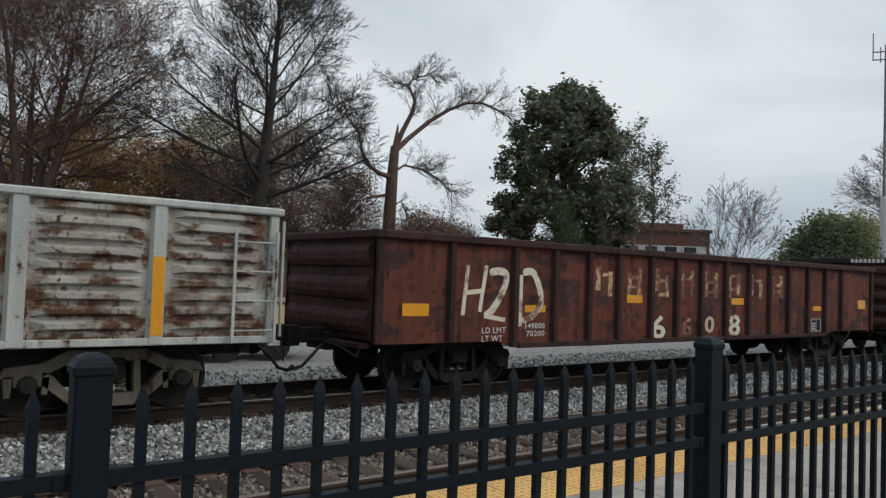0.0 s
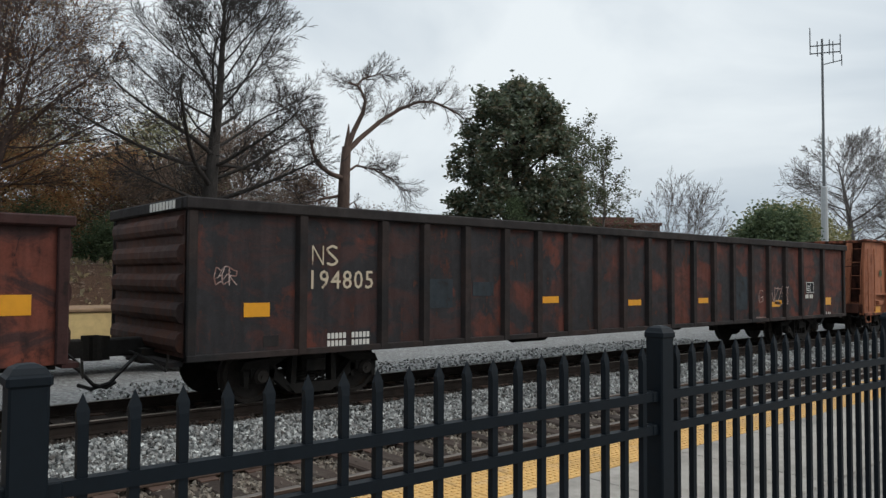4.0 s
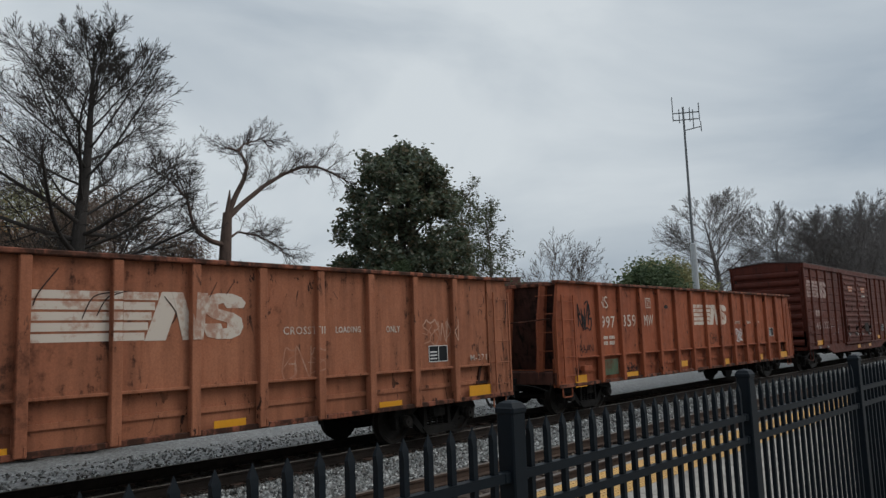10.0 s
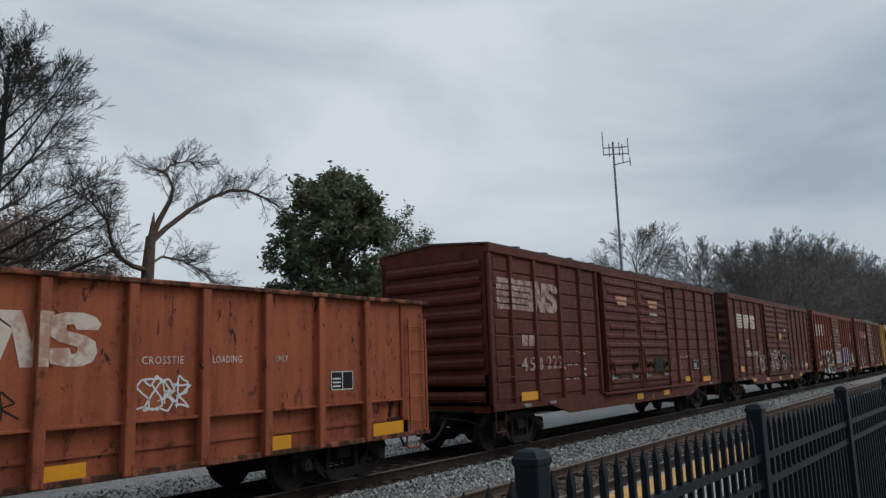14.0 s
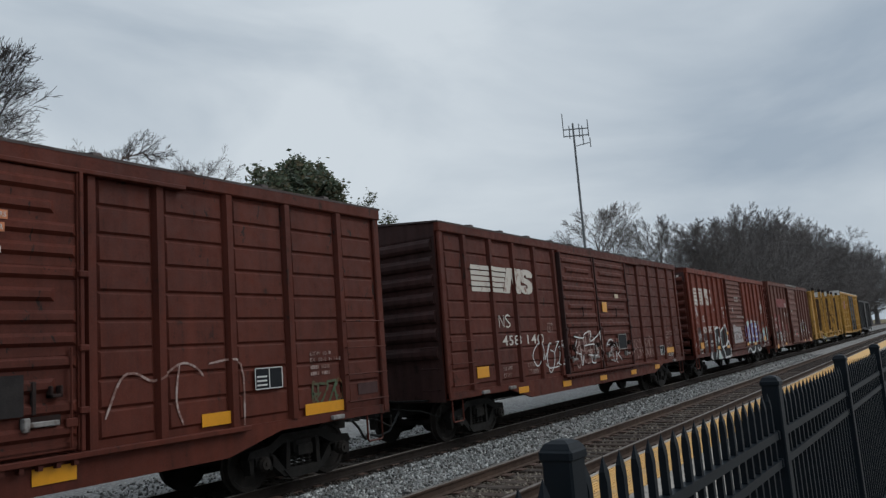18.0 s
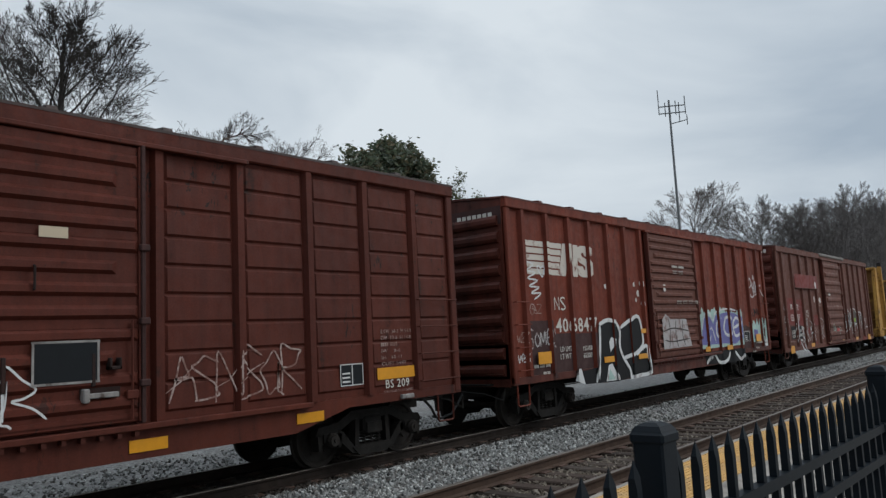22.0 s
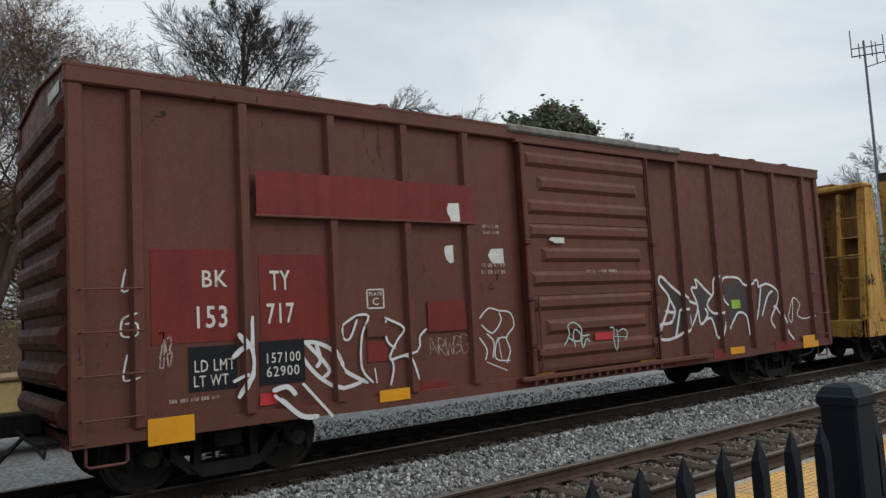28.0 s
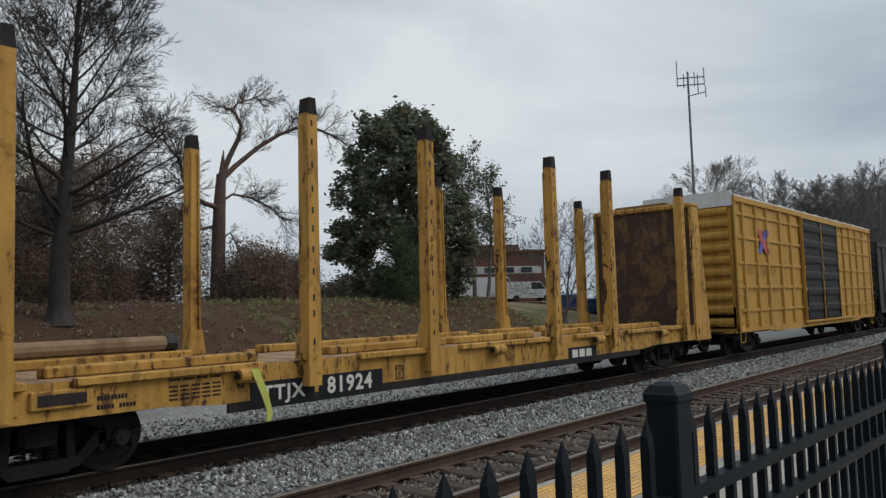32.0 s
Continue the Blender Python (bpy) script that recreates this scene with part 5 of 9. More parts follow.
def boxcar(name, label, u, L, zb, zt, posts, doors, mats, belly_z=0.66, n_end=7, beads=0, door_beads=9, inset=1.75, roof_cross=12, kind="black"):
    """doors: list of (x0, x1). mats: side, post, end, door, roof, sill."""
    side, post_m, end_m, door_m, roof_m, sill_m = mats
    car = new_car(name, label, u)
    d0, d1 = doors[0][0], doors[-1][1]
    car["post_xs"], car["post_half"] = list(posts), 0.05
    for sy in (-1, 1):
        y0, y1 = sorted((sy * HW, sy * (HW - 0.05)))
        wall = part("side_wall", Shape().box(0.0, L, y0, y1, zb, zt - 0.1), side, car)
        if beads and sy < 0:
            edges = sorted([0.13] + list(posts) + [d0, d1, L - 0.13])
            for a, b in zip(edges, edges[1:]):
                if b - a > 0.35 and not (a >= d0 - 0.01 and b <= d1 + 0.01):
                    for i in range(beads):
                        s = Shape()
                        lapped_pad(s, a + 0.10, b - 0.10, zb + 0.22 + (zt - 0.45 - zb) * i / beads, (zt - 0.45 - zb) / beads * 0.95)
                        part("pressed_panel", s, side, wall)
        part("top_chord", Shape().cbox(-0.02, L + 0.02, min(sy * (HW - 0.04), sy * (HW + 0.085)), max(sy * (HW - 0.04), sy * (HW + 0.085)), zt - 0.2, zt, 0.02), post_m, car)
        poly = [(0.0, zb - 0.02), (2.6, zb - 0.02), (3.6, belly_z), (L - 3.6, belly_z), (L - 2.6, zb - 0.02), (L, zb - 0.02), (L, zb + 0.12), (0.0, zb + 0.12)]
        part("side_sill", Shape().prism(poly, "y", min(sy * (HW + 0.045), sy * (HW - 0.03)), max(sy * (HW + 0.045), sy * (HW - 0.03))), sill_m, car)
        for x in posts:
            yy = sy * (HW + 0.08)
            p = [(x - 0.085, sy * HW), (x + 0.085, sy * HW), (x + 0.05, yy), (x - 0.05, yy)]
            part("side_post", Shape().prism(p if sy < 0 else p[::-1], "z", zb + 0.12, zt - 0.2), post_m, car)
        for x in (0.0, L - 0.16):
            part("corner_post", Shape().cbox(x, x + 0.16, min(sy * (HW - 0.05), sy * (HW + 0.06)), max(sy * (HW - 0.05), sy * (HW + 0.06)), zb, zt - 0.15, 0.02), post_m, car)
    for a, b in doors:
        d = part("sliding_door", Shape().cbox(a, b, -HW - 0.10, -HW - 0.04, zb + 0.16, zt - 0.26, 0.012), door_m, car)
        zlo, zhi = zb + 0.24, zt - 0.34
        third = (zhi - zlo) / 3
        for j in range(3):
            k = door_beads // 3
            for i in range(k):
                s = Shape()
                z = zlo + j * third + third * (i + 0.6) / k
                inner = 0.32 if (k > 2 and i == k // 2) else 0.06
                ribs_between(s, a + inner, b - inner, [z], -HW - 0.10, 0.045, third / k * 0.62, 0.07)
                part("door_panel", s, door_m, d)
            part("door_seam", Shape().box(a + 0.01, b - 0.01, -HW - 0.115, -HW - 0.10, zlo + j * third - 0.03, zlo + j * third + 0.02), door_m, d)
        for x in (a, b - 0.07):
            part("door_edge", Shape().cbox(x, x + 0.07, -HW - 0.13, -HW - 0.10, zb + 0.16, zt - 0.26, 0.006), door_m, d)
        for x in (a + 0.16, b - 0.16):
            part("lock_rod", Shape().tube([(x, -HW - 0.15, zb + 0.2), (x, -HW - 0.15, zb + 1.3)], 0.016, 5), door_m, d)
            part("roller", Shape().cbox(x - 0.07, x + 0.07, -HW - 0.17, -HW - 0.10, zb + 0.42, zb + 0.52, 0.01), door_m, d)
    # bars in the end colour stand in for the shadow gaps beside the doors
    for x in [a for a, b in doors] + [doors[-1][1]]:
        part("door_gap_bar", Shape().cbox(x - 0.045, x + 0.005, -HW - 0.155, -HW - 0.03, zb + 0.14, zt - 0.24, 0.008), end_m, car)
        for z in (zb + 0.55, zb + 1.25, zb + 2.1):
            part("door_lug", Shape().cbox(x - 0.07, x + 0.05, -HW - 0.185, -HW - 0.12, z, z + 0.08, 0.012), end_m, car)
    part("door_track", Shape().cbox(d0 - 0.25, min(L - 0.3, d1 + (d1 - d0) * 0.5), -HW - 0.15, -HW - 0.04, zb + 0.06, zb + 0.13, 0.01), sill_m, car)
    part("door_header", Shape().cbox(d0 - 0.1, min(L - 0.3, d1 + (d1 - d0) * 0.3), -HW - 0.14, -HW - 0.03, zt - 0.25, zt - 0.19, 0.01), post_m, car)
    stud = Shape().box(0, 0.05, -HW - 0.13, -HW - 0.045, zb, zb + 0.06).mesh("track_bracket", sill_m)
    x = d0
    while x < d1:
        part("track_bracket", stud, sill_m, car).location = (x, 0, 0)
        x += 0.2
    for x, k in ((0.02, -1), (L - 0.02, 1)):
        end_wall(car, x, k, zb + 0.75 if n_end < 9 else zb + 0.1, zt - 0.28, n_end, end_m)
        part("end_base", Shape().box(min(x, x - k * 0.05), max(x, x - k * 0.05), -HW + 0.06, HW - 0.06, zb - 0.05, zb + 0.76), end_m, car)
        part("end_gable", Shape().prism([(-HW, zt - 0.30), (HW, zt - 0.30), (HW, zt - 0.02), (0, zt + 0.14), (-HW, zt - 0.02)], "x", min(x, x - k * 0.05) - 0.01, max(x, x - k * 0.05) + 0.01), end_m, car)
        part("crossover_platform", Shape().box(min(x, x + k * 0.22), max(x, x + k * 0.22), -1.0, 1.0, zb - 0.02, zb + 0.01), BLACK_STEEL, car)
        end_ladder(car, x, -1.30, -0.92, [zb + 0.2 + 0.42 * i for i in range(3)], end_m, k * 0.09)
    roof = part("roof", Shape().prism([(-HW - 0.09, zt - 0.02), (-HW - 0.09, zt + 0.015), (0, zt + 0.16), (HW + 0.09, zt + 0.015), (HW + 0.09, zt - 0.02), (0, zt + 0.12)], "x", -0.03, L + 0.03), roof_m, car)
    for i in range(1, roof_cross):
        x = L * i / roof_cross
        part("roof_seam", Shape().prism([(-HW - 0.07, zt + 0.015), (-HW - 0.05, zt + 0.065), (0, zt + 0.215), (HW + 0.05, zt + 0.065), (HW + 0.07, zt + 0.015), (0, zt + 0.155)], "x", x - 0.06, x + 0.06), roof_m, roof)
    rz = [zb + 0.25 + 0.44 * i for i in range(4)]
    side_ladder(car, 0.10, posts[0] + 0.02, -HW - 0.06, rz, post_m)
    side_ladder(car, posts[-1] - 0.02, L - 0.10, -HW - 0.06, rz, post_m)
    for x in (0.36, L - 0.36):
        stirrup(car, x, post_m, zb - 0.02)
    running_gear(car, L, inset, kind, zb)
    return car


# paints of the cars
PALE = weathered("pale_grey_paint", (0.55, 0.6, 0.59), (0.66, 0.66, 0.6), (0.13, 0.055, 0.028), 0.45, 0.3, 0.75, 1, 0.9)
PALE_RIB = weathered("pale_rusted_panel", (0.58, 0.58, 0.52), (0.42, 0.37, 0.30), (0.19, 0.095, 0.055), 0.72, 0.5, 0.8, 4, 1.6, run=(1.0, 1.0, 4.0), scab=1.0)
OXIDE = weathered("dark_oxide_red", (0.125, 0.044, 0.034), (0.23, 0.066, 0.042), (0.05, 0.03, 0.027), 0.5, 0.5, 0.75, 6, 0.7, scab=0.7, cloud=(0.045, 0.030, 0.030))
OXIDE_POST = weathered("sooty_oxide_post", (0.072, 0.032, 0.029), (0.05, 0.027, 0.026), (0.03, 0.022, 0.02), 0.5, 0.4, 0.8, 7)
SOOT = weathered("sooty_black_chord", (0.026, 0.023, 0.024), (0.045, 0.038, 0.036), (0.06, 0.032, 0.024), 0.3, 0.3, 0.8, 8)
BLACKRED = weathered("black_paint_over_red", (0.036, 0.034, 0.037), (0.15, 0.047, 0.034), (0.17, 0.06, 0.038), 0.48, 0.45, 0.7, 9, 0.9, 0.0, (0.51, 0.58), 0.007, 1.0, (0.075, 0.036, 0.032))
RUSTY_END = weathered("sooty_rusted_end", (0.06, 0.042, 0.04), (0.12, 0.058, 0.045), (0.17, 0.075, 0.05), 0.6, 0.4, 0.75, 27, 1.2)
BLACKPOST = weathered("black_side_post", (0.022, 0.021, 0.022), (0.05, 0.034, 0.03), (0.07, 0.034, 0.025), 0.3, 0.3, 0.75, 10)
ORANGE_A = weathered("faded_orange_paint", (0.50, 0.195, 0.105), (0.41, 0.150, 0.080), (0.10, 0.040, 0.025), 0.44, 0.40, 0.7, 11, 0.6, scab=0.9)
ORANGE_B = weathered("orange_paint", (0.46, 0.132, 0.060), (0.36, 0.100, 0.048), (0.095, 0.034, 0.02), 0.42, 0.36, 0.7, 12, 0.6, scab=0.9)
# soot on orange, with the deep shade of the open ends painted in
ORANGE_SHADED_SOOT = weathered("shaded_sooty_orange_end", (0.13, 0.052, 0.036), (0.08, 0.036, 0.028), (0.04, 0.024, 0.02), 0.6, 0.5, 0.8, 25, 0.9)
ORANGE_RUST = weathered("rusted_orange_edge", (0.42, 0.14, 0.08), (0.28, 0.10, 0.06), (0.09, 0.04, 0.026), 0.85, 0.5, 0.8, 26, 1.5)
BROWN_A = weathered("brown_red_boxcar_paint", (0.145, 0.032, 0.017), (0.100, 0.024, 0.015), (0.05, 0.026, 0.02), 0.38, 0.30, 0.6, 13, 0.5, scab=0.5)
BROWN_B = weathered("maroon_boxcar_paint", (0.100, 0.023, 0.014), (0.136, 0.030, 0.017), (0.055, 0.028, 0.022), 0.38, 0.30, 0.6, 14, 0.5, scab=0.5)
REDBOX = weathered("red_boxcar_paint", (0.25, 0.050, 0.025), (0.175, 0.038, 0.022), (0.06, 0.028, 0.02), 0.28, 0.34, 0.6, 15, 0.6, scab=0.6)
REDDARK = weathered("dark_red_end_paint", (0.17, 0.043, 0.028), (0.10, 0.032, 0.024), (0.045, 0.024, 0.02), 0.35, 0.45, 0.55, 16, 0.6)
DUSTY = weathered("dusty_brown_paint", (0.18, 0.066, 0.046), (0.145, 0.054, 0.039), (0.07, 0.036, 0.028), 0.18, 0.12, 0.6, 17, 0.4, scab=0.3)
DARKEND = weathered("dark_corrugated_end", (0.055, 0.030, 0.028), (0.085, 0.038, 0.034), (0.03, 0.02, 0.018), 0.4, 0.45, 0.7, 18, 0.6)
ROOFGREY = weathered("galvanised_roof", (0.14, 0.12, 0.115), (0.09, 0.06, 0.055), (0.06, 0.035, 0.03), 0.4, 0.3, 0.7, 19, 0.7)
YELLOW = weathered("weathered_yellow_paint", (0.70, 0.395, 0.095), (0.58, 0.31, 0.07), (0.20, 0.095, 0.04), 0.52, 0.42, 0.65, 20, 0.7, scab=1.6)
YELLOW_CLEAN = weathered("yellow_boxcar_paint", (0.65, 0.365, 0.075), (0.58, 0.315, 0.065), (0.12, 0.07, 0.035), 0.12, 0.3, 0.6, 21, 0.6)
DECKWOOD = pieces("worn_deck_plank", (0.34, 0.22, 0.13), 0.2, 0.9, 9, (0.16, 0.09, 0.05), 0.4, 0.5)
# mottled rust on a ground darkened for the shade inside the bulkhead
BULK_DARK = weathered("shaded_rust_mottled_bulkhead", (0.085, 0.055, 0.045), (0.20, 0.125, 0.06), (0.14, 0.075, 0.045), 0.6, 0.4, 0.85, 22, 2.2, edge=(0.47, 0.58))
BULK_TAN = weathered("weathered_tan_bulkhead", (0.46, 0.25, 0.095), (0.30, 0.15, 0.06), (0.13, 0.06, 0.03), 0.5, 0.4, 0.8, 24, 0.8)
DARKGREY = weathered("dark_grey_car_paint", (0.06, 0.062, 0.066), (0.08, 0.078, 0.076), (0.06, 0.04, 0.03), 0.3, 0.3, 0.7, 23)

# car 0: pale corrugated gondola
def white_gondola():
    L = 17.5
    u = 3.5 - L
    posts = [L - 1.55 - 1.5 * i for i in range(11)]
    car = gondola("corrugated_gondola", "pale grey gondola car with rusted ribbed side panels", u, L, 0.88, 2.66, posts, PALE_RIB, PALE, PALE, PALE_RIB, 0.17, "tan", 1.95, None, 0.10, 4)
    edges = [0.1] + sorted(posts) + [L - 0.1]
    for a, b in zip(edges, edges[1:]):
        for i in range(9):
            s = Shape()
            ribs_between(s, a + 0.16, b - 0.16, [1.12 + 0.172 * i], -HW, 0.07, 0.125, 0.16)
            part("pressed_rib", s, PALE_RIB, car)
    panel(car, "reflector", L - 1.62, L - 1.48, 1.0, 1.95, YELLOW_REFLECT, -HW - 0.08)
    side_ladder(car, L - 0.62, L - 0.05, -HW - 0.06, [1.05 + 0.38 * i for i in range(4)], PALE, True)
    part("grab_post", Shape().tube([(L + 0.12, -1.40, 0.95), (L + 0.12, -1.40, 2.5)], 0.022, 6), PALE, car)
    return car

white_gondola()

# car 1: oxide red gondola
c1_posts = [1.40, 2.75, 3.70, 4.58, 5.4, 6.38, 7.2, 8.05, 8.95, 9.86, 10.73, 11.58, 12.48, 13.35, 14.21]
c1 = gondola("red_gondola", "dark oxide-red gondola with worn cream lettering", 5.06, 16.0, 0.80, 2.50, c1_posts, OXIDE, OXIDE_POST, OXIDE_POST, DARKEND, 0.12, "black", 1.9, (2.4, 13.8, 0.68), 0.13, 3)

# car 2: long black and red gondola
c2_posts = [1.65, 3.06, 3.88, 4.77, 5.7, 6.55, 7.39, 8.28, 9.13, 10.01, 10.86, 11.77, 12.65, 13.53, 14.44, 15.34, 16.26, 17.2, 18.56]
c2 = gondola("black_gondola", "long gondola with black paint flaking over red", 22.43, 20.08, 0.72, 2.83, c2_posts, BLACKRED, BLACKPOST, SOOT, RUSTY_END, 0.15, "black", 2.1, None, 0.16, 5)

# cars 3 and 4: orange ballast gondolas
def orange_gondola(name, label, u, L, mat, posts, lip=1.34, zt=3.08, zb=0.70):
    car = new_car(name, label, u)
    car["post_xs"], car["post_half"], car["post_depth"] = list(posts), 0.058, 0.10
    for sy in (-1, 1):
        y0, y1 = sorted((sy * HW, sy * (HW - 0.04)))
        sheet = Shape().prism([(0.35, lip), (L - 0.35, lip), (L - 0.25, zt - 0.03), (0.12, zt - 0.03)], "y", y0, y1)
        part("side_sheet", sheet, mat, car)
        ya, yb = sorted((sy * (HW + 0.02), sy * (HW - 0.03)))
        part("lower_sheet", Shape().prism([(0.0, zb), (L, zb), (L, lip), (0.0, lip)], "y", *sorted((sy * (HW - 0.085), sy * (HW - 0.12)))), mat, car)
        part("corner_sheet", Shape().prism([(0.0, zb), (0.85, zb), (0.85, zt - 0.05), (0.14, zt - 0.05), (0.0, zt - 0.9)], "y", min(ya, yb) - (0.012 if sy < 0 else 0), max(ya, yb) + (0.012 if sy > 0 else 0)), mat, car)
        part("corner_sheet", Shape().prism([(L - 0.75, zb), (L, zb), (L, zt - 0.9), (L - 0.14, zt - 0.05), (L - 0.75, zt - 0.05)], "y", min(ya, yb) - (0.012 if sy < 0 else 0), max(ya, yb) + (0.012 if sy > 0 else 0)), mat, car)
        part("ledge", Shape().cbox(0.85, L - 0.75, min(sy * (HW - 0.06), sy * (HW + 0.05)), max(sy * (HW - 0.06), sy * (HW + 0.05)), lip - 0.02, lip + 0.02, 0.006), mat, car)
        part("top_chord", Shape().cbox(0.02, L - 0.02, min(sy * (HW - 0.05), sy * (HW + 0.12)), max(sy * (HW - 0.05), sy * (HW + 0.12)), zt - 0.07, zt, 0.015), ORANGE_RUST, car)
        part("bottom_angle", Shape().cbox(0.0, L, min(sy * HW, sy * (HW + 0.05)), max(sy * HW, sy * (HW + 0.05)), zb - 0.02, zb + 0.06, 0.01), ORANGE_RUST, car)
        for x in posts:
            s = Shape()
            yo = sy * (HW + 0.10)
            s.cbox(x - 0.07, x + 0.07, min(sy * (HW - 0.03), yo), max(sy * (HW - 0.03), yo), zb, zt - 0.07, 0.012)
            part("side_post", s, mat, car)
            if sy < 0:
                part("gusset", Shape().prism([(sy * HW, zb + 0.02), (sy * (HW + 0.11), zb + 0.02), (sy * (HW + 0.11), zb + 0.12), (sy * HW, zb + 0.3)], "x", x + 0.03, x + 0.05), mat, car)
    for x0, k in ((0.0, -1), (L, 1)):
        xi = x0 - k * 1.05
        xt = x0 - k * 0.45
        sl = [(xi, 1.0), (xi + k * 0.05, 1.0), (xt + k * 0.05, zt - 0.05), (xt, zt - 0.05)]
        part("sloped_end", Shape().prism(sl, "y", -HW + 0.04, HW - 0.04), ORANGE_SHADED_SOOT, car)
        part("end_chord", Shape().cbox(min(xt, xt + k * 0.14), max(xt, xt + k * 0.14), -HW, HW, zt - 0.1, zt - 0.01, 0.015), ORANGE_RUST, car)
        for y in (-0.95, 0.0, 0.95):
            part("end_brace", Shape().prism([(x0 - k * 0.1, 0.9), (x0 - k * 0.02, 0.9), (xt + k * 0.14, zt - 0.1), (xt + k * 0.04, zt - 0.1)][::k], "y", y - 0.09, y + 0.09), mat, car)
        part("end_sill", Shape().cbox(min(x0, x0 - k * 0.16), max(x0, x0 - k * 0.16), -HW, HW, zb + 0.05, zb + 0.35, 0.02), ORANGE_SHADED_SOOT, car)
        part("end_deck", Shape().box(min(x0 - k * 0.03, x0 - k * 1.1), max(x0 - k * 0.03, x0 - k * 1.1), -HW + 0.03, HW - 0.03, zb + 0.28, zb + 0.33), ORANGE_SHADED_SOOT, car)
        part("end_handrail", Shape().tube([(x0 - k * 0.05, -1.3, 2.25), (x0 - k * 0.0, -0.6, 2.2), (x0 + k * 0.02, 0.1, 2.17), (x0, 0.8, 2.2), (x0 - k * 0.05, 1.3, 2.25)], 0.016, 5), ORANGE_RUST, car)
        for y in (-1.40, -0.95):
            part("ladder_stile", Shape().tube([(x0 - k * 0.02, y, 0.9), (x0 - k * 0.02, y, 2.1), (x0 - k * 0.22, y, zt - 0.1)], 0.022, 5), mat, car)
        end_ladder(car, x0 - k * 0.05, -1.40, -0.95, [1.1 + 0.42 * i for i in range(5)], mat, k * 0.03)
    side_ladder(car, 0.16, 0.66, -HW - 0.03, [0.95 + 0.42 * i for i in range(5)], mat, True)
    side_ladder(car, L - 0.62, L - 0.14, -HW - 0.03, [0.95 + 0.42 * i for i in range(5)], mat, True)
    part("floor", Shape().box(0.9, L - 0.9, -HW + 0.05, HW - 0.05, 0.98, 1.05), mat, car)
    part("bracket_box", Shape().cbox(0.98, 1.32, -HW - 0.12, -HW, 1.02, 1.14, 0.01), mat, car)
    for x in (0.4, L - 0.4):
        stirrup(car, x, mat, zb)
    running_gear(car, L, 1.9, "black", 0.9)
    return car

c3 = orange_gondola("orange_gondola", "faded orange gondola with T-section side posts", 43.98, 16.7, ORANGE_A, [1.88 + 1.085 * i for i in range(13)])
c4 = orange_gondola("orange_gondola", "orange ballast gondola with scratched sides", 62.43, 16.7, ORANGE_B, [1.90 + 1.09 * i for i in range(13)], 1.34, 3.12)

# cars 5 to 8: boxcars
c5 = boxcar("brown_boxcar", "brown-red double-door boxcar with pressed side panels", 81.38, 16.42, 0.93, 4.53, [0.94, 2.03, 3.3, 4.45, 5.5, 10.85, 11.8, 12.95, 14.1, 15.3],
            [(5.78, 8.26), (8.32, 10.7)], (BROWN_A, BROWN_A, BROWN_B, BROWN_A, ROOFGREY, BROWN_A), 0.66, 9, 9, 12)
c6 = boxcar("brown_boxcar", "maroon double-door boxcar with dark corrugated ends", 99.76, 16.42, 0.93, 4.53, [0.97, 2.08, 3.18, 4.3, 5.45, 10.82, 11.97, 13.14, 14.25, 15.36],
            [(5.68, 7.97), (8.05, 10.6)], (BROWN_B, BROWN_B, DARKEND, BROWN_B, ROOFGREY, BROWN_A), 0.66, 7, 9, 12)
c7 = boxcar("red_boxcar", "red single-door boxcar with sprayed graffiti", 117.82, 15.65, 0.90, 4.53, [0.56, 1.46, 2.35, 3.24, 4.13, 5.01, 5.87, 10.0, 10.94, 11.85, 12.79, 13.84, 14.89],
            [(6.17, 9.18)], (REDBOX, REDBOX, REDDARK, DUSTY, REDDARK, REDDARK), 0.66, 10, 0, 15)
c8 = boxcar("dusty_boxcar", "dusty brown single-door boxcar with painted-out panels", 135.05, 15.6, 0.70, 4.62, [0.68, 1.89, 3.06, 4.18, 5.25, 10.28, 11.4, 12.5, 13.65, 14.9],
            [(6.3, 9.33)], (DUSTY, DUSTY, REDDARK, DUSTY, DUSTY, DUSTY), 0.66, 9, 0, 9)
c10 = boxcar("yellow_boxcar", "tall yellow boxcar with black double doors", 174.8, 18.5, 0.80, 5.05, [0.7, 1.9, 2.97, 4.4, 5.6, 13.2, 14.4, 15.6, 16.9],
             [(6.85, 9.3), (9.4, 11.86)], (YELLOW_CLEAN, YELLOW_CLEAN, YELLOW_CLEAN, PLATE_BLACK, LABEL_WHITE, YELLOW_CLEAN), 0.7, 10, 0, 6)
c11 = boxcar("grey_boxcar", "dark grey boxcar at the tail of the view", 194.9, 16.0, 0.93, 4.5, [1.2, 2.5, 3.8, 5.1, 10.6, 12.0, 13.4, 14.7],
             [(6.2, 9.2)], (DARKGREY, DARKGREY, DARKGREY, DARKGREY, DARKGREY, DARKGREY), 0.7, 9, 0, 9)

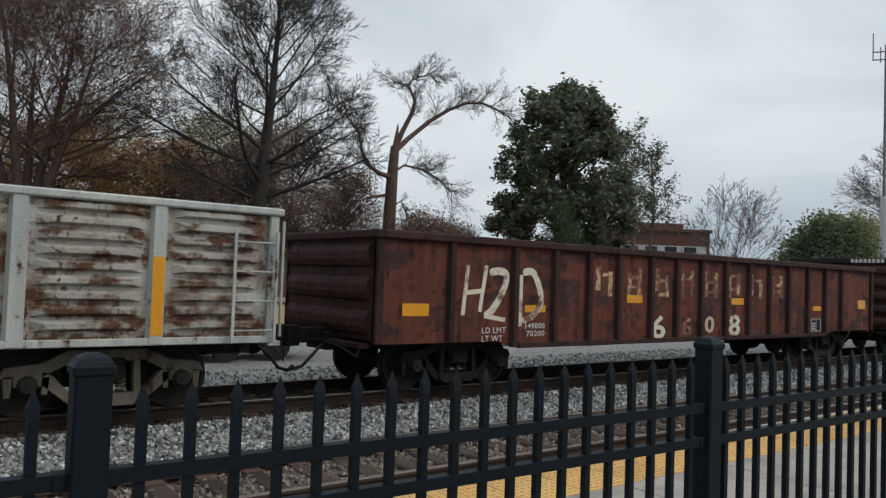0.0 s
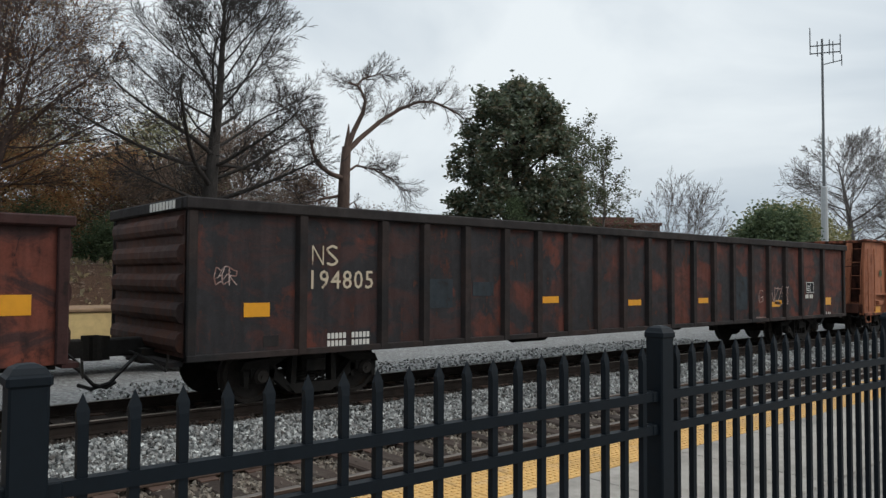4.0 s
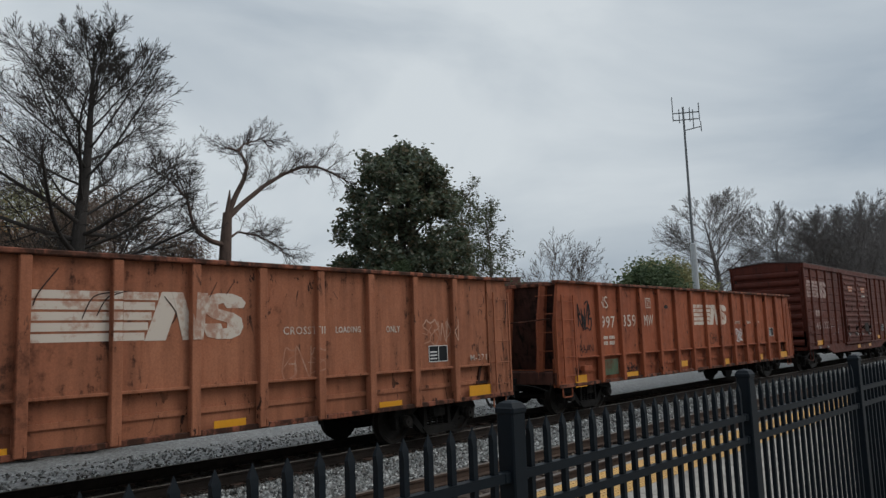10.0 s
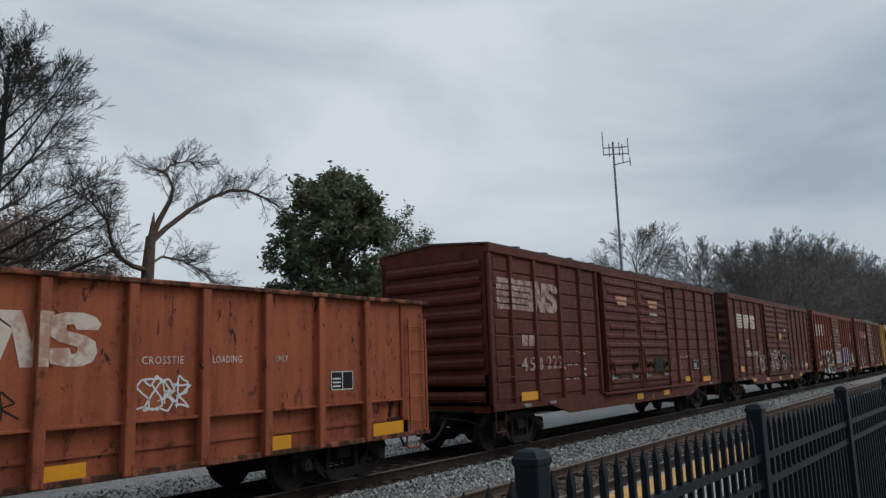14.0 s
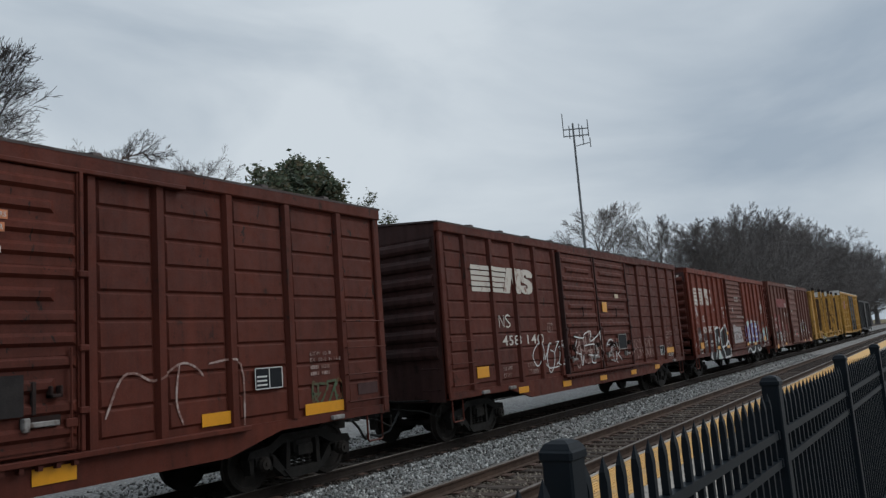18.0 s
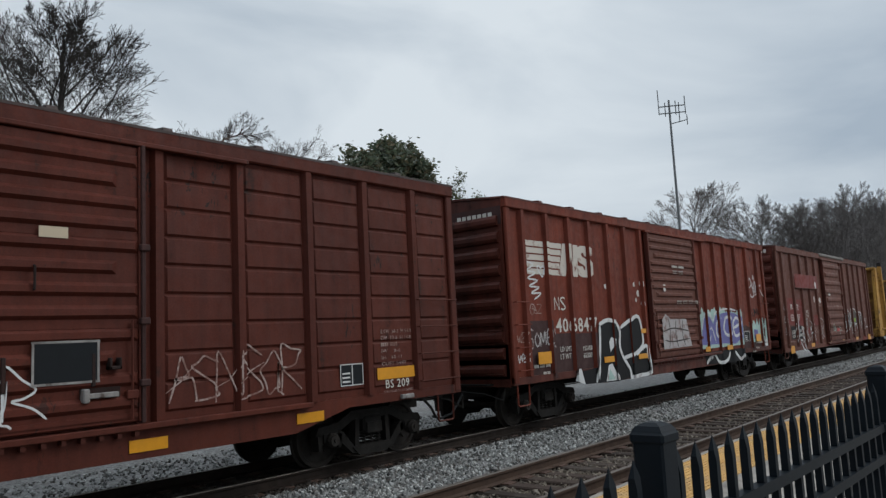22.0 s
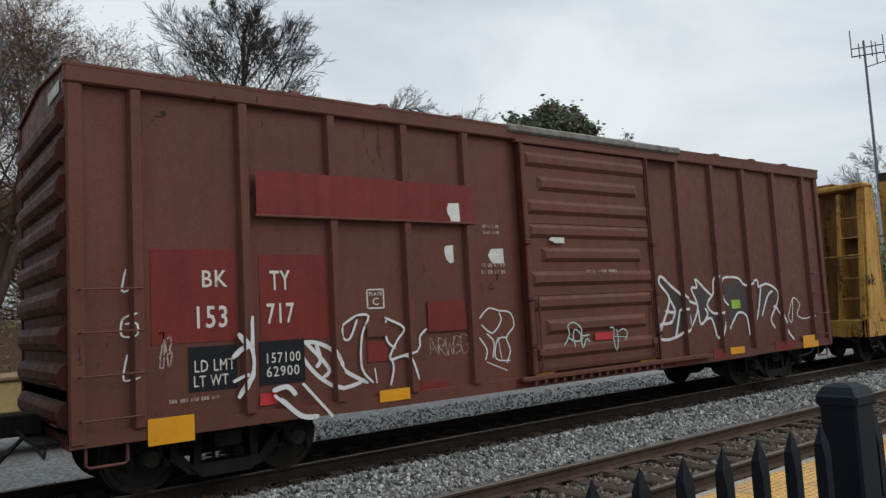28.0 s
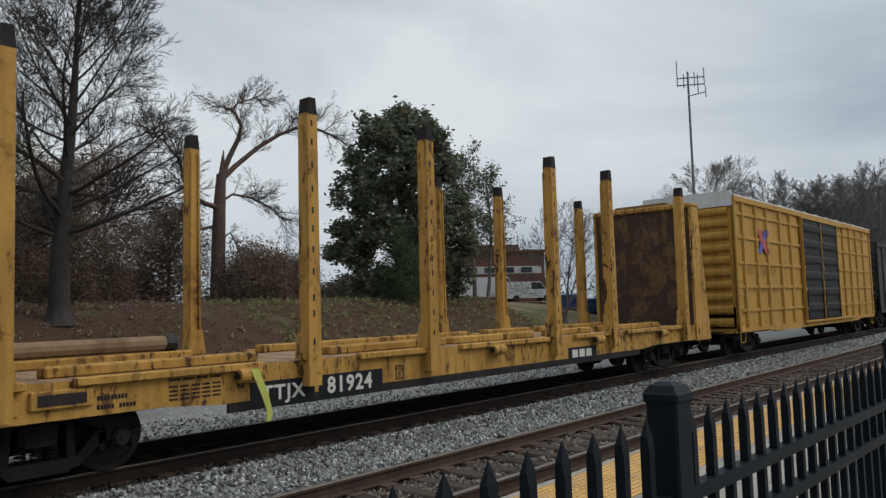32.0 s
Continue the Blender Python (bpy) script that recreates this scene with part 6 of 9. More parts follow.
# car 9: bulkhead flat car with stakes
def flat_car():
    u, L = 152.43, 20.1
    car = new_car("bulkhead_flatcar", "weathered yellow bulkhead flat car with tall steel stakes", u)
    deck = 1.14
    for sy in (-1, 1):
        s = Shape().prism([(0.0, 0.74), (3.5, 0.74), (4.3, 0.68), (L - 4.3, 0.68), (L - 3.5, 0.74), (L, 0.74), (L, deck), (0, deck)], "y", *sorted((sy * HW, sy * (HW - 0.06))))
        part("side_sill", s, YELLOW, car)
        part("black_band", Shape().box(4.4, L - 4.4, *sorted((sy * (HW + 0.004), sy * (HW - 0.04))), 0.56, 0.685), SOOT, car)
    part("deck_frame", Shape().box(0.06, L - 0.06, -HW + 0.06, HW - 0.06, 0.86, deck - 0.05), YELLOW, car)
    x = 1.1
    while x < L - 1.1:
        part("deck_plank", Shape().cbox(x + 0.006, x + 0.294, -HW + 0.02, HW - 0.02, deck - 0.05, deck, 0.008), DECKWOOD, car)
        x += 0.3
    rub = [(0.75, 2.0), (2.5, 4.9), (6.6, 8.2), (8.95, 11.7), (12.7, 14.2), (15.0, 18.1)]
    for a, b in rub:
        for sy in (-1, 1):
            part("rub_rail", Shape().cbox(a, b, *sorted((sy * (HW - 0.05), sy * (HW + 0.09))), deck - 0.06, deck + 0.03, 0.012), YELLOW, car)
    for a, b in ((2.4, 5.2), (6.5, 9.2), (9.4, 12.0), (12.6, 14.3), (14.8, 17.9)):
        for sy in (-1, 1):
            part("deck_riser", Shape().cbox(a, b, *sorted((sy * 0.72, sy * 0.98)), deck, deck + 0.13, 0.02), YELLOW, car)
    stakes = [1.74, 5.67, 8.15, 11.91, 14.27, 18.21]
    for sx in stakes:
        for sy in (-1, 1):
            yo, yi = sy * (HW + 0.17), sy * (HW - 0.03)
            st = part("stake", Shape().prism([(sx - 0.11, deck - 0.35), (sx + 0.11, deck - 0.35), (sx + 0.085, 4.60), (sx - 0.085, 4.60)], "y", *sorted((yo, yi))), YELLOW, car, "tall rust-streaked yellow stake")
            part("stake_cap", Shape().prism([(sx - 0.086, 4.58), (sx + 0.086, 4.58), (sx + 0.06, 4.82), (sx - 0.06, 4.82)], "y", *sorted((yo + sy * 0.003, yi - sy * 0.003))), SOOT, st, "black painted tip")
            fl = Shape()
            for dx in (-0.1, 0.06):
                fl.prism([(sx + dx, deck + 0.05), (sx + dx + 0.04, deck + 0.05), (sx + dx * 0.75 + 0.03, 4.5), (sx + dx * 0.75, 4.5)], "y", *sorted((yi, yi - sy * 0.025)))
            part("stake_flange", fl, YELLOW, st)
            rnd = random.Random(int(sx * 10) + sy)
            for i in range(0 if sx < 2 else 11):
                z = deck + 0.25 + i * 0.3 + rnd.uniform(-0.05, 0.05)
                holes = Shape().box(sx - 0.03, sx + 0.0, yo - 0.003 if sy < 0 else yo, yo if sy < 0 else yo + 0.003, z, z + 0.09)
                part("chain_slot", holes, SOOT, st)
            part("stake_foot", Shape().prism([(sx - 0.16, deck + 0.02), (sx + 0.16, deck + 0.02), (sx + 0.10, deck + 0.42), (sx - 0.10, deck + 0.42)], "y", *sorted((yi - sy * 0.06, yo - sy * 0.05))), YELLOW, st)
    for x0, k in ((0.0, -1), (L, 1)):
        b = part("bulkhead", Shape().prism([(x0 - k * 0.62, 1.0), (x0 - k * 1.0, 1.0), (x0 - k * 1.0, 4.42), (x0 - k * 0.92, 4.42)][::k], "y", -HW + 0.05, HW - 0.05), BULK_DARK if k > 0 else BULK_TAN, car, "tall braced end bulkhead")
        for sy in (-1, 1):
            part("bulkhead_side", Shape().prism([(x0 - k * 0.08, 0.72), (x0 - k * 1.06, 0.72), (x0 - k * 1.06, 4.44), (x0 - k * 0.62, 4.44)][::k], "y", *sorted((sy * (HW - 0.02), sy * (HW + 0.05)))), YELLOW, b)
            part("bulkhead_corner", Shape().prism([(x0 - k * 0.02, 0.9), (x0 - k * 0.14, 0.9), (x0 - k * 0.66, 4.40), (x0 - k * 0.56, 4.40)][::k], "y", *sorted((sy * (HW - 0.12), sy * HW))), YELLOW, b)
        for y, hw in ((-0.88, 0.05), (-0.36, 0.02), (0.36, 0.02), (0.88, 0.05)):
            part("bulkhead_rib", Shape().prism([(x0 - k * 0.04, 0.9), (x0 - k * 0.92, 0.9), (x0 - k * 0.97, 4.30), (x0 - k * 0.58, 4.30)][::k], "y", y - hw, y + hw), YELLOW if hw > 0.03 else BULK_TAN, b)
        part("grab_rail", Shape().tube([(x0 - k * 0.3, -HW + 0.02, 2.72), (x0 - k * 0.28, -0.3, 2.70), (x0 - k * 0.3, HW - 0.02, 2.72)], 0.018, 5), YELLOW, b)
        part("shelf_bracket", Shape().cbox(*sorted((x0 - k * 0.5, x0 - k * 0.9)), -1.36, -0.95, 3.15, 3.19, 0.005), BULK_TAN, b)
        part("bulkhead_cap", Shape().cbox(*sorted((x0 - k * 0.5, x0 - k * 1.08)), -HW - 0.05, HW + 0.05, 4.38, 4.52, 0.03), YELLOW, b)
        part("bulkhead_top", Shape().prism([(-0.95, 4.51), (0.95, 4.51), (0.75, 4.60), (-0.75, 4.60)], "x", *sorted((x0 - k * 0.6, x0 - k * 1.0))), BULK_TAN, b)
        for i in range(6):
            z = 1.15 + 0.5 * i
            f = (z - 0.9) / 3.5
            x = x0 - k * (0.04 + 0.54 * f)
            for y0, y1 in ((-1.38, -0.95), (0.95, 1.38)):
                part("rung", Shape().tube([(x, y0, z), (x + k * 0.05, y0, z), (x + k * 0.05, y1, z), (x, y1, z)], 0.013, 5), YELLOW, b)
        part("end_sill", Shape().cbox(*sorted((x0, x0 - k * 0.2)), -HW, HW, 0.72, deck, 0.02), YELLOW, car)
        stirrup(car, x0 - k * 0.42, BLACK_STEEL, 0.74)
    for x in (4.65, 9.95, 13.6, 16.8):
        w = part("strap_winch", Shape().lathe([(-0.16, 0.085), (-0.12, 0.09), (0.12, 0.09), (0.16, 0.085)], (x, -HW - 0.10, deck - 0.12), "x", 12), YELLOW, car)
        part("winch_hub", Shape().lathe([(-0.17, 0.05), (-0.19, 0.05)], (x, -HW - 0.10, deck - 0.12), "x", 10), SOOT, w)
    part("rolled_pad", Shape().tube([(2.3, 0.94, deck + 0.25), (4.85, 0.94, deck + 0.25)], 0.115, 10), DECKWOOD, car, "tan rolled covering lying along the deck")
    part("rolled_pad_strap", Shape().lathe([(-0.09, 0.05), (-0.08, 0.13), (0.08, 0.14), (0.1, 0.06)], (4.93, 0.94, deck + 0.25), "x", 10), HOSE, car, "black strap bundle")
    part("loose_strap", Shape().prism([(4.6, 1.1), (4.72, 1.1), (4.86, 0.78), (4.93, 0.5), (4.9, 0.42), (4.82, 0.42), (4.84, 0.55), (4.75, 0.78)], "y", -HW - 0.20, -HW - 0.194), plain("yellow_green_webbing", (0.55, 0.58, 0.12), 0.7), car, "pale yellow webbing strap hanging down")
    for a, b in ((4.72, 5.78), (5.86, 7.1)):
        panel(car, "number_panel", a, b, 0.57, 0.91, PLATE_BLACK, -HW - 0.001)
    letters(car, "TTJX", 4.89, 0.66, 0.27, WHITE_STENCIL, -HW - 0.006, 1.12, 0.006)
    letters(car, "81924", 6.0, 0.65, 0.32, WHITE_STENCIL, -HW - 0.006, 1.0, 0.008)
    panel(car, "emblem", 12.48, 13.62, 0.63, 0.90, PLATE_BLACK, -HW - 0.001)
    bars(car, 12.62, 0.69, [0.22, 0.22, 0.22], 0.16, WHITE_STENCIL, -HW - 0.006)
    running_gear(car, L, 2.3, "black", 0.9)
    return car

c9 = flat_car()


# ---- lettering, reflectors and graffiti on the cars ----
PATCH_BLUE = weathered("faded_blue_grey_patch", (0.045, 0.062, 0.075), (0.03, 0.036, 0.042), (0.05, 0.03, 0.025), 0.5, 0.4, 0.75, 30, 1.5)
PATCH_GREEN = weathered("faded_green_patch", (0.10, 0.17, 0.10), (0.14, 0.13, 0.08), (0.2, 0.08, 0.04), 0.6, 0.4, 0.8, 31, 2.0)
PATCH_PURPLE = weathered("purple_brown_patch", (0.088, 0.044, 0.042), (0.075, 0.038, 0.037), (0.06, 0.035, 0.03), 0.2, 0.3, 0.65, 32)
DARK_RED = weathered("dark_red_repaint", (0.25, 0.034, 0.028), (0.21, 0.032, 0.027), (0.10, 0.035, 0.03), 0.15, 0.25, 0.55, 33)
BRIGHT_RED = plain("bright_red_mark", (0.55, 0.03, 0.035), 0.5)
GREEN_TAG = plain("green_paper_tag", (0.30, 0.50, 0.06), 0.7)
NOTICE_ORANGE = worn_paint("orange_notice", (0.62, 0.22, 0.10), 0.38, 10, (0.2, 0.08, 0.05))
WORN_WHITE = worn_paint("worn_white_emblem", (0.60, 0.56, 0.50), 0.37, 5, (0.22, 0.10, 0.08))
CHALK_ORANGE = worn_paint("chalky_spray_on_orange", (0.46, 0.27, 0.19), 0.46, 6, (0.36, 0.15, 0.085))


DAUB_CREAM = worn_paint("daubed_cream_paint", (0.70, 0.64, 0.51), 0.42, 6, (0.17, 0.07, 0.05))
SCRATCH = plain("dark_rust_scratch", (0.045, 0.022, 0.016), 0.85, 0.2, 12)
FLAKED_CREAM = worn_paint("flaked_cream_paint", (0.58, 0.40, 0.22), 0.50, 8, (0.15, 0.05, 0.034))


PIECE_DARK = plain("charcoal_spray_shade", (0.045, 0.032, 0.03), 0.6, 0.2, 6)


def reflectors(car, boxes):
    low = car.name.endswith("boxcar") or "boxcar" in car.name
    for x0, x1, z0, z1 in boxes:
        y = HW + 0.074 if car is c7 else HW + (0.052 if low and z0 < 1.0 else 0.034 if low else 0.036 if "orange" in car.name and not 0.85 < x0 < 15.6 else 0.026 if "orange" in car.name else 0.0)
        panel(car, "reflector", x0, x1, z0, z1, YELLOW_REFLECT, -y, "yellow reflective marker")


def fit_letters(car, body, x0, x1, z0, z1, mat, y=0.003, bold=0.0):
    me = text_mesh(body, 1.0, mat, 1.0, bold)
    xs, zs = [v.co.x for v in me.vertices], [v.co.z for v in me.vertices]
    sx, sz = (x1 - x0) / (max(xs) - min(xs)), (z1 - z0) / (max(zs) - min(zs))
    me.transform(Matrix(((sx, 0, 0, -min(xs) * sx), (0, 1, 0, 0), (0, 0, sz, -min(zs) * sz), (0, 0, 0, 1))))
    extra = 0.03 if "boxcar" in car.name and car is not c7 and car is not c8 else 0.0
    me.transform(Matrix.Translation((x0, -HW - max(y, extra) - 0.004, z0)))
    over_posts(part("lettering", me, mat, car), car)


def word_bars(car, x0, x1, z0, z1, n, mat, y=0.003):
    """Unreadable small print, each word a row of short bars."""
    w = (x1 - x0) / (n + 0.25 * (n - 1))
    extra = 0.03 if "boxcar" in car.name and car is not c7 and car is not c8 else 0.0
    y = -HW - max(y, extra)
    rows = max(1, round((z1 - z0) / 0.085)) if n >= 3 and z1 - z0 > 0.15 else 1
    hh = (z1 - z0) / rows
    for r in range(rows):
        zb0, zb1 = (z0 + r * hh, z0 + r * hh + hh * 0.55) if rows > 1 else (z0, z1)
        n_ch = max(1, round(w / (0.8 * (zb1 - zb0)))) if zb1 - zb0 < 0.15 else 1
        for i in range(n):
            a = x0 + i * w * 1.25
            s = Shape()
            for k in range(n_ch):
                s.box(a + w * k / n_ch, a + w * (k + (0.7 if n_ch > 1 else 1.0)) / n_ch, y - 0.005, y - 0.001, zb0, zb1)
            part("small_print", s, mat, car)


def worn_block(car, x0, x1, z0, z1, seed):
    """One flaked mark of a worn-off road name: a chipped block with a gap in it."""
    rnd = random.Random(seed)
    w = (x1 - x0) * 0.3
    a, b = (z0 + rnd.uniform(0, 0.12), z1), (z0, z1 - rnd.uniform(0, 0.12))
    if seed % 2:
        a, b = b, a
    bands = [(x0, x0 + w, a[0], a[1]), (x1 - w, x1, b[0], b[1])]
    for k in (0, 1) if seed % 3 else (1,):
        z = z0 + (z1 - z0) * (0.02, 0.48)[k] + rnd.uniform(0, 0.2)
        bands.append((x0 + w * 0.8, x1 - w * 0.8, z, z + 0.09))
    s = Shape()
    for p, q, c, d in bands:
        n = [rnd.uniform(0, 0.022) for _ in range(8)]
        s.prism([(p + n[0], c + n[1]), (q - n[2], c + n[3]), (q - n[4], d - n[5]), (p + n[6], d - n[7])], "y", -HW - 0.005, -HW - 0.001)
    part("worn_mark", s, FLAKED_CREAM, car, "flaked cream painted mark")


def torn_label(car, x0, x1, z0, z1, y, seed):
    """A paper label with one corner torn away."""
    rnd = random.Random(seed)
    w, h = x1 - x0, z1 - z0
    pts = [(x0 + w * rnd.uniform(0.25, 0.6), z0), (x1, z0 + h * rnd.uniform(0, 0.08)), (x1 - w * rnd.uniform(0, 0.05), z1), (x0 + w * rnd.uniform(0.1, 0.3), z1 - h * rnd.uniform(0, 0.08)),
           (x0, z0 + h * rnd.uniform(0.5, 0.8)), (x0 + w * 0.08, z0 + h * 0.4), (x0 + w * rnd.uniform(0.1, 0.3), z0 + h * rnd.uniform(0.15, 0.3))]
    blob(car, pts, LABEL_WHITE, y, "paper_label", "torn white paper label")


def plate_box(car, x0, x1, z0, z1, mat, letter):
    s = Shape()
    t = 0.02
    y = -HW - (0.03 if car in (c5, c6) else 0.0)
    for a in ((x0, x1, z0, z0 + t), (x0, x1, z1 - t, z1), (x0, x0 + t, z0, z1), (x1 - t, x1, z0, z1)):
        s.box(a[0], a[1], y - 0.005, y - 0.001, a[2], a[3])
    part("plate_mark", s, mat, car)
    fit_letters(car, letter, x0 + (x1 - x0) * 0.33, x1 - (x1 - x0) * 0.33, z0 + (z1 - z0) * 0.18, z0 + (z1 - z0) * 0.55, mat, 0.003)
    fit_letters(car, "PLATE", x0 + (x1 - x0) * 0.14, x1 - (x1 - x0) * 0.14, z0 + (z1 - z0) * 0.66, z0 + (z1 - z0) * 0.84, mat, 0.003)


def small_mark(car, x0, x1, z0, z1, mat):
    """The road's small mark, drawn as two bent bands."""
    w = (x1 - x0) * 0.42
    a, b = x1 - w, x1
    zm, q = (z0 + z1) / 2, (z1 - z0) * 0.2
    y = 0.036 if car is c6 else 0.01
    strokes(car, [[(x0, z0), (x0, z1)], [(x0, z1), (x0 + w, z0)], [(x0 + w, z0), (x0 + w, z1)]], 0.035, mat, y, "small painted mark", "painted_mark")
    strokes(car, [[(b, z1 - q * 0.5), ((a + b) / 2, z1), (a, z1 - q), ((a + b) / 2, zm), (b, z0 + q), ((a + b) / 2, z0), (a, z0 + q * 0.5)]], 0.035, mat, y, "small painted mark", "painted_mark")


def notice(car, x0, x1, z0, z1):
    h = (z1 - z0) * 0.42
    for k, (a, b) in enumerate(((0.0, 1.0), (0.12, 0.96))):
        z = z1 - h if k == 0 else z0
        panel(car, "notice", x0 + (x1 - x0) * a, x0 + (x1 - x0) * b, z, z + h, NOTICE_ORANGE, -HW - 0.147, "small orange stencilled notice")
        w, m = x1 - x0, h * 0.22
        fit_letters(car, ("CLOSE & LOCK DOORS", "BEFORE MOVING CAR")[k], x0 + w * a + 0.02, x0 + w * b - 0.02, z + m, z + h - m, WHITE_STENCIL, 0.1535)


def blob(car, pts, mat, y, name="graffiti", label="sprayed graffiti letter"):
    s = Shape()
    s.prism(pts, "y", -HW - y - 0.002, -HW - y)
    over_posts(part(name, s, mat, car, label), car)


def strokes(car, lines, w, mat, y=0.006, label="sprayed outline letters", name="graffiti"):
    for i, l in enumerate(lines):
        s = Shape()
        stroke(s, rounded(l) if len(l) > 2 else l, w, -HW - y - 0.0004 * i)
        over_posts(part(name, s, mat, car, label), car)


# daubed letters on the red gondola
strokes(c1, [[(1.74, 2.03), (1.66, 1.23)], [(2.13, 2.04), (2.01, 1.29)], [(1.71, 1.59), (2.09, 1.63)], [(2.20, 1.92), (2.39, 1.96), (2.57, 1.90), (2.51, 1.65), (2.28, 1.32), (2.11, 1.22)], [(2.11, 1.22), (2.57, 1.15)],
             [(2.91, 1.91), (2.91, 1.04)], [(2.94, 1.95), (3.18, 1.96), (3.35, 1.67), (3.38, 1.44), (3.21, 1.23), (2.95, 1.13)]], 0.125, DAUB_CREAM, 0.004, "daubed off-white letters")
for body, x0, x1, z0 in (("LD LMT", 2.07, 2.59, 0.935), ("LT WT", 2.07, 2.52, 0.80), ("149800", 3.03, 3.49, 1.0), ("70200", 3.06, 3.49, 0.87)):
    fit_letters(c1, body, x0, x1, z0, z0 + 0.095, WHITE_STENCIL)

# black and violet pieces on the red boxcar
LETTER_R = [(3.4, 1.97), (3.76, 2.06), (4.2, 2.0), (4.44, 1.82), (4.47, 1.2), (4.8, 0.7), (4.2, 0.65), (3.4, 0.68), (2.6, 0.7), (2.5, 0.98), (3.24, 1.03)]
LETTER_Z = [(4.44, 1.85), (4.95, 2.05), (5.45, 2.12), (5.59, 1.7), (5.53, 1.45), (5.2, 1.24), (5.76, 1.38), (5.9, 0.76), (5.3, 0.7), (4.75, 0.68), (4.45, 1.2)]
for k, pts in enumerate((LETTER_R, LETTER_Z)):
    blob(c7, pts, GRAFFITI_BLACK, 0.054 + 0.003 * k)
for pts in ([(3.84, 1.57), (3.96, 1.68), (4.13, 1.62), (4.08, 1.46), (3.87, 1.34)], [(3.74, 1.05), (3.91, 1.07), (4.23, 0.68), (3.58, 0.69)], [(2.34, 1.05), (2.5, 1.04), (2.63, 0.7), (2.24, 0.8)]):
    blob(c7, pts, GRAFFITI_WHITE, 0.062)
blob(c7, [(3.78, 0.95), (3.66, 0.72), (4.0, 0.71)], GRAFFITI_MINT, 0.068)
strokes(c7, [[(3.41, 1.97), (3.76, 2.06), (4.14, 2.03), (4.39, 1.82), (4.34, 1.48), (4.47, 1.2), (4.78, 0.9), (4.82, 0.69)], [(3.44, 1.94), (3.4, 1.52), (3.32, 1.15), (3.13, 0.7)]], 0.09, GRAFFITI_WHITE, 0.066)
strokes(c7, [[(4.44, 1.88), (4.95, 2.05), (5.43, 2.12), (5.59, 1.64), (5.53, 1.42), (5.17, 1.26), (4.47, 1.16)], [(5.17, 1.21), (5.73, 1.41), (5.81, 1.18), (5.9, 0.76), (5.3, 0.71), (4.77, 0.69)]], 0.09, GRAFFITI_WHITE, 0.068)

def violet_piece():
    rnd = random.Random(77)
    def ragged(x0, x1, z0, z1, n, top):
        up = [(x0 + (x1 - x0) * i / n, z1 + rnd.uniform(-top, top)) for i in range(n + 1)]
        return [(x0, z0), (x1, z0)] + up[::-1]
    blob(c7, ragged(9.35, 13.1, 1.15, 2.28, 30, 0.13), GRAFFITI_MINT, 0.010, "graffiti", "mint graffiti ground")
    blob(c7, [(9.6, 1.66), (9.82, 2.04), (10.2, 2.12), (10.5, 1.86), (10.76, 2.12), (11.7, 2.2), (12.4, 2.16), (13.0, 2.0), (13.0, 1.4), (12.3, 1.2), (11.35, 1.25), (9.5, 1.26)], GRAFFITI_VIOLET, 0.014, "graffiti", "violet graffiti letters")
    strokes(c7, [[(10.23, 2.15), (9.96, 1.31)], [(11.19, 2.03), (10.78, 1.86), (10.75, 1.51), (11.14, 1.44)], [(11.54, 2.03), (11.34, 1.67), (11.72, 1.48), (12.06, 1.78), (11.84, 2.03), (11.54, 2.03)],
                 [(12.23, 1.71), (12.75, 1.83), (12.51, 2.02), (12.17, 1.84), (12.28, 1.46), (12.79, 1.51)]], 0.09, GRAFFITI_WHITE, 0.020)
    strokes(c7, [[(9.6, 1.7), (9.8, 2.1), (10.2, 2.2), (10.5, 1.95), (10.75, 2.2), (11.7, 2.3), (12.5, 2.25)], [(9.9, 1.3), (10.3, 1.75), (10.6, 1.3)]], 0.05, GRAFFITI_WHITE, 0.024)
    blob(c7, [(9.55, 1.06), (12.93, 1.05), (13.02, 0.68), (11.52, 0.66), (9.58, 0.71)], GRAFFITI_BLACK, 0.055)
    strokes(c7, [[(9.62, 0.73), (10.23, 0.98), (10.63, 0.72), (11.3, 0.74), (11.6, 0.98)], [(12.03, 0.97), (12.5, 0.72), (12.91, 0.86)]], 0.10, GRAFFITI_WHITE, 0.062)
    blob(c7, ragged(13.1, 15.3, 0.95, 1.62, 8, 0.15), PATCH_PURPLE, 0.009, "painted_patch", "dull repainted patch")
    blob(c7, ragged(13.75, 14.9, 1.2, 1.85, 9, 0.15), GRAFFITI_MINT, 0.014)
    blob(c7, ragged(15.0, 15.5, 0.92, 1.85, 6, 0.2), GRAFFITI_MINT, 0.008)
    blob(c7, ragged(15.1, 15.45, 0.95, 1.3, 5, 0.12), GRAFFITI_WHITE, 0.012)
    blob(c7, [(13.95, 1.3), (14.5, 1.3), (14.52, 1.58), (13.95, 1.62)], GRAFFITI_VIOLET, 0.018)
    blob(c7, [(6.62, 2.04), (6.86, 2.18), (7.14, 2.04), (8.17, 2.03), (8.36, 1.5), (8.43, 1.29), (6.6, 1.27)], GRAFFITI_SILVER, 0.15, "graffiti", "silver sprayed letters")
    strokes(c7, [[(6.62, 1.72), (7.3, 1.80), (8.3, 1.70)], [(7.0, 2.05), (7.05, 1.75), (6.95, 1.3)], [(7.45, 2.0), (7.4, 1.6), (7.5, 1.3)], [(7.9, 2.0), (7.85, 1.6), (8.0, 1.3)], [(6.7, 1.5), (7.2, 1.45), (8.3, 1.5)]], 0.035, PIECE_DARK, 0.156)

violet_piece()

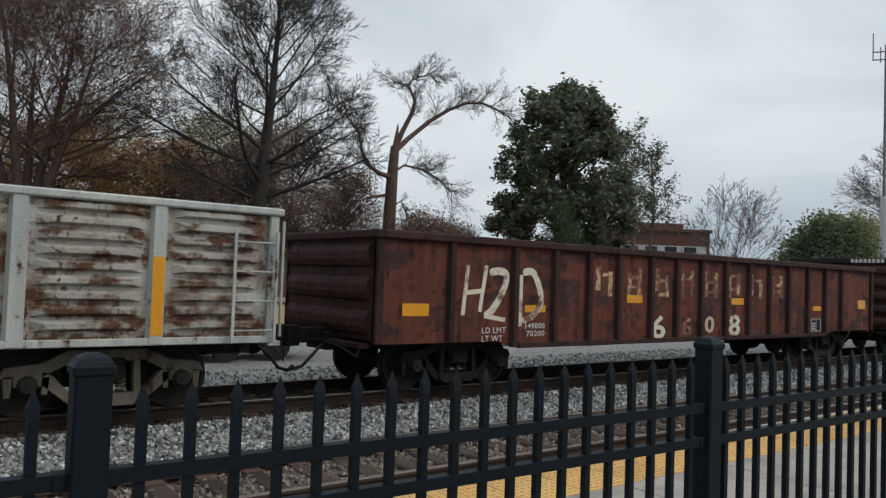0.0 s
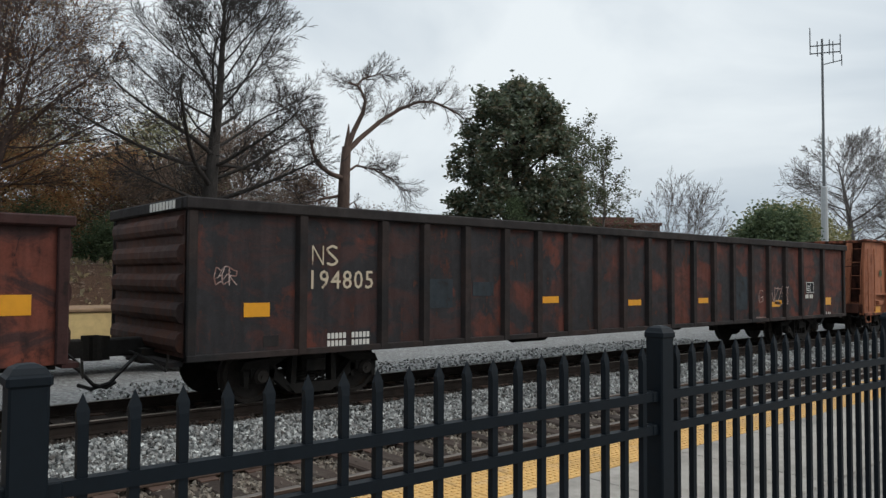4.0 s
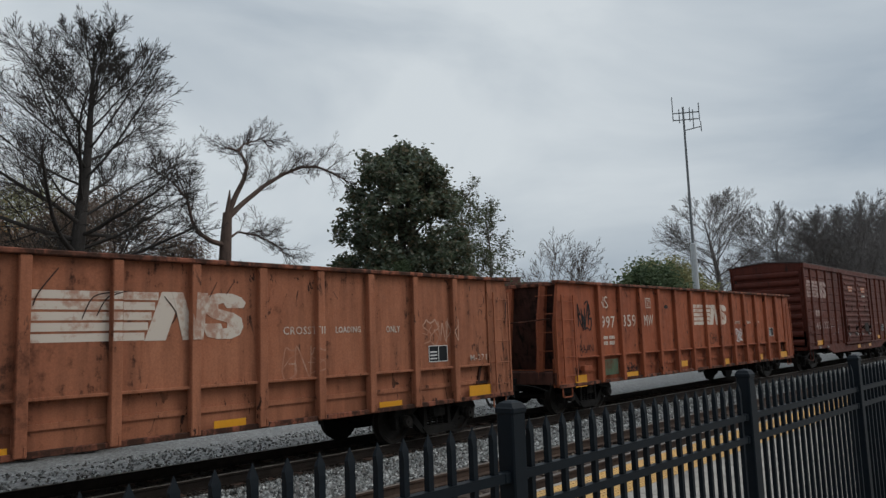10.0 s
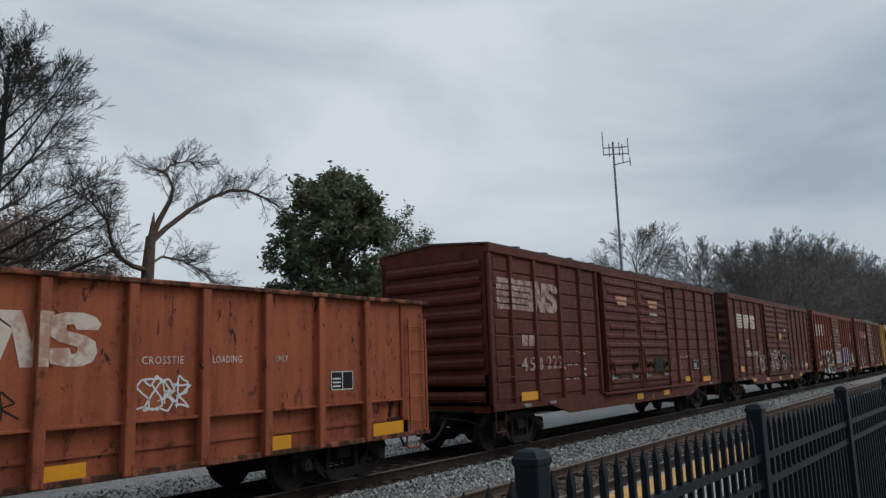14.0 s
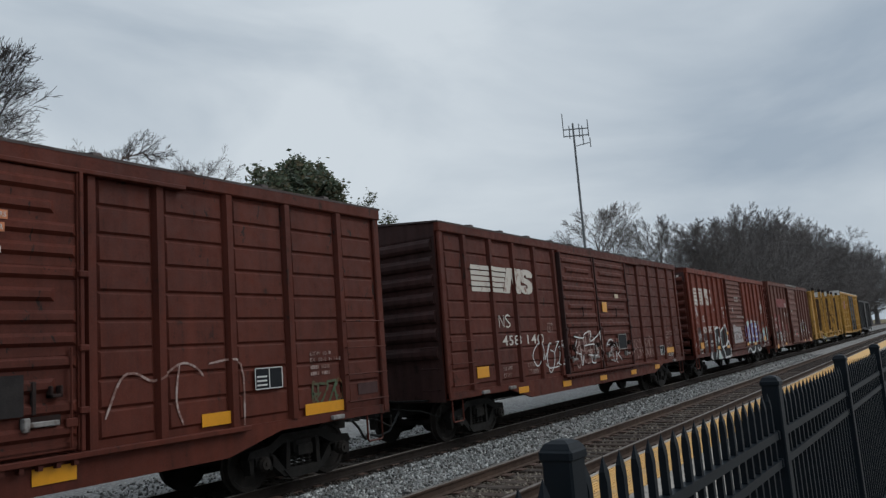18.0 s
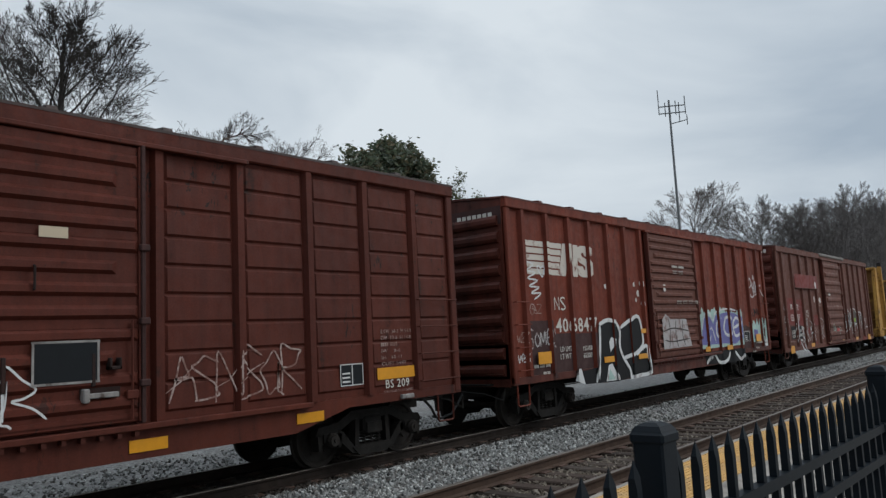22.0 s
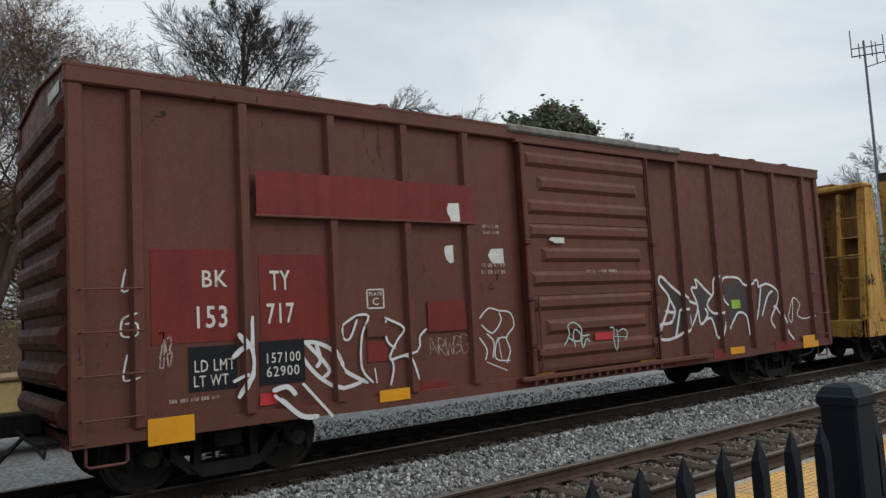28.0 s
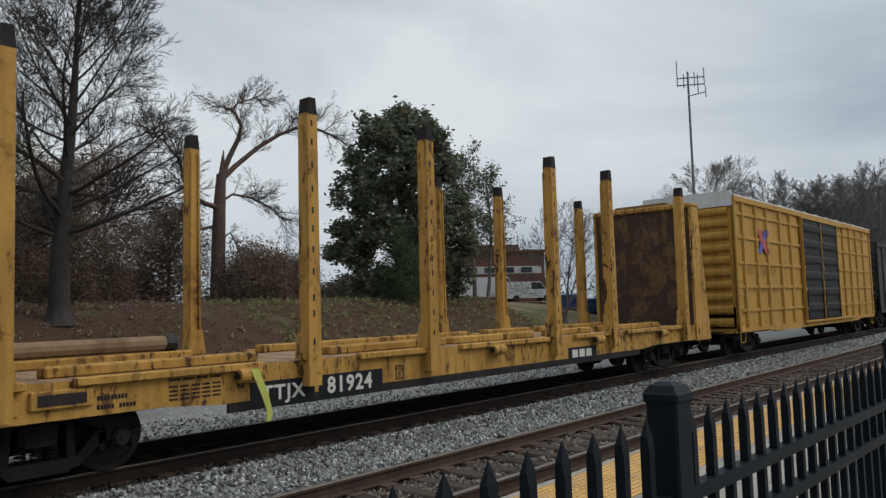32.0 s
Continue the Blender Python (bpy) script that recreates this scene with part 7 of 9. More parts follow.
LATCH_GREY = weathered("weathered_grey_flashing", (0.30, 0.29, 0.27), (0.20, 0.18, 0.16), (0.14, 0.08, 0.055), 0.5, 0.3, 0.6, 43, 5.0)
panel(c8, "cover_band", 2.02, 5.33, 3.11, 3.64, DARK_RED, -HW - 0.082, "flat dark red sheet over the posts")
part("cover_lip", Shape().cbox(2.0, 5.35, -HW - 0.10, -HW - 0.06, 3.08, 3.115, 0.008), DUSTY, c8)
part("bent_flashing", Shape().cbox(6.1, 10.4, -HW - 0.13, -HW - 0.02, 4.53, 4.66, 0.03), LATCH_GREY, c8, "pale grey metal flashing along the eave")

# end panels with numbers
part("number_board", Shape().box(0.002, 0.012, -1.42, -0.05, 4.02, 4.38), PATCH_PURPLE, c7, "dull repainted board")
for car, n, zt in ((c7, 7, 4.14), (c8, 5, 4.40)):
    s = Shape()
    for i in range(n):
        s.box(-0.008, 0.0, -1.2 + i * 0.13, -1.11 + i * 0.13, zt, zt + 0.13)
    part("small_print", s, WHITE_STENCIL, car)
s = Shape()
for i in range(8):
    s.box(-0.075, -0.066, -1.25 + i * 0.12, -1.165 + i * 0.12, 2.69, 2.80)
part("small_print", s, WHITE_STENCIL, c2)

# flat car and yellow boxcar
word_bars(c9, 3.6, 4.29, 1.03, 1.06, 4, SOOT, 0.0)
for i in range(4):
    word_bars(c9, 3.6, 4.29, 0.80 + i * 0.05, 0.825 + i * 0.05, 5, SOOT, 0.0)
word_bars(c9, 2.75, 3.1, 0.90, 0.95, 1, SOOT, 0.0)
word_bars(c9, 2.75, 3.2, 0.80, 0.85, 2, SOOT, 0.0)
plate_box(c9, 7.39, 7.58, 0.71, 0.93, SOOT, "E")
scrawl(c9, 0.17, 0.67, 1.91, 2.25, 3, 0.035, GRAFFITI_BLACK, 90, -HW - 0.056)
part("tool_pocket", Shape().cbox(2.05, 2.7, -HW - 0.05, -HW + 0.02, 0.86, 1.06, 0.015), YELLOW, c9)
# flat black sheet in place of the shade inside the pocket
part("pocket_shadow", Shape().box(2.12, 2.62, -HW - 0.056, -HW - 0.051, 0.90, 1.02), SOOT, c9)
part("jack_pad", Shape().cbox(1.5, 1.95, -HW - 0.02, -HW + 0.02, 0.82, 0.98, 0.01), YELLOW, c9)
for z in (1.45, 2.2, 2.95, 3.75, 4.5):
    for a, b in ((0.2, 6.8), (11.9, 18.2)):
        part("side_rail", Shape().cbox(a, b, -HW - 0.05, -HW, z - 0.05, z + 0.05, 0.01), YELLOW_CLEAN, c10)
blob(c10, [(1.95, 3.3), (2.35, 3.3), (3.15, 4.1), (2.75, 4.1)], plain("blue_emblem", (0.05, 0.06, 0.40), 0.5), 0.052, "emblem", "blue slanted emblem bar")
blob(c10, [(2.75, 3.3), (3.15, 3.3), (2.35, 4.1), (1.95, 4.1)], plain("red_emblem", (0.45, 0.04, 0.05), 0.5), 0.056, "emblem", "red slanted emblem bar")
word_bars(c10, 0.9, 3.8, 2.62, 2.86, 4, YELLOW, 0.0)
word_bars(c10, 0.9, 4.0, 2.03, 2.27, 5, YELLOW, 0.0)
part("white_roof_cap", Shape().box(-0.05, 0.03, -HW, HW, 4.72, 5.2), LABEL_WHITE, c10, "white end fascia")

reflectors(c1, [(0.50, 0.99, 1.22, 1.41), (3.01, 3.5, 1.28, 1.4), (5.68, 6.14, 1.46, 1.61), (9.22, 9.7, 1.45, 1.59), (12.81, 13.21, 1.32, 1.43), (15.2, 15.62, 1.37, 1.6)])
for k, (x0, x1) in enumerate(((4.77, 5.26), (5.68, 6.10), (6.52, 6.99), (7.37, 7.81), (8.17, 8.70), (9.06, 9.56), (9.95, 10.47), (10.83, 11.36))):
    worn_block(c1, x0, x1, 1.57, 2.15, k)
fit_letters(c1, "6", 6.44, 6.89, 0.75, 1.22, DAUB_CREAM, 0.003, 0.02)
fit_letters(c1, "6", 7.44, 7.79, 0.79, 1.18, FLAKED_CREAM, 0.003, 0.02)
fit_letters(c1, "0", 8.23, 8.58, 0.84, 1.2, CREAM_STENCIL, 0.003, 0.02)
fit_letters(c1, "8", 9.13, 9.57, 0.76, 1.23, DAUB_CREAM, 0.003, 0.02)
data_panel(c1, 12.72, 0.81, 0.47, 0.31, -HW - 0)
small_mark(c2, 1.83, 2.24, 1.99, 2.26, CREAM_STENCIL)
fit_letters(c2, "194805", 1.81, 2.88, 1.64, 1.91, CREAM_STENCIL, 0.003, 0.004)
reflectors(c2, [(0.79, 1.17, 1.27, 1.46), (6.67, 7.14, 1.35, 1.47), (9.32, 9.77, 1.25, 1.37), (12.01, 12.43, 1.25, 1.37), (15.71, 16.09, 1.15, 1.26)])
reflectors(c2, [(15.55, 16.01, 1.09, 1.22), (18.73, 19.16, 1.08, 1.29)])
panel(c2, "painted_patch", 4.0, 4.49, 1.32, 1.79, PATCH_BLUE, -HW - 0, "faded blue-grey paint patch")
panel(c2, "painted_patch", 4.94, 5.43, 1.5, 1.74, PATCH_BLUE, -HW - 0, "")
panel(c2, "painted_patch", 13.63, 14.27, 1.05, 1.87, PATCH_BLUE, -HW - 0, "")
word_bars(c2, 2.09, 2.84, 0.92, 1.0, 2, WHITE_STENCIL, 0.003)
word_bars(c2, 2.09, 2.84, 0.81, 0.89, 2, WHITE_STENCIL, 0.003)
data_panel(c2, 17.57, 1.44, 0.46, 0.29, -HW - 0)
fit_letters(c2, "GS-9A", 18.71, 19.14, 0.76, 0.88, WHITE_STENCIL, 0.003, 0.004)
word_bars(c2, 17.51, 17.99, 1.28, 1.39, 2, WHITE_STENCIL, 0.003)
scrawl(c2, 14.62, 15.22, 0.67, 0.88, 6, 0.025, GRAFFITI_FAINT, 3, -HW - 0.006, "graffiti", "sprayed graffiti lines")
scrawl(c2, 15.5, 16.45, 1.13, 1.66, 5, 0.03, GRAFFITI_FAINT, 4, -HW - 0.006, "graffiti", "sprayed graffiti lines")
scrawl(c2, 14.86, 15.07, 1.19, 1.56, 1, 0.03, GRAFFITI_FAINT, 5, -HW - 0.006, "graffiti", "sprayed graffiti lines")
scrawl(c2, 0.37, 0.69, 1.66, 1.96, 3, 0.02, GRAFFITI_FAINT, 6, -HW - 0.006, "graffiti", "sprayed graffiti lines")
panel(c2, "cover_plate", 1.08, 1.31, 0.86, 1.01, SOOT, -HW - 0, "")
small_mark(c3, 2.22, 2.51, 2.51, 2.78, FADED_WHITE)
fit_letters(c3, "997", 2.1, 2.76, 2.01, 2.29, FADED_WHITE, 0.003, 0.004)
fit_letters(c3, "241", 3.21, 3.82, 2.01, 2.31, FADED_WHITE, 0.003, 0.004)
fit_letters(c3, "MW", 4.30, 4.89, 2.01, 2.27, FADED_WHITE, 0.003, 0.0)
striped_logo(c3, 7.40, 1.98, 2.91, 0.64, FADED_WHITE)
data_panel(c3, 14.2, 1.46, 0.52, 0.30, -HW - 0)
blob(c3, [(1.36 + 0.095 * math.cos(a * 0.7) * (1 + 0.15 * (a % 3)), 2.02 + 0.12 * math.sin(a * 0.7)) for a in range(9)], PATCH_GREEN, 0.036, "painted_mark", "round green paint mark")
scrawl(c3, 14.06, 14.95, 1.75, 2.27, 4, 0.035, CHALK_ORANGE, 71, -HW - 0.004, "graffiti", "faint sprayed outline letters")
fit_letters(c3, "M-271", 15.35, 15.85, 1.44, 1.55, FADED_WHITE, 0.04, 0.004)
reflectors(c3, [(3.28, 3.73, 0.66, 0.78), (6.47, 7.19, 0.68, 0.83), (9.78, 10.29, 0.73, 0.86), (12.91, 13.45, 0.72, 0.85), (15.3, 15.97, 0.73, 0.96)])
reflectors(c3, [(0.77, 1.27, 0.73, 0.96)])
plate_box(c3, 4.57, 4.84, 2.47, 2.73, FADED_WHITE, 'C')
word_bars(c3, 2.44, 2.68, 1.69, 1.76, 1, FADED_WHITE, 0.003)
word_bars(c3, 2.45, 2.68, 1.55, 1.63, 1, FADED_WHITE, 0.003)
fit_letters(c3, "CROSSTIE", 10.97, 11.75, 2.02, 2.14, FADED_WHITE, 0.003, 0.004)
fit_letters(c3, "LOADING", 12.0, 12.54, 2.03, 2.13, FADED_WHITE, 0.003, 0.004)
fit_letters(c3, "ONLY", 13.13, 13.47, 2.02, 2.13, FADED_WHITE, 0.003, 0.004)
scrawl(c3, 4.25, 5.55, 1.38, 1.95, 4, 0.045, CHALK_ORANGE, 7, -HW - 0.004, "graffiti", "faint sprayed outline letters")
scrawl(c3, 3.14, 5.28, 1.03, 1.31, 6, 0.03, CHALK_ORANGE, 8, -HW - 0.004, "graffiti", "sprayed graffiti lines")
scrawl(c3, 3.12, 3.6, 1.47, 1.81, 2, 0.035, CHALK_ORANGE, 9, -HW - 0.004, "graffiti", "sprayed graffiti lines")
scrawl(c3, 10.95, 11.72, 1.32, 1.89, 3, 0.03, CHALK_ORANGE, 10, -HW - 0.004, "graffiti", "sprayed graffiti lines")
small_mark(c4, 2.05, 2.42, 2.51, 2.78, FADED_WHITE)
fit_letters(c4, "997", 2.06, 2.74, 2.01, 2.3, FADED_WHITE, 0.003, 0.004)
fit_letters(c4, "359", 3.15, 3.88, 2.03, 2.34, FADED_WHITE, 0.003, 0.004)
fit_letters(c4, "MW", 4.37, 4.89, 2.04, 2.33, FADED_WHITE, 0.003, 0.0)
word_bars(c4, 2.08, 2.7, 1.73, 1.81, 2, FADED_WHITE, 0.003)
word_bars(c4, 2.08, 2.7, 1.59, 1.68, 2, FADED_WHITE, 0.003)
striped_logo(c4, 7.51, 2.03, 2.74, 0.63, FADED_WHITE)
data_panel(c4, 14.16, 1.57, 0.52, 0.3, -HW - 0)
plate_box(c4, 4.5, 4.79, 2.52, 2.79, FADED_WHITE, 'C')
reflectors(c4, [(0.68, 1.18, 0.66, 0.93), (3.15, 3.78, 0.69, 0.87), (6.33, 6.89, 0.85, 1.01), (9.53, 10.11, 0.74, 0.93), (12.73, 13.28, 0.75, 0.96), (15.14, 16.07, 0.73, 0.97)])
scrawl(c4, 0.99, 1.61, 1.94, 2.64, 4, 0.05, GRAFFITI_BLACK, 11, -HW - 0.006, "graffiti", "sprayed graffiti lines")
scrawl(c4, 1.01, 1.61, 1.42, 1.65, 4, 0.02, GRAFFITI_BLACK, 12, -HW - 0.006, "graffiti", "sprayed graffiti lines")
scrawl(c4, 10.84, 11.5, 1.44, 1.86, 3, 0.03, GRAFFITI_WHITE, 13, -HW - 0.006, "graffiti", "sprayed graffiti lines")
scrawl(c4, 3.18, 3.81, 0.84, 1.13, 4, 0.03, GRAFFITI_BLACK, 14, -HW - 0.006, "graffiti", "sprayed graffiti lines")
panel(c4, "painted_patch", 2.04, 2.69, 0.86, 1.24, PATCH_GREEN, -HW - 0.05, "faded green paint patch")
scrawl(c4, 8.58, 9.35, 1.43, 1.8, 4, 0.02, GRAFFITI_BLACK, 15, -HW - 0.006, "graffiti", "sprayed graffiti lines")
scrawl(c4, 10.74, 11.51, 1.44, 1.91, 4, 0.03, GRAFFITI_WHITE, 16, -HW - 0.006, "graffiti", "sprayed graffiti lines")
blob(c4, [(5.62, 2.55), (5.68, 2.60), (5.75, 2.63), (5.83, 2.60), (5.88, 2.58), (5.87, 2.53), (5.76, 2.51), (5.66, 2.52)], SOOT, 0.004, "rust_hole", "dark torn hole")
for line in ([(5.60, 2.78), (5.62, 2.60), (5.66, 2.34)], [(5.78, 2.82), (5.84, 2.72), (5.82, 2.62)], [(5.92, 2.55), (5.97, 2.36)], [(6.12, 2.72), (6.18, 2.80), (6.22, 2.68)], [(6.45, 2.62), (6.56, 2.70)], [(6.66, 2.60), (6.74, 2.70)], [(6.92, 2.58), (7.0, 2.70)],
             [(8.96, 2.72), (9.1, 2.55), (9.3, 2.42)], [(9.62, 2.75), (9.74, 2.62)]):
    strokes(c4, [line], 0.018, SCRATCH, 0.005, "dark rusted scratch", "scratch")
for line in ([(7.70, 2.88), (7.48, 2.58), (7.42, 2.42)], [(7.98, 2.26), (8.12, 2.54), (8.40, 2.60)], [(8.16, 2.30), (8.30, 2.54), (8.56, 2.62)], [(9.05, 2.56), (9.22, 2.34), (9.16, 2.20)], [(9.72, 2.56), (9.84, 2.78)], [(9.98, 2.60), (10.12, 2.80)], [(11.95, 2.70), (12.05, 2.58)]):
    strokes(c3, [line], 0.016, SCRATCH, 0.009, "dark rusted scratch", "scratch")
fit_letters(c4, "CROSSTIE", 10.8, 11.41, 2.04, 2.14, FADED_WHITE, 0.003, 0.004)
fit_letters(c4, "LOADING", 11.87, 12.37, 2.04, 2.14, FADED_WHITE, 0.003, 0.004)
fit_letters(c4, "ONLY", 12.99, 13.24, 2.04, 2.14, FADED_WHITE, 0.003, 0.004)
striped_logo(c5, 0.34, 3.1, 2.88, 0.72, GRAFFITI_FAINT, -HW - 0.03)
word_bars(c5, 1.35, 1.93, 2.3, 2.55, 2, GRAFFITI_FAINT, 0.003)
fit_letters(c5, "458", 1.27, 2.3, 1.73, 2.04, GRAFFITI_FAINT, 0.003, 0.004)
fit_letters(c5, "222", 2.5, 3.29, 1.76, 2.07, GRAFFITI_FAINT, 0.003, 0.004)
reflectors(c5, [(1.21, 2.08, 1.07, 1.26)])
reflectors(c5, [(7.91, 8.38, 0.75, 0.92), (10.15, 10.65, 0.77, 0.95), (12.4, 12.9, 1.12, 1.29)])
data_panel(c5, 13.32, 1.53, 0.54, 0.31, -HW - 0.06)
notice(c5, 6.57, 7.37, 3.48, 3.73)
notice(c5, 9.05, 9.84, 3.49, 3.73)
word_bars(c5, 9.16, 9.79, 3.26, 3.33, 4, WHITE_STENCIL, 0.15)
word_bars(c5, 9.23, 9.68, 3.03, 3.08, 3, GRAFFITI_FAINT, 0.15)

# latches, brackets and stains on the double doors
DOOR_SOOT = weathered("sooty_door_stain", (0.035, 0.024, 0.022), (0.06, 0.03, 0.025), (0.03, 0.02, 0.018), 0.4, 0.4, 0.8, 41)
LATCH_PALE = weathered("worn_pale_latch", (0.42, 0.40, 0.38), (0.28, 0.26, 0.25), (0.12, 0.07, 0.05), 0.5, 0.4, 0.6, 42, 6.0)


def door_hardware(car, x, kind):
    y = -HW - 0.10
    if kind == "latch":
        part("latch_handle", Shape().cbox(x, x + 0.38, y - 0.07, y - 0.02, 1.39, 1.45, 0.01).cbox(x - 0.02, x + 0.05, y - 0.09, y, 1.35, 1.5, 0.01), LATCH_PALE, car, "worn pale latch handle")
        part("latch_plate", Shape().cbox(x - 0.03, x + 0.42, y - 0.012, y, 1.36, 1.53, 0.004), DOOR_SOOT, car)
    elif kind == "bracket":
        part("door_bracket", Shape().cbox(x, x + 0.14, y - 0.10, y, 1.69, 1.73, 0.008).cbox(x, x + 0.03, y - 0.10, y, 1.69, 1.82, 0.008).cbox(x + 0.11, x + 0.14, y - 0.10, y, 1.69, 1.82, 0.008), DOOR_SOOT, car)
    else:
        part("lock_bar", Shape().cbox(x, x + 0.045, y - 0.06, y, 1.52, 1.88, 0.008), DOOR_SOOT, car)


for car, shift in ((c5, 0.0), (c6, -0.12)):
    for x, kind in ((5.95, "latch"), (7.46, "latch"), (8.5, "latch"), (10.02, "latch"), (5.96, "bracket"), (7.74, "bracket"), (8.80, "bracket"), (10.28, "bracket"), (6.2, "bar"), (7.6, "bar"), (9.2, "bar"), (10.1, "bar")):
        door_hardware(car, x + shift, kind)
    for x, z in ((6.95, 2.55), (9.5, 2.55)):
        part("grab_bar", Shape().tube([(x + shift, -HW - 0.10, z), (x + shift, -HW - 0.17, z + 0.02), (x + shift, -HW - 0.17, z + 0.26), (x + shift, -HW - 0.10, z + 0.28)], 0.014, 5), DOOR_SOOT, car)
    for x in (1.25, 2.45, 14.9):
        part("jacking_pad", Shape().cbox(x, x + 0.28, -HW - 0.10, -HW - 0.03, 0.93, 1.0, 0.01), LATCH_PALE, car, "worn pale pad")
blob(c5, [(6.5 + 0.28 * math.cos(a * 0.7), 1.42 + 0.13 * math.sin(a * 0.7)) for a in range(9)], DOOR_SOOT, 0.101, "stain", "sooty stain")
strokes(c5, [[(9.2, 0.86), (9.2, 0.72)], [(9.11, 0.84), (9.2, 0.72), (9.31, 0.86)]], 0.03, GRAFFITI_FAINT, 0.055, "chalked arrow")
scrawl(c5, 3.4, 4.77, 1.28, 2.29, 2, 0.05, GRAFFITI_WHITE, 17, -HW - 0.006, "graffiti", "sprayed graffiti lines")
panel(c5, "placard_board", 9.32, 10.01, 1.52, 1.96, SOOT, -HW - 0.15, "dark placard board")
for k, (body, x1) in enumerate((("EXW 10-8", 14.98), ("EX  10-0  H 14-8", 15.22))):
    fit_letters(c5, body, 14.5, x1, 1.97 - 0.1 * k, 2.03 - 0.1 * k, GRAFFITI_FAINT, 0.03)
word_bars(c5, 14.5, 14.95, 1.76, 1.815, 2, GRAFFITI_FAINT, 0.03)
word_bars(c5, 14.5, 14.95, 1.66, 1.715, 2, GRAFFITI_FAINT, 0.03)
scrawl(c5, 14.52, 15.23, 1.08, 1.6, 4, 0.05, PATCH_GREEN, 20, -HW - 0.03, "graffiti", "faded green scrawl")
reflectors(c5, [(14.34, 15.25, 1.06, 1.23)])
fit_letters(c5, "2 IN.HF.COMP SHOES", 14.48, 15.1, 0.97, 1.04, WHITE_STENCIL, 0.03)
panel(c5, "painted_patch", 15.62, 16.14, 1.27, 1.46, PATCH_PURPLE, -HW - 0.03, "dull repaint patch")
striped_logo(c6, 1.21, 3.12, 2.96, 0.60, WORN_WHITE, -HW - 0.03)
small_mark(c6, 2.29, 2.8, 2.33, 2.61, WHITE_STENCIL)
fit_letters(c6, "458", 2.39, 3.18, 1.91, 2.14, WHITE_STENCIL, 0.003, 0.004)
fit_letters(c6, "140", 3.60, 4.39, 1.91, 2.14, WHITE_STENCIL, 0.003, 0.004)
reflectors(c6, [(1.15, 1.65, 1.27, 1.5), (2.91, 3.41, 0.8, 0.94), (5.34, 5.85, 0.76, 0.9), (7.87, 8.38, 0.74, 0.88), (10.45, 10.92, 0.74, 0.88), (12.83, 13.31, 0.78, 0.92)])
plate_box(c6, 4.77, 5.06, 2.17, 2.41, GRAFFITI_FAINT, 'C')
scrawl(c6, 6.11, 8.11, 1.14, 2.21, 6, 0.045, GRAFFITI_FAINT, 22, -HW - 0.145, "graffiti", "sprayed graffiti lines")
scrawl(c6, 8.38, 9.52, 1.14, 1.89, 3, 0.03, GRAFFITI_WHITE, 23, -HW - 0.145, "graffiti", "sprayed graffiti lines")
panel(c6, "placard_board", 9.39, 10.04, 1.59, 2.0, PLATE_BLACK, -HW - 0.15, "black placard board with a pale rim")
for a in ((9.36, 10.07, 1.565, 1.59), (9.36, 10.07, 2.0, 2.025), (9.365, 9.39, 1.59, 2.0), (10.04, 10.065, 1.59, 2.0)):
    panel(c6, "placard_rim", a[0], a[1], a[2], a[3], LATCH_PALE, -HW - 0.15)
panel(c6, "label_tape", 9.42, 9.72, 3.12, 3.24, CREAM_STENCIL, -HW - 0.148, "torn cream label")
panel(c6, "paper_tag", 8.35, 8.71, 2.69, 2.99, YELLOW_REFLECT, -HW - 0.14, "yellow tag")
scrawl(c6, 10.95, 12.95, 1.12, 1.94, 6, 0.03, GRAFFITI_FAINT, 24, -HW - 0.03, "graffiti", "sprayed graffiti lines")
data_panel(c6, 13.66, 1.22, 0.46, 0.32, -HW - 0.03)
reflectors(c6, [(14.42, 15.26, 1.26, 1.44)])
fit_letters(c6, "BS 209", 14.6, 15.13, 1.12, 1.25, WHITE_STENCIL, 0.03, 0.004)
for body, x0, x1, z0, h in (("EXW  10-8  H 14-3", 14.53, 15.22, 1.97, 0.06), ("EW  10-0  H 14-8", 14.53, 15.22, 1.87, 0.06), ("IW    9-6", 14.53, 14.95, 1.67, 0.055), ("IH   10-11", 14.53, 14.98, 1.57, 0.055),
                            ("CUFT 5487", 14.53, 15.08, 1.47, 0.055), ("2 INCH HF COMP SHOES", 14.56, 15.21, 1.04, 0.045)):
    fit_letters(c6, body, x0, x1, z0, z0 + h, GRAFFITI_FAINT, 0.03)
word_bars(c6, 14.53, 14.9, 1.77, 1.825, 2, GRAFFITI_FAINT, 0.03)
fit_letters(c6, "LD LMT", 2.32, 2.74, 1.36, 1.44, GRAFFITI_FAINT, 0.03)
fit_letters(c6, "177800", 3.52, 4.04, 1.37, 1.46, GRAFFITI_FAINT, 0.03)
fit_letters(c6, "75800", 3.53, 4.04, 1.2, 1.31, GRAFFITI_FAINT, 0.03)
fit_letters(c6, "LT WT", 2.32, 2.67, 1.2, 1.29, GRAFFITI_FAINT, 0.03)
for a, b, z in ((0.62, 1.46, 2.1), (1.47, 2.35, 1.82), (2.36, 3.3, 1.80)):
    over_posts(panel(c7, "painted_patch", a, b, 0.92, z, PATCH_PURPLE, -HW, "dull purple-brown repaint patch", 0.003), c7)
striped_logo(c7, 0.64, 3.04, 2.73, 0.71, WORN_WHITE)
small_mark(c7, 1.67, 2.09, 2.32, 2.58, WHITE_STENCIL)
fit_letters(c7, "406", 1.67, 2.41, 1.84, 2.14, WHITE_STENCIL, 0.008, 0.012)
fit_letters(c7, "847", 2.58, 3.3, 1.83, 2.14, WHITE_STENCIL, 0.008, 0.012)
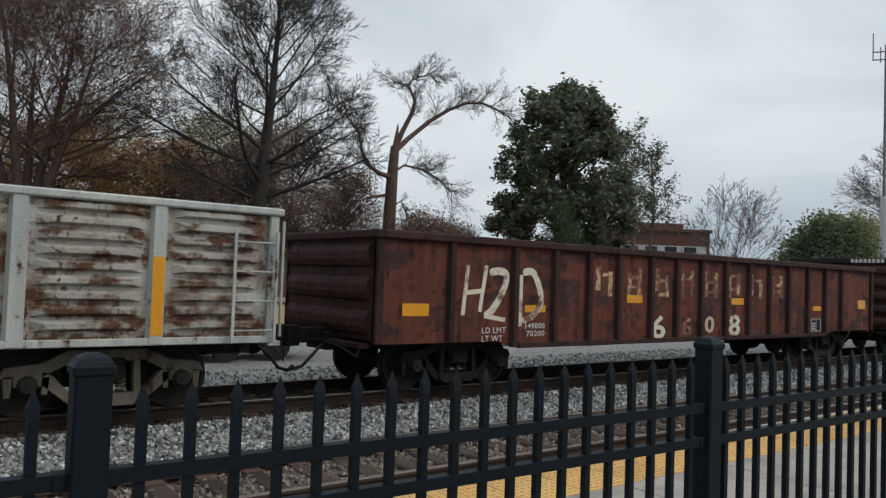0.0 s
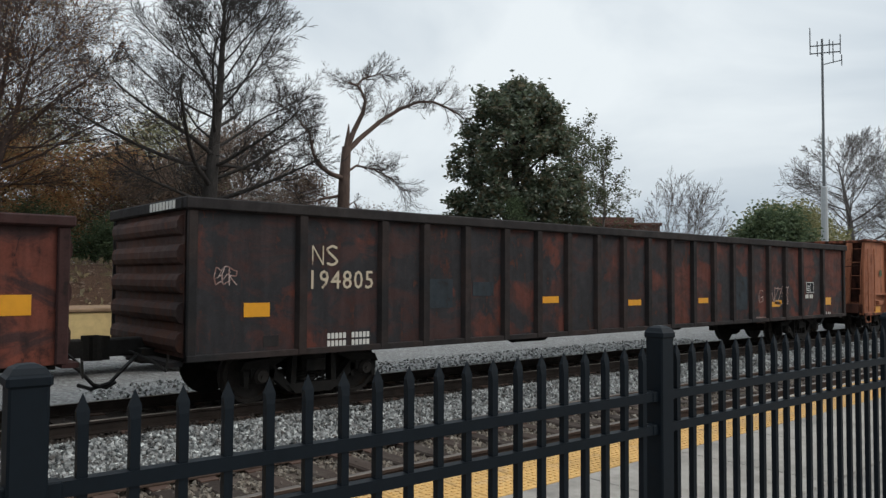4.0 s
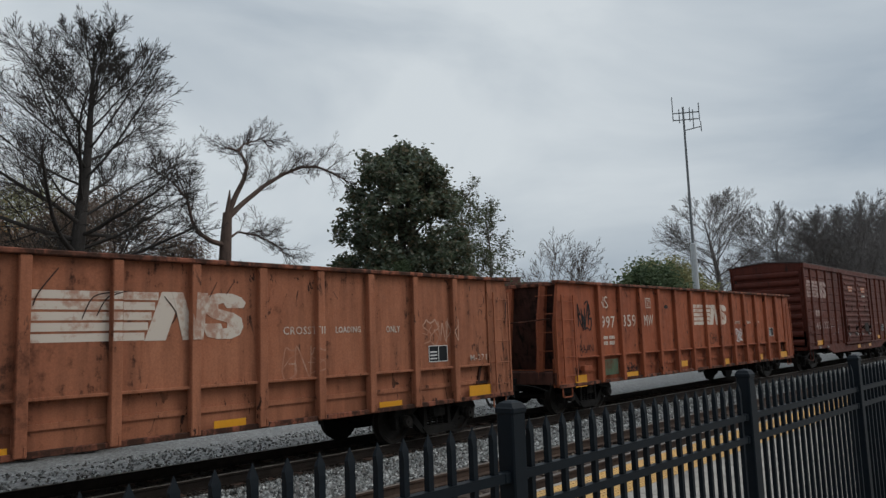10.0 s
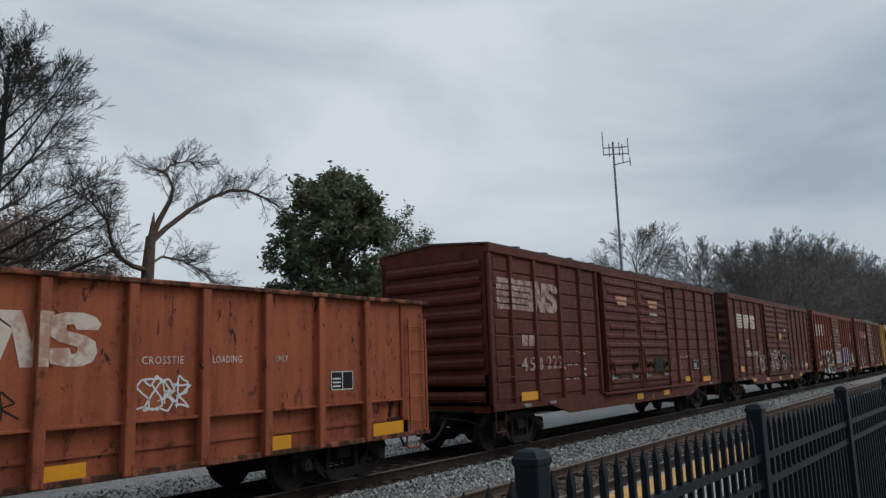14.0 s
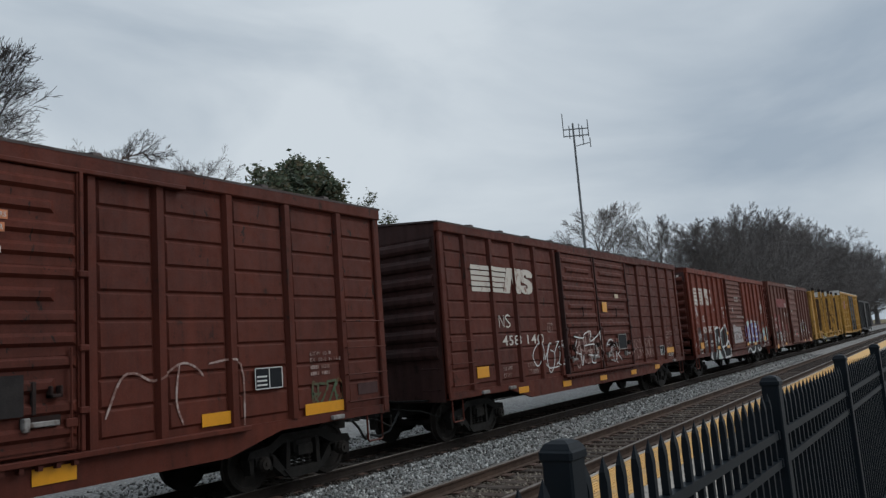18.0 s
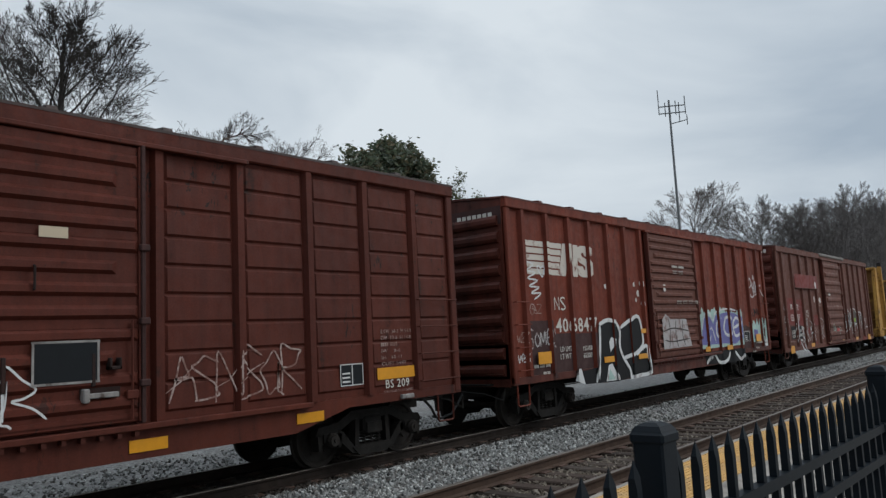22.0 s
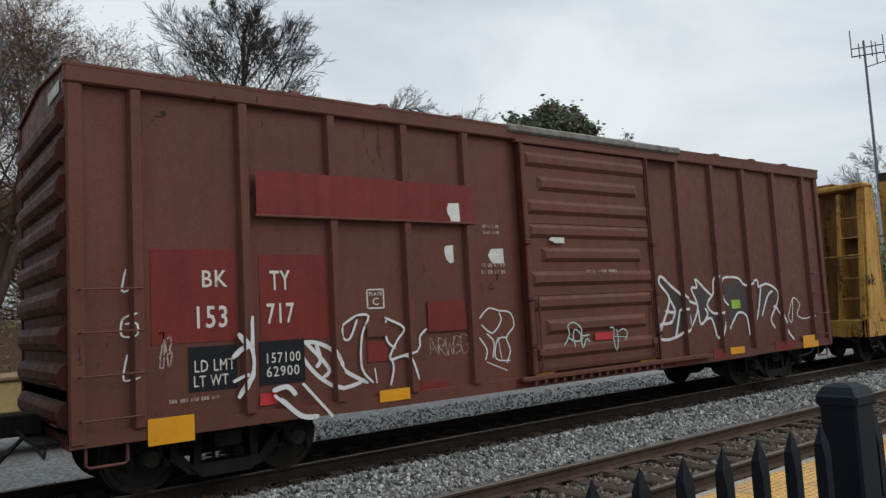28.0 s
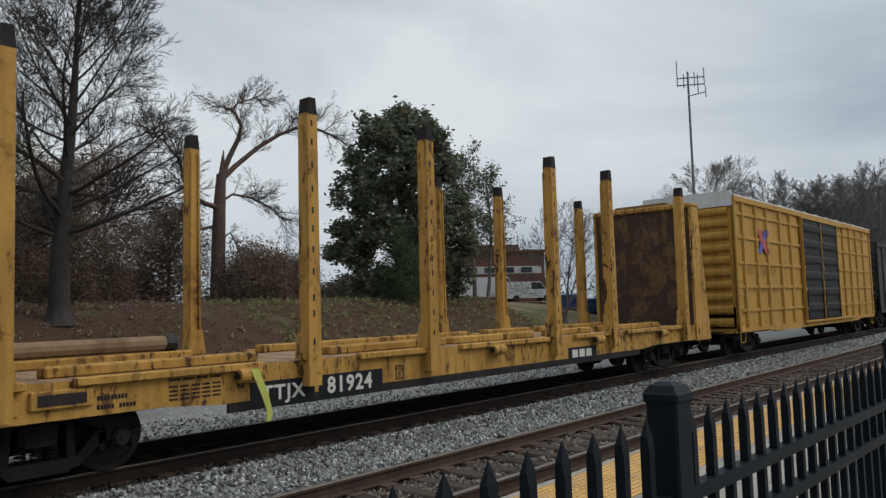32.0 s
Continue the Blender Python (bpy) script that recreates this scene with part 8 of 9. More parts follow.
fit_letters(c7, "LD LMT", 1.78, 2.25, 1.44, 1.54, WHITE_STENCIL, 0.008, 0)
fit_letters(c7, "LT WT", 1.77, 2.21, 1.28, 1.39, WHITE_STENCIL, 0.008, 0)
fit_letters(c7, "153700", 2.73, 3.13, 1.42, 1.52, WHITE_STENCIL, 0.008, 0)
fit_letters(c7, "66300", 2.72, 3.1, 1.26, 1.37, WHITE_STENCIL, 0.008, 0)
reflectors(c7, [(0.83, 1.31, 1.23, 1.47), (3.53, 4.0, 1.11, 1.24), (5.27, 5.75, 1.1, 1.22), (5.52, 5.78, 1.72, 1.83), (9.6, 10.04, 1.07, 1.21), (11.35, 11.89, 1.05, 1.19), (14.1, 14.58, 1.21, 1.45)])
scrawl(c7, 14.0, 14.78, 2.03, 2.32, 4, 0.045, GRAFFITI_BLACK, 72, -HW - 0.006, "graffiti", "black sprayed scrawl")
scrawl(c7, 14.95, 15.35, 1.7, 2.03, 2, 0.045, GRAFFITI_BLACK, 73, -HW - 0.02, "graffiti", "black sprayed scrawl")
data_panel(c7, 13.15, 1.24, 0.48, 0.33, -HW - 0.014)
strokes(c7, [[(0.80, 1.90), (0.66, 1.94), (0.64, 1.78), (0.76, 1.72), (0.74, 1.56), (0.62, 1.58)], [(0.92, 1.86), (0.84, 1.72), (0.92, 1.58), (1.02, 1.70), (0.92, 1.86)], [(1.04, 1.58), (1.06, 1.86), (1.14, 1.66), (1.22, 1.88), (1.25, 1.60)],
             [(1.28, 1.74), (1.42, 1.78), (1.38, 1.92), (1.30, 1.84), (1.32, 1.62), (1.46, 1.64)], [(1.60, 1.96), (1.48, 1.88), (1.58, 1.74), (1.52, 1.56), (1.44, 1.58)]], 0.036, GRAFFITI_SILVER, 0.012, "white sprayed tag")
strokes(c7, [[(0.68, 3.30), (0.95, 3.24), (0.70, 3.12), (1.02, 3.08), (0.72, 2.96), (1.08, 2.92), (0.76, 2.80), (1.12, 2.78), (0.82, 2.66), (1.18, 2.66), (0.92, 2.53)], [(1.27, 2.99), (1.10, 3.16), (1.14, 3.23), (1.23, 3.17)], [(1.27, 2.99), (1.36, 3.16), (1.31, 3.23), (1.23, 3.17)]],
        0.035, GRAFFITI_WHITE, 0.006, "white sprayed squiggle and heart")
scrawl(c7, 0.74, 1.16, 2.21, 2.47, 3, 0.02, GRAFFITI_FAINT, 33, -HW - 0.006, "graffiti", "sprayed graffiti lines")
scrawl(c7, 0.24, 0.54, 1.66, 1.91, 2, 0.02, GRAFFITI_FAINT, 34, -HW - 0.006, "graffiti", "sprayed graffiti lines")
scrawl(c7, 0.23, 0.53, 1.28, 1.51, 2, 0.025, GRAFFITI_WHITE, 35, -HW - 0.006, "graffiti", "sprayed graffiti lines")
word_bars(c7, 7.52, 8.34, 3.42, 3.49, 2, WHITE_STENCIL, 0.14)
word_bars(c7, 7.58, 8.27, 3.26, 3.34, 2, WHITE_STENCIL, 0.14)
word_bars(c7, 7.67, 9.23, 2.45, 2.53, 4, WHITE_STENCIL, 0.14)
word_bars(c7, 0.76, 1.36, 1.16, 1.22, 3, WHITE_STENCIL, 0.008)
word_bars(c7, 1.08, 1.34, 1.02, 1.07, 2, WHITE_STENCIL, 0.008)
panel(c8, "painted_patch", 0.82, 1.78, 1.66, 2.7, DARK_RED, -HW - 0, "dark red repaint patch")
panel(c8, "painted_patch", 2.06, 2.98, 1.61, 2.64, DARK_RED, -HW - 0, "")
fit_letters(c8, "BK", 1.38, 1.67, 2.27, 2.46, WHITE_STENCIL, 0.008, 0.01)
fit_letters(c8, "153", 1.31, 1.66, 1.81, 2.06, WHITE_STENCIL, 0.008, 0.012)
fit_letters(c8, "TY", 2.19, 2.45, 2.22, 2.45, WHITE_STENCIL, 0.008, 0.01)
fit_letters(c8, "717", 2.14, 2.49, 1.82, 2.06, WHITE_STENCIL, 0.008, 0.012)
panel(c8, "number_panel", 1.21, 1.76, 1.12, 1.61, PLATE_BLACK, -HW - 0.003, "black weight panel")
panel(c8, "number_panel", 2.03, 2.61, 1.11, 1.62, PLATE_BLACK, -HW - 0.003, "black weight panel")
fit_letters(c8, "LD LMT", 1.27, 1.73, 1.33, 1.46, WHITE_STENCIL, 0.012, 0.004)
fit_letters(c8, "LT WT", 1.26, 1.65, 1.17, 1.29, WHITE_STENCIL, 0.012, 0.004)
fit_letters(c8, "157100", 2.12, 2.55, 1.36, 1.48, WHITE_STENCIL, 0.012, 0.004)
fit_letters(c8, "62900", 2.11, 2.53, 1.2, 1.32, WHITE_STENCIL, 0.012, 0.004)
reflectors(c8, [(0.75, 1.24, 0.61, 0.89), (3.62, 4.09, 0.74, 0.89), (6.34, 6.79, 0.78, 0.91), (8.85, 9.37, 0.78, 0.91), (11.57, 12.05, 0.75, 0.88), (14.32, 14.96, 0.68, 0.94)])
for x0, x1, z0, z1, y, k in ((4.84, 5.07, 3.10, 3.38, 0.090, 1), (4.82, 4.98, 2.53, 2.79, 0.006, 2), (5.62, 5.93, 2.52, 2.75, 0.006, 3), (6.77, 7.11, 2.83, 2.92, 0.142, 4)):
    torn_label(c8, x0, x1, z0, z1, y, k)
for k, (x, z, w) in enumerate(((3.94, 2.85, 0.10), (5.44, 2.93, 0.09), (5.80, 2.95, 0.11), (5.62, 2.71, 0.13), (5.50, 2.54, 0.08), (5.80, 2.45, 0.09), (6.94, 2.86, 0.16))):
    torn_label(c7, x - w / 2, x + w / 2, z - w * 0.6, z + w * 0.6, 0.142 if x > 6.2 else 0.006, 10 + k)
plate_box(c8, 3.52, 3.79, 1.94, 2.2, WHITE_STENCIL, 'C')
panel(c8, "cover_plate", 4.47, 5.14, 1.59, 2.01, DARK_RED, -HW - 0.02, "dark red square plate")
panel(c8, "cover_plate", 3.49, 3.81, 1.58, 1.75, DUSTY, -HW - 0.03, "")
panel(c8, "painted_patch", 3.49, 3.8, 1.26, 1.52, DARK_RED, -HW - 0.006, "")
panel(c8, "painted_patch", 2.02, 2.24, 0.88, 1.02, BRIGHT_RED, -HW - 0.01, "bright red mark")
panel(c8, "painted_patch", 2.24, 2.77, 0.69, 0.84, DARK_RED, -HW - 0.006, "")
panel(c8, "paper_tag", 11.8, 12.1, 1.62, 1.79, GREEN_TAG, -HW - 0.01, "small green tag")
panel(c8, "painted_patch", 4.18, 4.78, 0.67, 0.92, DARK_RED, -HW - 0.006, "")
scrawl(c8, 4.49, 5.16, 1.2, 1.55, 5, 0.015, GRAFFITI_FAINT, 51, -HW - 0.006, "graffiti", "sprayed graffiti lines")
scrawl(c8, 0.9, 1.03, 1.41, 1.79, 3, 0.02, GRAFFITI_FAINT, 52, -HW - 0.006, "graffiti", "sprayed graffiti lines")
word_bars(c8, 5.55, 5.87, 2.96, 3.14, 4, GRAFFITI_FAINT, 0.004)
word_bars(c8, 5.48, 5.96, 2.37, 2.58, 4, GRAFFITI_FAINT, 0.004)
word_bars(c8, 0.99, 1.55, 1.02, 1.06, 5, GRAFFITI_FAINT, 0.004)
word_bars(c8, 7.58, 8.33, 2.36, 2.41, 3, GRAFFITI_FAINT, 0.14)
panel(c8, "painted_patch", 7.67, 8.14, 1.27, 1.39, BRIGHT_RED, -HW - 0.135, "")
reflectors(c10, [(0.06, 0.43, 0.83, 1.0)])

# outline pieces on the boxcars
for pts in ([(9.64, 2.21), (10.0, 2.0), (10.44, 1.8), (10.4, 1.46), (10.04, 1.26), (9.84, 1.22), (10.0, 1.6)], [(10.6, 2.0), (10.8, 2.04), (11.2, 1.9), (11.0, 1.73), (11.2, 1.56), (11.5, 1.57), (11.35, 1.26), (11.1, 1.47), (10.8, 1.4)],
            [(11.57, 2.1), (12.1, 2.18), (12.35, 2.04), (12.48, 1.44), (12.13, 1.5), (11.72, 1.26)], [(12.8, 2.02), (13.5, 1.9), (13.3, 1.6), (13.14, 1.76), (12.9, 1.41), (12.7, 1.36)]):
    blob(c8, pts, PIECE_DARK, 0.004, "graffiti", "charcoal shade inside sprayed letters")
strokes(c8, [[(2.54, 1.57), (2.6, 1.37), (2.81, 1.13), (3.09, 0.98), (3.39, 1.02)], [(2.54, 1.57), (2.77, 1.56), (3.0, 1.44), (3.14, 1.2), (3.49, 1.0)], [(2.61, 1.59), (2.93, 1.24), (2.85, 1.13)], [(2.77, 1.55), (2.82, 1.35), (2.76, 1.26)]], 0.05, GRAFFITI_WHITE, 0.006, "sprayed outline letters")
strokes(c8, [[(3.34, 1.87), (3.52, 1.85), (3.41, 1.61), (3.39, 1.2), (3.55, 1.0)], [(3.34, 1.87), (3.11, 1.73), (3.13, 1.6), (3.23, 1.58), (3.35, 1.82)], [(3.76, 1.82), (4.06, 1.67), (3.94, 1.51), (3.82, 1.28), (4.1, 1.29), (4.23, 0.97)], [(3.78, 1.79), (3.78, 1.53), (3.91, 1.41)], [(4.43, 1.64), (4.31, 1.54), (4.28, 1.38), (3.99, 1.3), (3.82, 1.26)], [(3.58, 1.18), (3.6, 0.99)]], 0.03, GRAFFITI_WHITE, 0.034, "sprayed outline letters")
strokes(c8, [[(3.85, 1.26), (3.87, 1.15), (3.81, 0.94)]], 0.03, GRAFFITI_WHITE, 0.034, "sprayed outline letters")
strokes(c8, [[(1.93, 1.92), (1.91, 1.58), (1.77, 1.73)], [(1.69, 1.46), (1.89, 1.58), (1.93, 1.3), (1.75, 1.0)], [(1.69, 1.19), (1.87, 1.26)], [(2.18, 0.99), (2.48, 0.72)], [(2.16, 1.04), (2.35, 1.07), (2.46, 0.96)], [(2.55, 1.09), (2.94, 0.65)]], 0.06, GRAFFITI_WHITE, 0.052, "sprayed outline letters")
strokes(c8, [[(2.26, 0.94), (2.52, 0.71), (2.75, 0.68)]], 0.06, GRAFFITI_WHITE, 0.052, "sprayed outline letters")
strokes(c8, [[(5.39, 1.73), (5.57, 1.87), (5.77, 1.83), (5.99, 1.79), (6.05, 1.6), (5.89, 1.43), (5.95, 1.24), (5.87, 1.06)], [(5.42, 1.64), (5.62, 1.51), (5.8, 1.68), (5.77, 1.8)], [(5.37, 1.46), (5.5, 1.28), (5.46, 1.13)], [(5.51, 1.51), (5.64, 1.38), (5.6, 1.15)], [(5.72, 1.44), (5.77, 1.13)], [(5.89, 1.43), (5.71, 1.41), (5.66, 1.14), (5.94, 1.09)]], 0.022, GRAFFITI_WHITE, 0.006, "sprayed outline letters")
strokes(c8, [[(5.49, 1.1), (5.87, 0.95)]], 0.022, GRAFFITI_WHITE, 0.006, "sprayed outline letters")
strokes(c8, [[(9.46, 1.11), (9.59, 1.41), (9.76, 1.66), (9.84, 1.91), (9.59, 2.16), (9.66, 2.28), (9.95, 2.09), (10.41, 1.83), (10.69, 1.75)], [(9.99, 1.64), (9.85, 1.45), (9.53, 1.42), (9.5, 1.25)], [(10.13, 1.66), (10.05, 1.43), (9.94, 1.15)], [(9.49, 1.17), (9.84, 1.16), (10.39, 1.34), (10.37, 1.65), (10.13, 1.66)], [(9.84, 1.89), (9.99, 1.64), (9.7, 1.66)]], 0.05, GRAFFITI_WHITE, 0.012, "sprayed outline letters")
strokes(c8, [[(10.46, 1.34), (10.69, 1.69), (10.53, 2.04), (10.71, 2.06), (10.68, 2.22), (11.01, 1.99), (11.2, 1.91), (11.25, 2.17), (11.38, 2.27)], [(10.69, 1.69), (10.75, 1.37), (10.98, 1.54), (10.91, 1.67)], [(11.2, 1.91), (10.99, 1.73), (11.18, 1.56), (11.54, 1.57)], [(10.75, 1.37), (11.09, 1.47), (11.26, 1.08), (11.44, 1.32), (11.5, 1.61)]], 0.045, GRAFFITI_WHITE, 0.012, "sprayed outline letters")
strokes(c8, [[(11.53, 2.1), (11.62, 2.23), (12.09, 2.22), (12.35, 2.07), (12.78, 2.17), (12.81, 2.02)], [(11.53, 2.1), (11.55, 1.83), (11.71, 1.69)], [(11.68, 1.23), (11.86, 1.42), (12.04, 1.54), (12.3, 1.45), (12.36, 1.07)], [(12.81, 2.02), (13.16, 2.08), (13.54, 1.92), (13.48, 1.67), (13.2, 1.36), (13.33, 1.16)], [(13.32, 1.6), (13.47, 1.56), (13.85, 1.05), (14.05, 0.88)], [(12.91, 2.02), (12.78, 1.63), (12.66, 1.36)]], 0.045, GRAFFITI_WHITE, 0.012, "sprayed outline letters")
strokes(c8, [[(12.86, 1.42), (13.14, 1.83), (13.35, 1.93)]], 0.045, GRAFFITI_WHITE, 0.012, "sprayed outline letters")
strokes(c8, [[(13.88, 1.35), (14.14, 1.75), (14.41, 1.62), (14.27, 1.4), (14.55, 1.3), (14.92, 1.35)], [(14.14, 1.79), (14.03, 1.26), (13.88, 1.35)], [(9.49, 1.85), (9.33, 1.83), (9.29, 1.72), (9.39, 1.57), (9.51, 1.59), (9.49, 1.82), (9.36, 1.6)]], 0.025, GRAFFITI_WHITE, 0.006, "sprayed outline letters")
strokes(c8, [[(6.94, 1.23), (7.07, 1.4), (7.05, 1.54), (7.19, 1.58), (7.34, 1.49), (7.36, 1.37), (7.53, 1.37)], [(7.03, 1.36), (7.19, 1.29), (7.36, 1.32), (7.23, 1.47), (7.15, 1.39), (7.19, 1.2)], [(7.32, 1.37), (7.36, 1.18), (7.45, 1.31), (7.53, 1.26)], [(8.02, 1.45), (8.12, 1.44), (8.1, 1.24), (8.16, 1.08), (8.21, 1.25), (8.19, 1.43)], [(8.24, 1.38), (8.34, 1.42), (8.45, 1.36), (8.39, 1.23)], [(8.12, 1.31), (8.44, 1.28)]], 0.022, GRAFFITI_MINT, 0.15, "sprayed outline letters")
strokes(c6, [[(3.86, 1.72), (4.07, 1.87), (4.25, 1.9), (4.33, 1.69), (4.19, 1.43), (3.97, 1.38), (3.81, 1.59), (3.86, 1.72)], [(4.33, 1.69), (4.41, 1.48), (4.6, 1.67), (4.75, 1.87), (4.9, 1.9)], [(4.8, 1.9), (4.59, 1.53), (4.72, 1.17), (4.97, 1.36), (5.03, 1.64), (4.79, 1.73)], [(5.03, 1.64), (5.24, 1.85), (5.4, 1.91), (5.32, 1.48), (5.11, 1.35)], [(5.29, 1.77), (5.61, 1.83), (5.64, 1.45), (5.37, 1.33), (5.22, 1.41)], [(5.15, 1.92), (5.51, 1.94)]], 0.03, GRAFFITI_WHITE, 0.036, "sprayed outline letters")
strokes(c6, [[(4.5, 1.4), (4.72, 1.28), (5.26, 1.3)]], 0.03, GRAFFITI_WHITE, 0.036, "sprayed outline letters")
strokes(c6, [[(6.08, 2.03), (6.68, 1.97), (6.81, 2.08), (7.27, 2.15), (7.18, 1.87), (7.82, 2.05), (7.97, 2.14), (7.92, 1.88)], [(6.25, 1.94), (6.11, 1.64), (6.46, 1.54)], [(6.46, 1.62), (6.49, 1.23), (6.64, 1.53)], [(6.72, 1.76), (7.51, 1.77), (7.62, 1.47), (6.95, 1.51)], [(7.21, 1.49), (7.19, 1.29), (7.46, 1.27)], [(8.37, 1.68), (8.55, 1.85), (8.87, 1.84), (8.66, 1.49)]], 0.035, GRAFFITI_WHITE, 0.15, "sprayed outline letters")
strokes(c7, [[(14.06, 3.24), (14.23, 3.31), (14.36, 3.06), (14.5, 2.85), (14.43, 2.71), (14.24, 2.7), (14.08, 2.84), (14.11, 3.0), (14.3, 3.09)], [(14.45, 3.18), (14.39, 3.07), (14.56, 2.96), (14.5, 2.87)], [(14.59, 3.19), (14.55, 2.9), (14.67, 2.91), (14.7, 3.19), (14.59, 3.19)], [(14.74, 3.22), (14.74, 2.77)], [(14.74, 3.08), (14.86, 3.06)], [(14.95, 3.38), (15.07, 2.89)]], 0.04, GRAFFITI_WHITE, 0.006, "sprayed outline letters")
strokes(c7, [[(14.89, 3.06), (15.3, 3.13)], [(15.17, 3.27), (15.1, 3.07), (15.32, 2.81), (15.54, 2.72)], [(14.57, 3.44), (14.51, 3.35), (14.6, 3.31), (14.57, 3.44)], [(14.55, 2.76), (14.73, 2.8)]], 0.04, GRAFFITI_WHITE, 0.006, "sprayed outline letters")
strokes(c8, [[(0.57, 2.48), (0.53, 2.25), (0.64, 2.28)], [(0.66, 2.01), (0.53, 1.95), (0.52, 1.78), (0.65, 1.78), (0.65, 1.9), (0.55, 1.9)], [(0.57, 1.58), (0.53, 1.32), (0.68, 1.34)]], 0.02, GRAFFITI_WHITE, 0.006, "sprayed outline letters")
strokes(c5, [[(11.02, 1.38), (11.22, 1.82), (11.42, 1.89), (11.7, 1.78), (12.07, 1.97), (12.3, 1.93), (12.45, 1.79)], [(12.07, 1.97), (12.01, 1.51), (12.11, 1.19)], [(12.54, 1.95), (13.09, 1.92), (13.13, 1.07)]], 0.03, GRAFFITI_FAINT, 0.036, "sprayed outline letters")
for body, x0, x1, z0, z1 in (("2 INCH HF COMP SHOES", 14.07, 14.75, 1.14, 1.19), ("PULL HERE", 14.07, 14.38, 0.97, 1.02), ("JACK HERE", 13.71, 14.03, 0.86, 0.91)):
    fit_letters(c7, body, x0, x1, z0, z1, WHITE_STENCIL, 0.054)
for x0, x1, z0, z1 in ((13.2, 14.0, 0.70, 0.88), (11.0, 11.45, 0.70, 0.88), (6.0, 6.5, 0.68, 0.80), (9.8, 10.3, 0.68, 0.80)):
    panel(c8, "painted_patch", x0, x1, z0, z1, DARK_RED, -HW - 0.046, "dark red repaint patch")
fence()

# radio mast
MAST = plain("galvanised_mast_steel", (0.50, 0.52, 0.53), 0.6, 0.1, 3, 0.1)
ANTENNA = plain("dark_antenna_steel", (0.17, 0.18, 0.19), 0.6, 0.1, 3, 0.2)
def mast():
    x, y = 69.8, 29.0
    z = ground_height(x, y)
    th = thing("radio_mast", "tall slender grey steel mast with antenna arms", "mast", x, y, z)
    hgt = 24.6 - z
    part("lower_pole", Shape().lathe([(0, 0.38), (10.4, 0.27), (10.46, 0.15)], (0, 0, 0), "z", 12), MAST, th)
    part("upper_pole", Shape().lathe([(10.4, 0.14), (hgt - 0.6, 0.10)], (0, 0, 0), "z", 8), ANTENNA, th)
    part("ground_plate", Shape().cbox(-0.6, 0.6, -0.6, 0.6, -0.1, 0.12, 0.02), MAST, th)
    head = Shape()
    c = (0.5, -0.86)                                # the arms lie across the view from the platform
    def at(k, h):
        return (c[0] * k, c[1] * k, h)
    for h in (hgt - 1.9, hgt - 1.2):
        head.tube([at(-1.0, h), at(1.5, h)], 0.06, 5)
    part("antenna_frame", head, ANTENNA, th)
    for k, lo, hi in ((-1.0, -2.0, 0.5), (-0.4, -2.2, -0.8), (0.6, -2.1, -0.7), (0.9, -2.9, -0.9), (1.5, -2.1, -0.3), (1.6, -3.2, -2.2)):
        part("antenna", Shape().tube([at(k, hgt + lo), at(k, hgt + hi)], 0.05, 5), ANTENNA, th)
    part("antenna_arm", Shape().tube([at(0, hgt - 3.0), at(1.6, hgt - 2.7)], 0.05, 5), ANTENNA, th)

mast()

# woods up the line
def far_woods():
    kinds = []
    rnd = random.Random(31)
    for i in range(4):
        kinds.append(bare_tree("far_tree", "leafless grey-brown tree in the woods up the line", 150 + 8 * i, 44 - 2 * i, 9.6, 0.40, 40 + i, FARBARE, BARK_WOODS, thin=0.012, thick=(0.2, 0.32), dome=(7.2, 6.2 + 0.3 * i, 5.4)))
    for t in kinds:
        tagged(t, group="woods up the line")
    spots = [(104, 39.6, 1.55), (112, 34, 1.5), (114, 28.5, 1.5), (119, 25, 1.6), (127, 23, 1.6), (140, 22.5, 1.7)]
    for i in range(14):
        k = i / 13
        x = 140 + 95 * k + rnd.uniform(-6, 6)
        y = 31 - 6 * k + rnd.uniform(0, 13)
        spots.append((x, y, rnd.uniform(1.3, 1.55) * (1 + 0.6 * k)))
    for i in range(22):
        k = i / 21
        spots.append((235 + 190 * k + rnd.uniform(-6, 6), 24 + rnd.uniform(0, 16), rnd.uniform(1.6, 2.1) * (1 + 0.4 * k)))
    for j, (x, y, s) in enumerate(spots):
        m = pose(x, y, ground_height(x, y) - 0.1, 0, 0, rnd.uniform(0, 360)) @ Matrix.Scale(s, 4)
        t = copy_thing(kinds[j % 4], m)
        t.scale = (s, s, s)

far_woods()
for x, y, w, h, sd in ((72, 34, 6.0, 8.0, 51), (80, 36, 5.6, 7.5, 52), (58.5, 28.2, 3.6, 7.2, 53), (63, 31, 4.0, 6.0, 54)):
    leafy_tree("evergreen_thicket", "dull dark green evergreen bushes beside the mast", "bush", x, y, [(0.1, w * 0.8), (h * 0.3, w), (h * 0.7, w * 0.85), (h, w * 0.35)], sd, 170, 15000, 0.5, 0.17, LEAF_GREEN if sd < 53 else LEAF_CEDAR, 0.2)
RUSSET, GREENS, BROWNS = "russet-leaved undergrowth behind the bank", "dark evergreen undergrowth behind the bank", "dense brown winter undergrowth behind the bank"
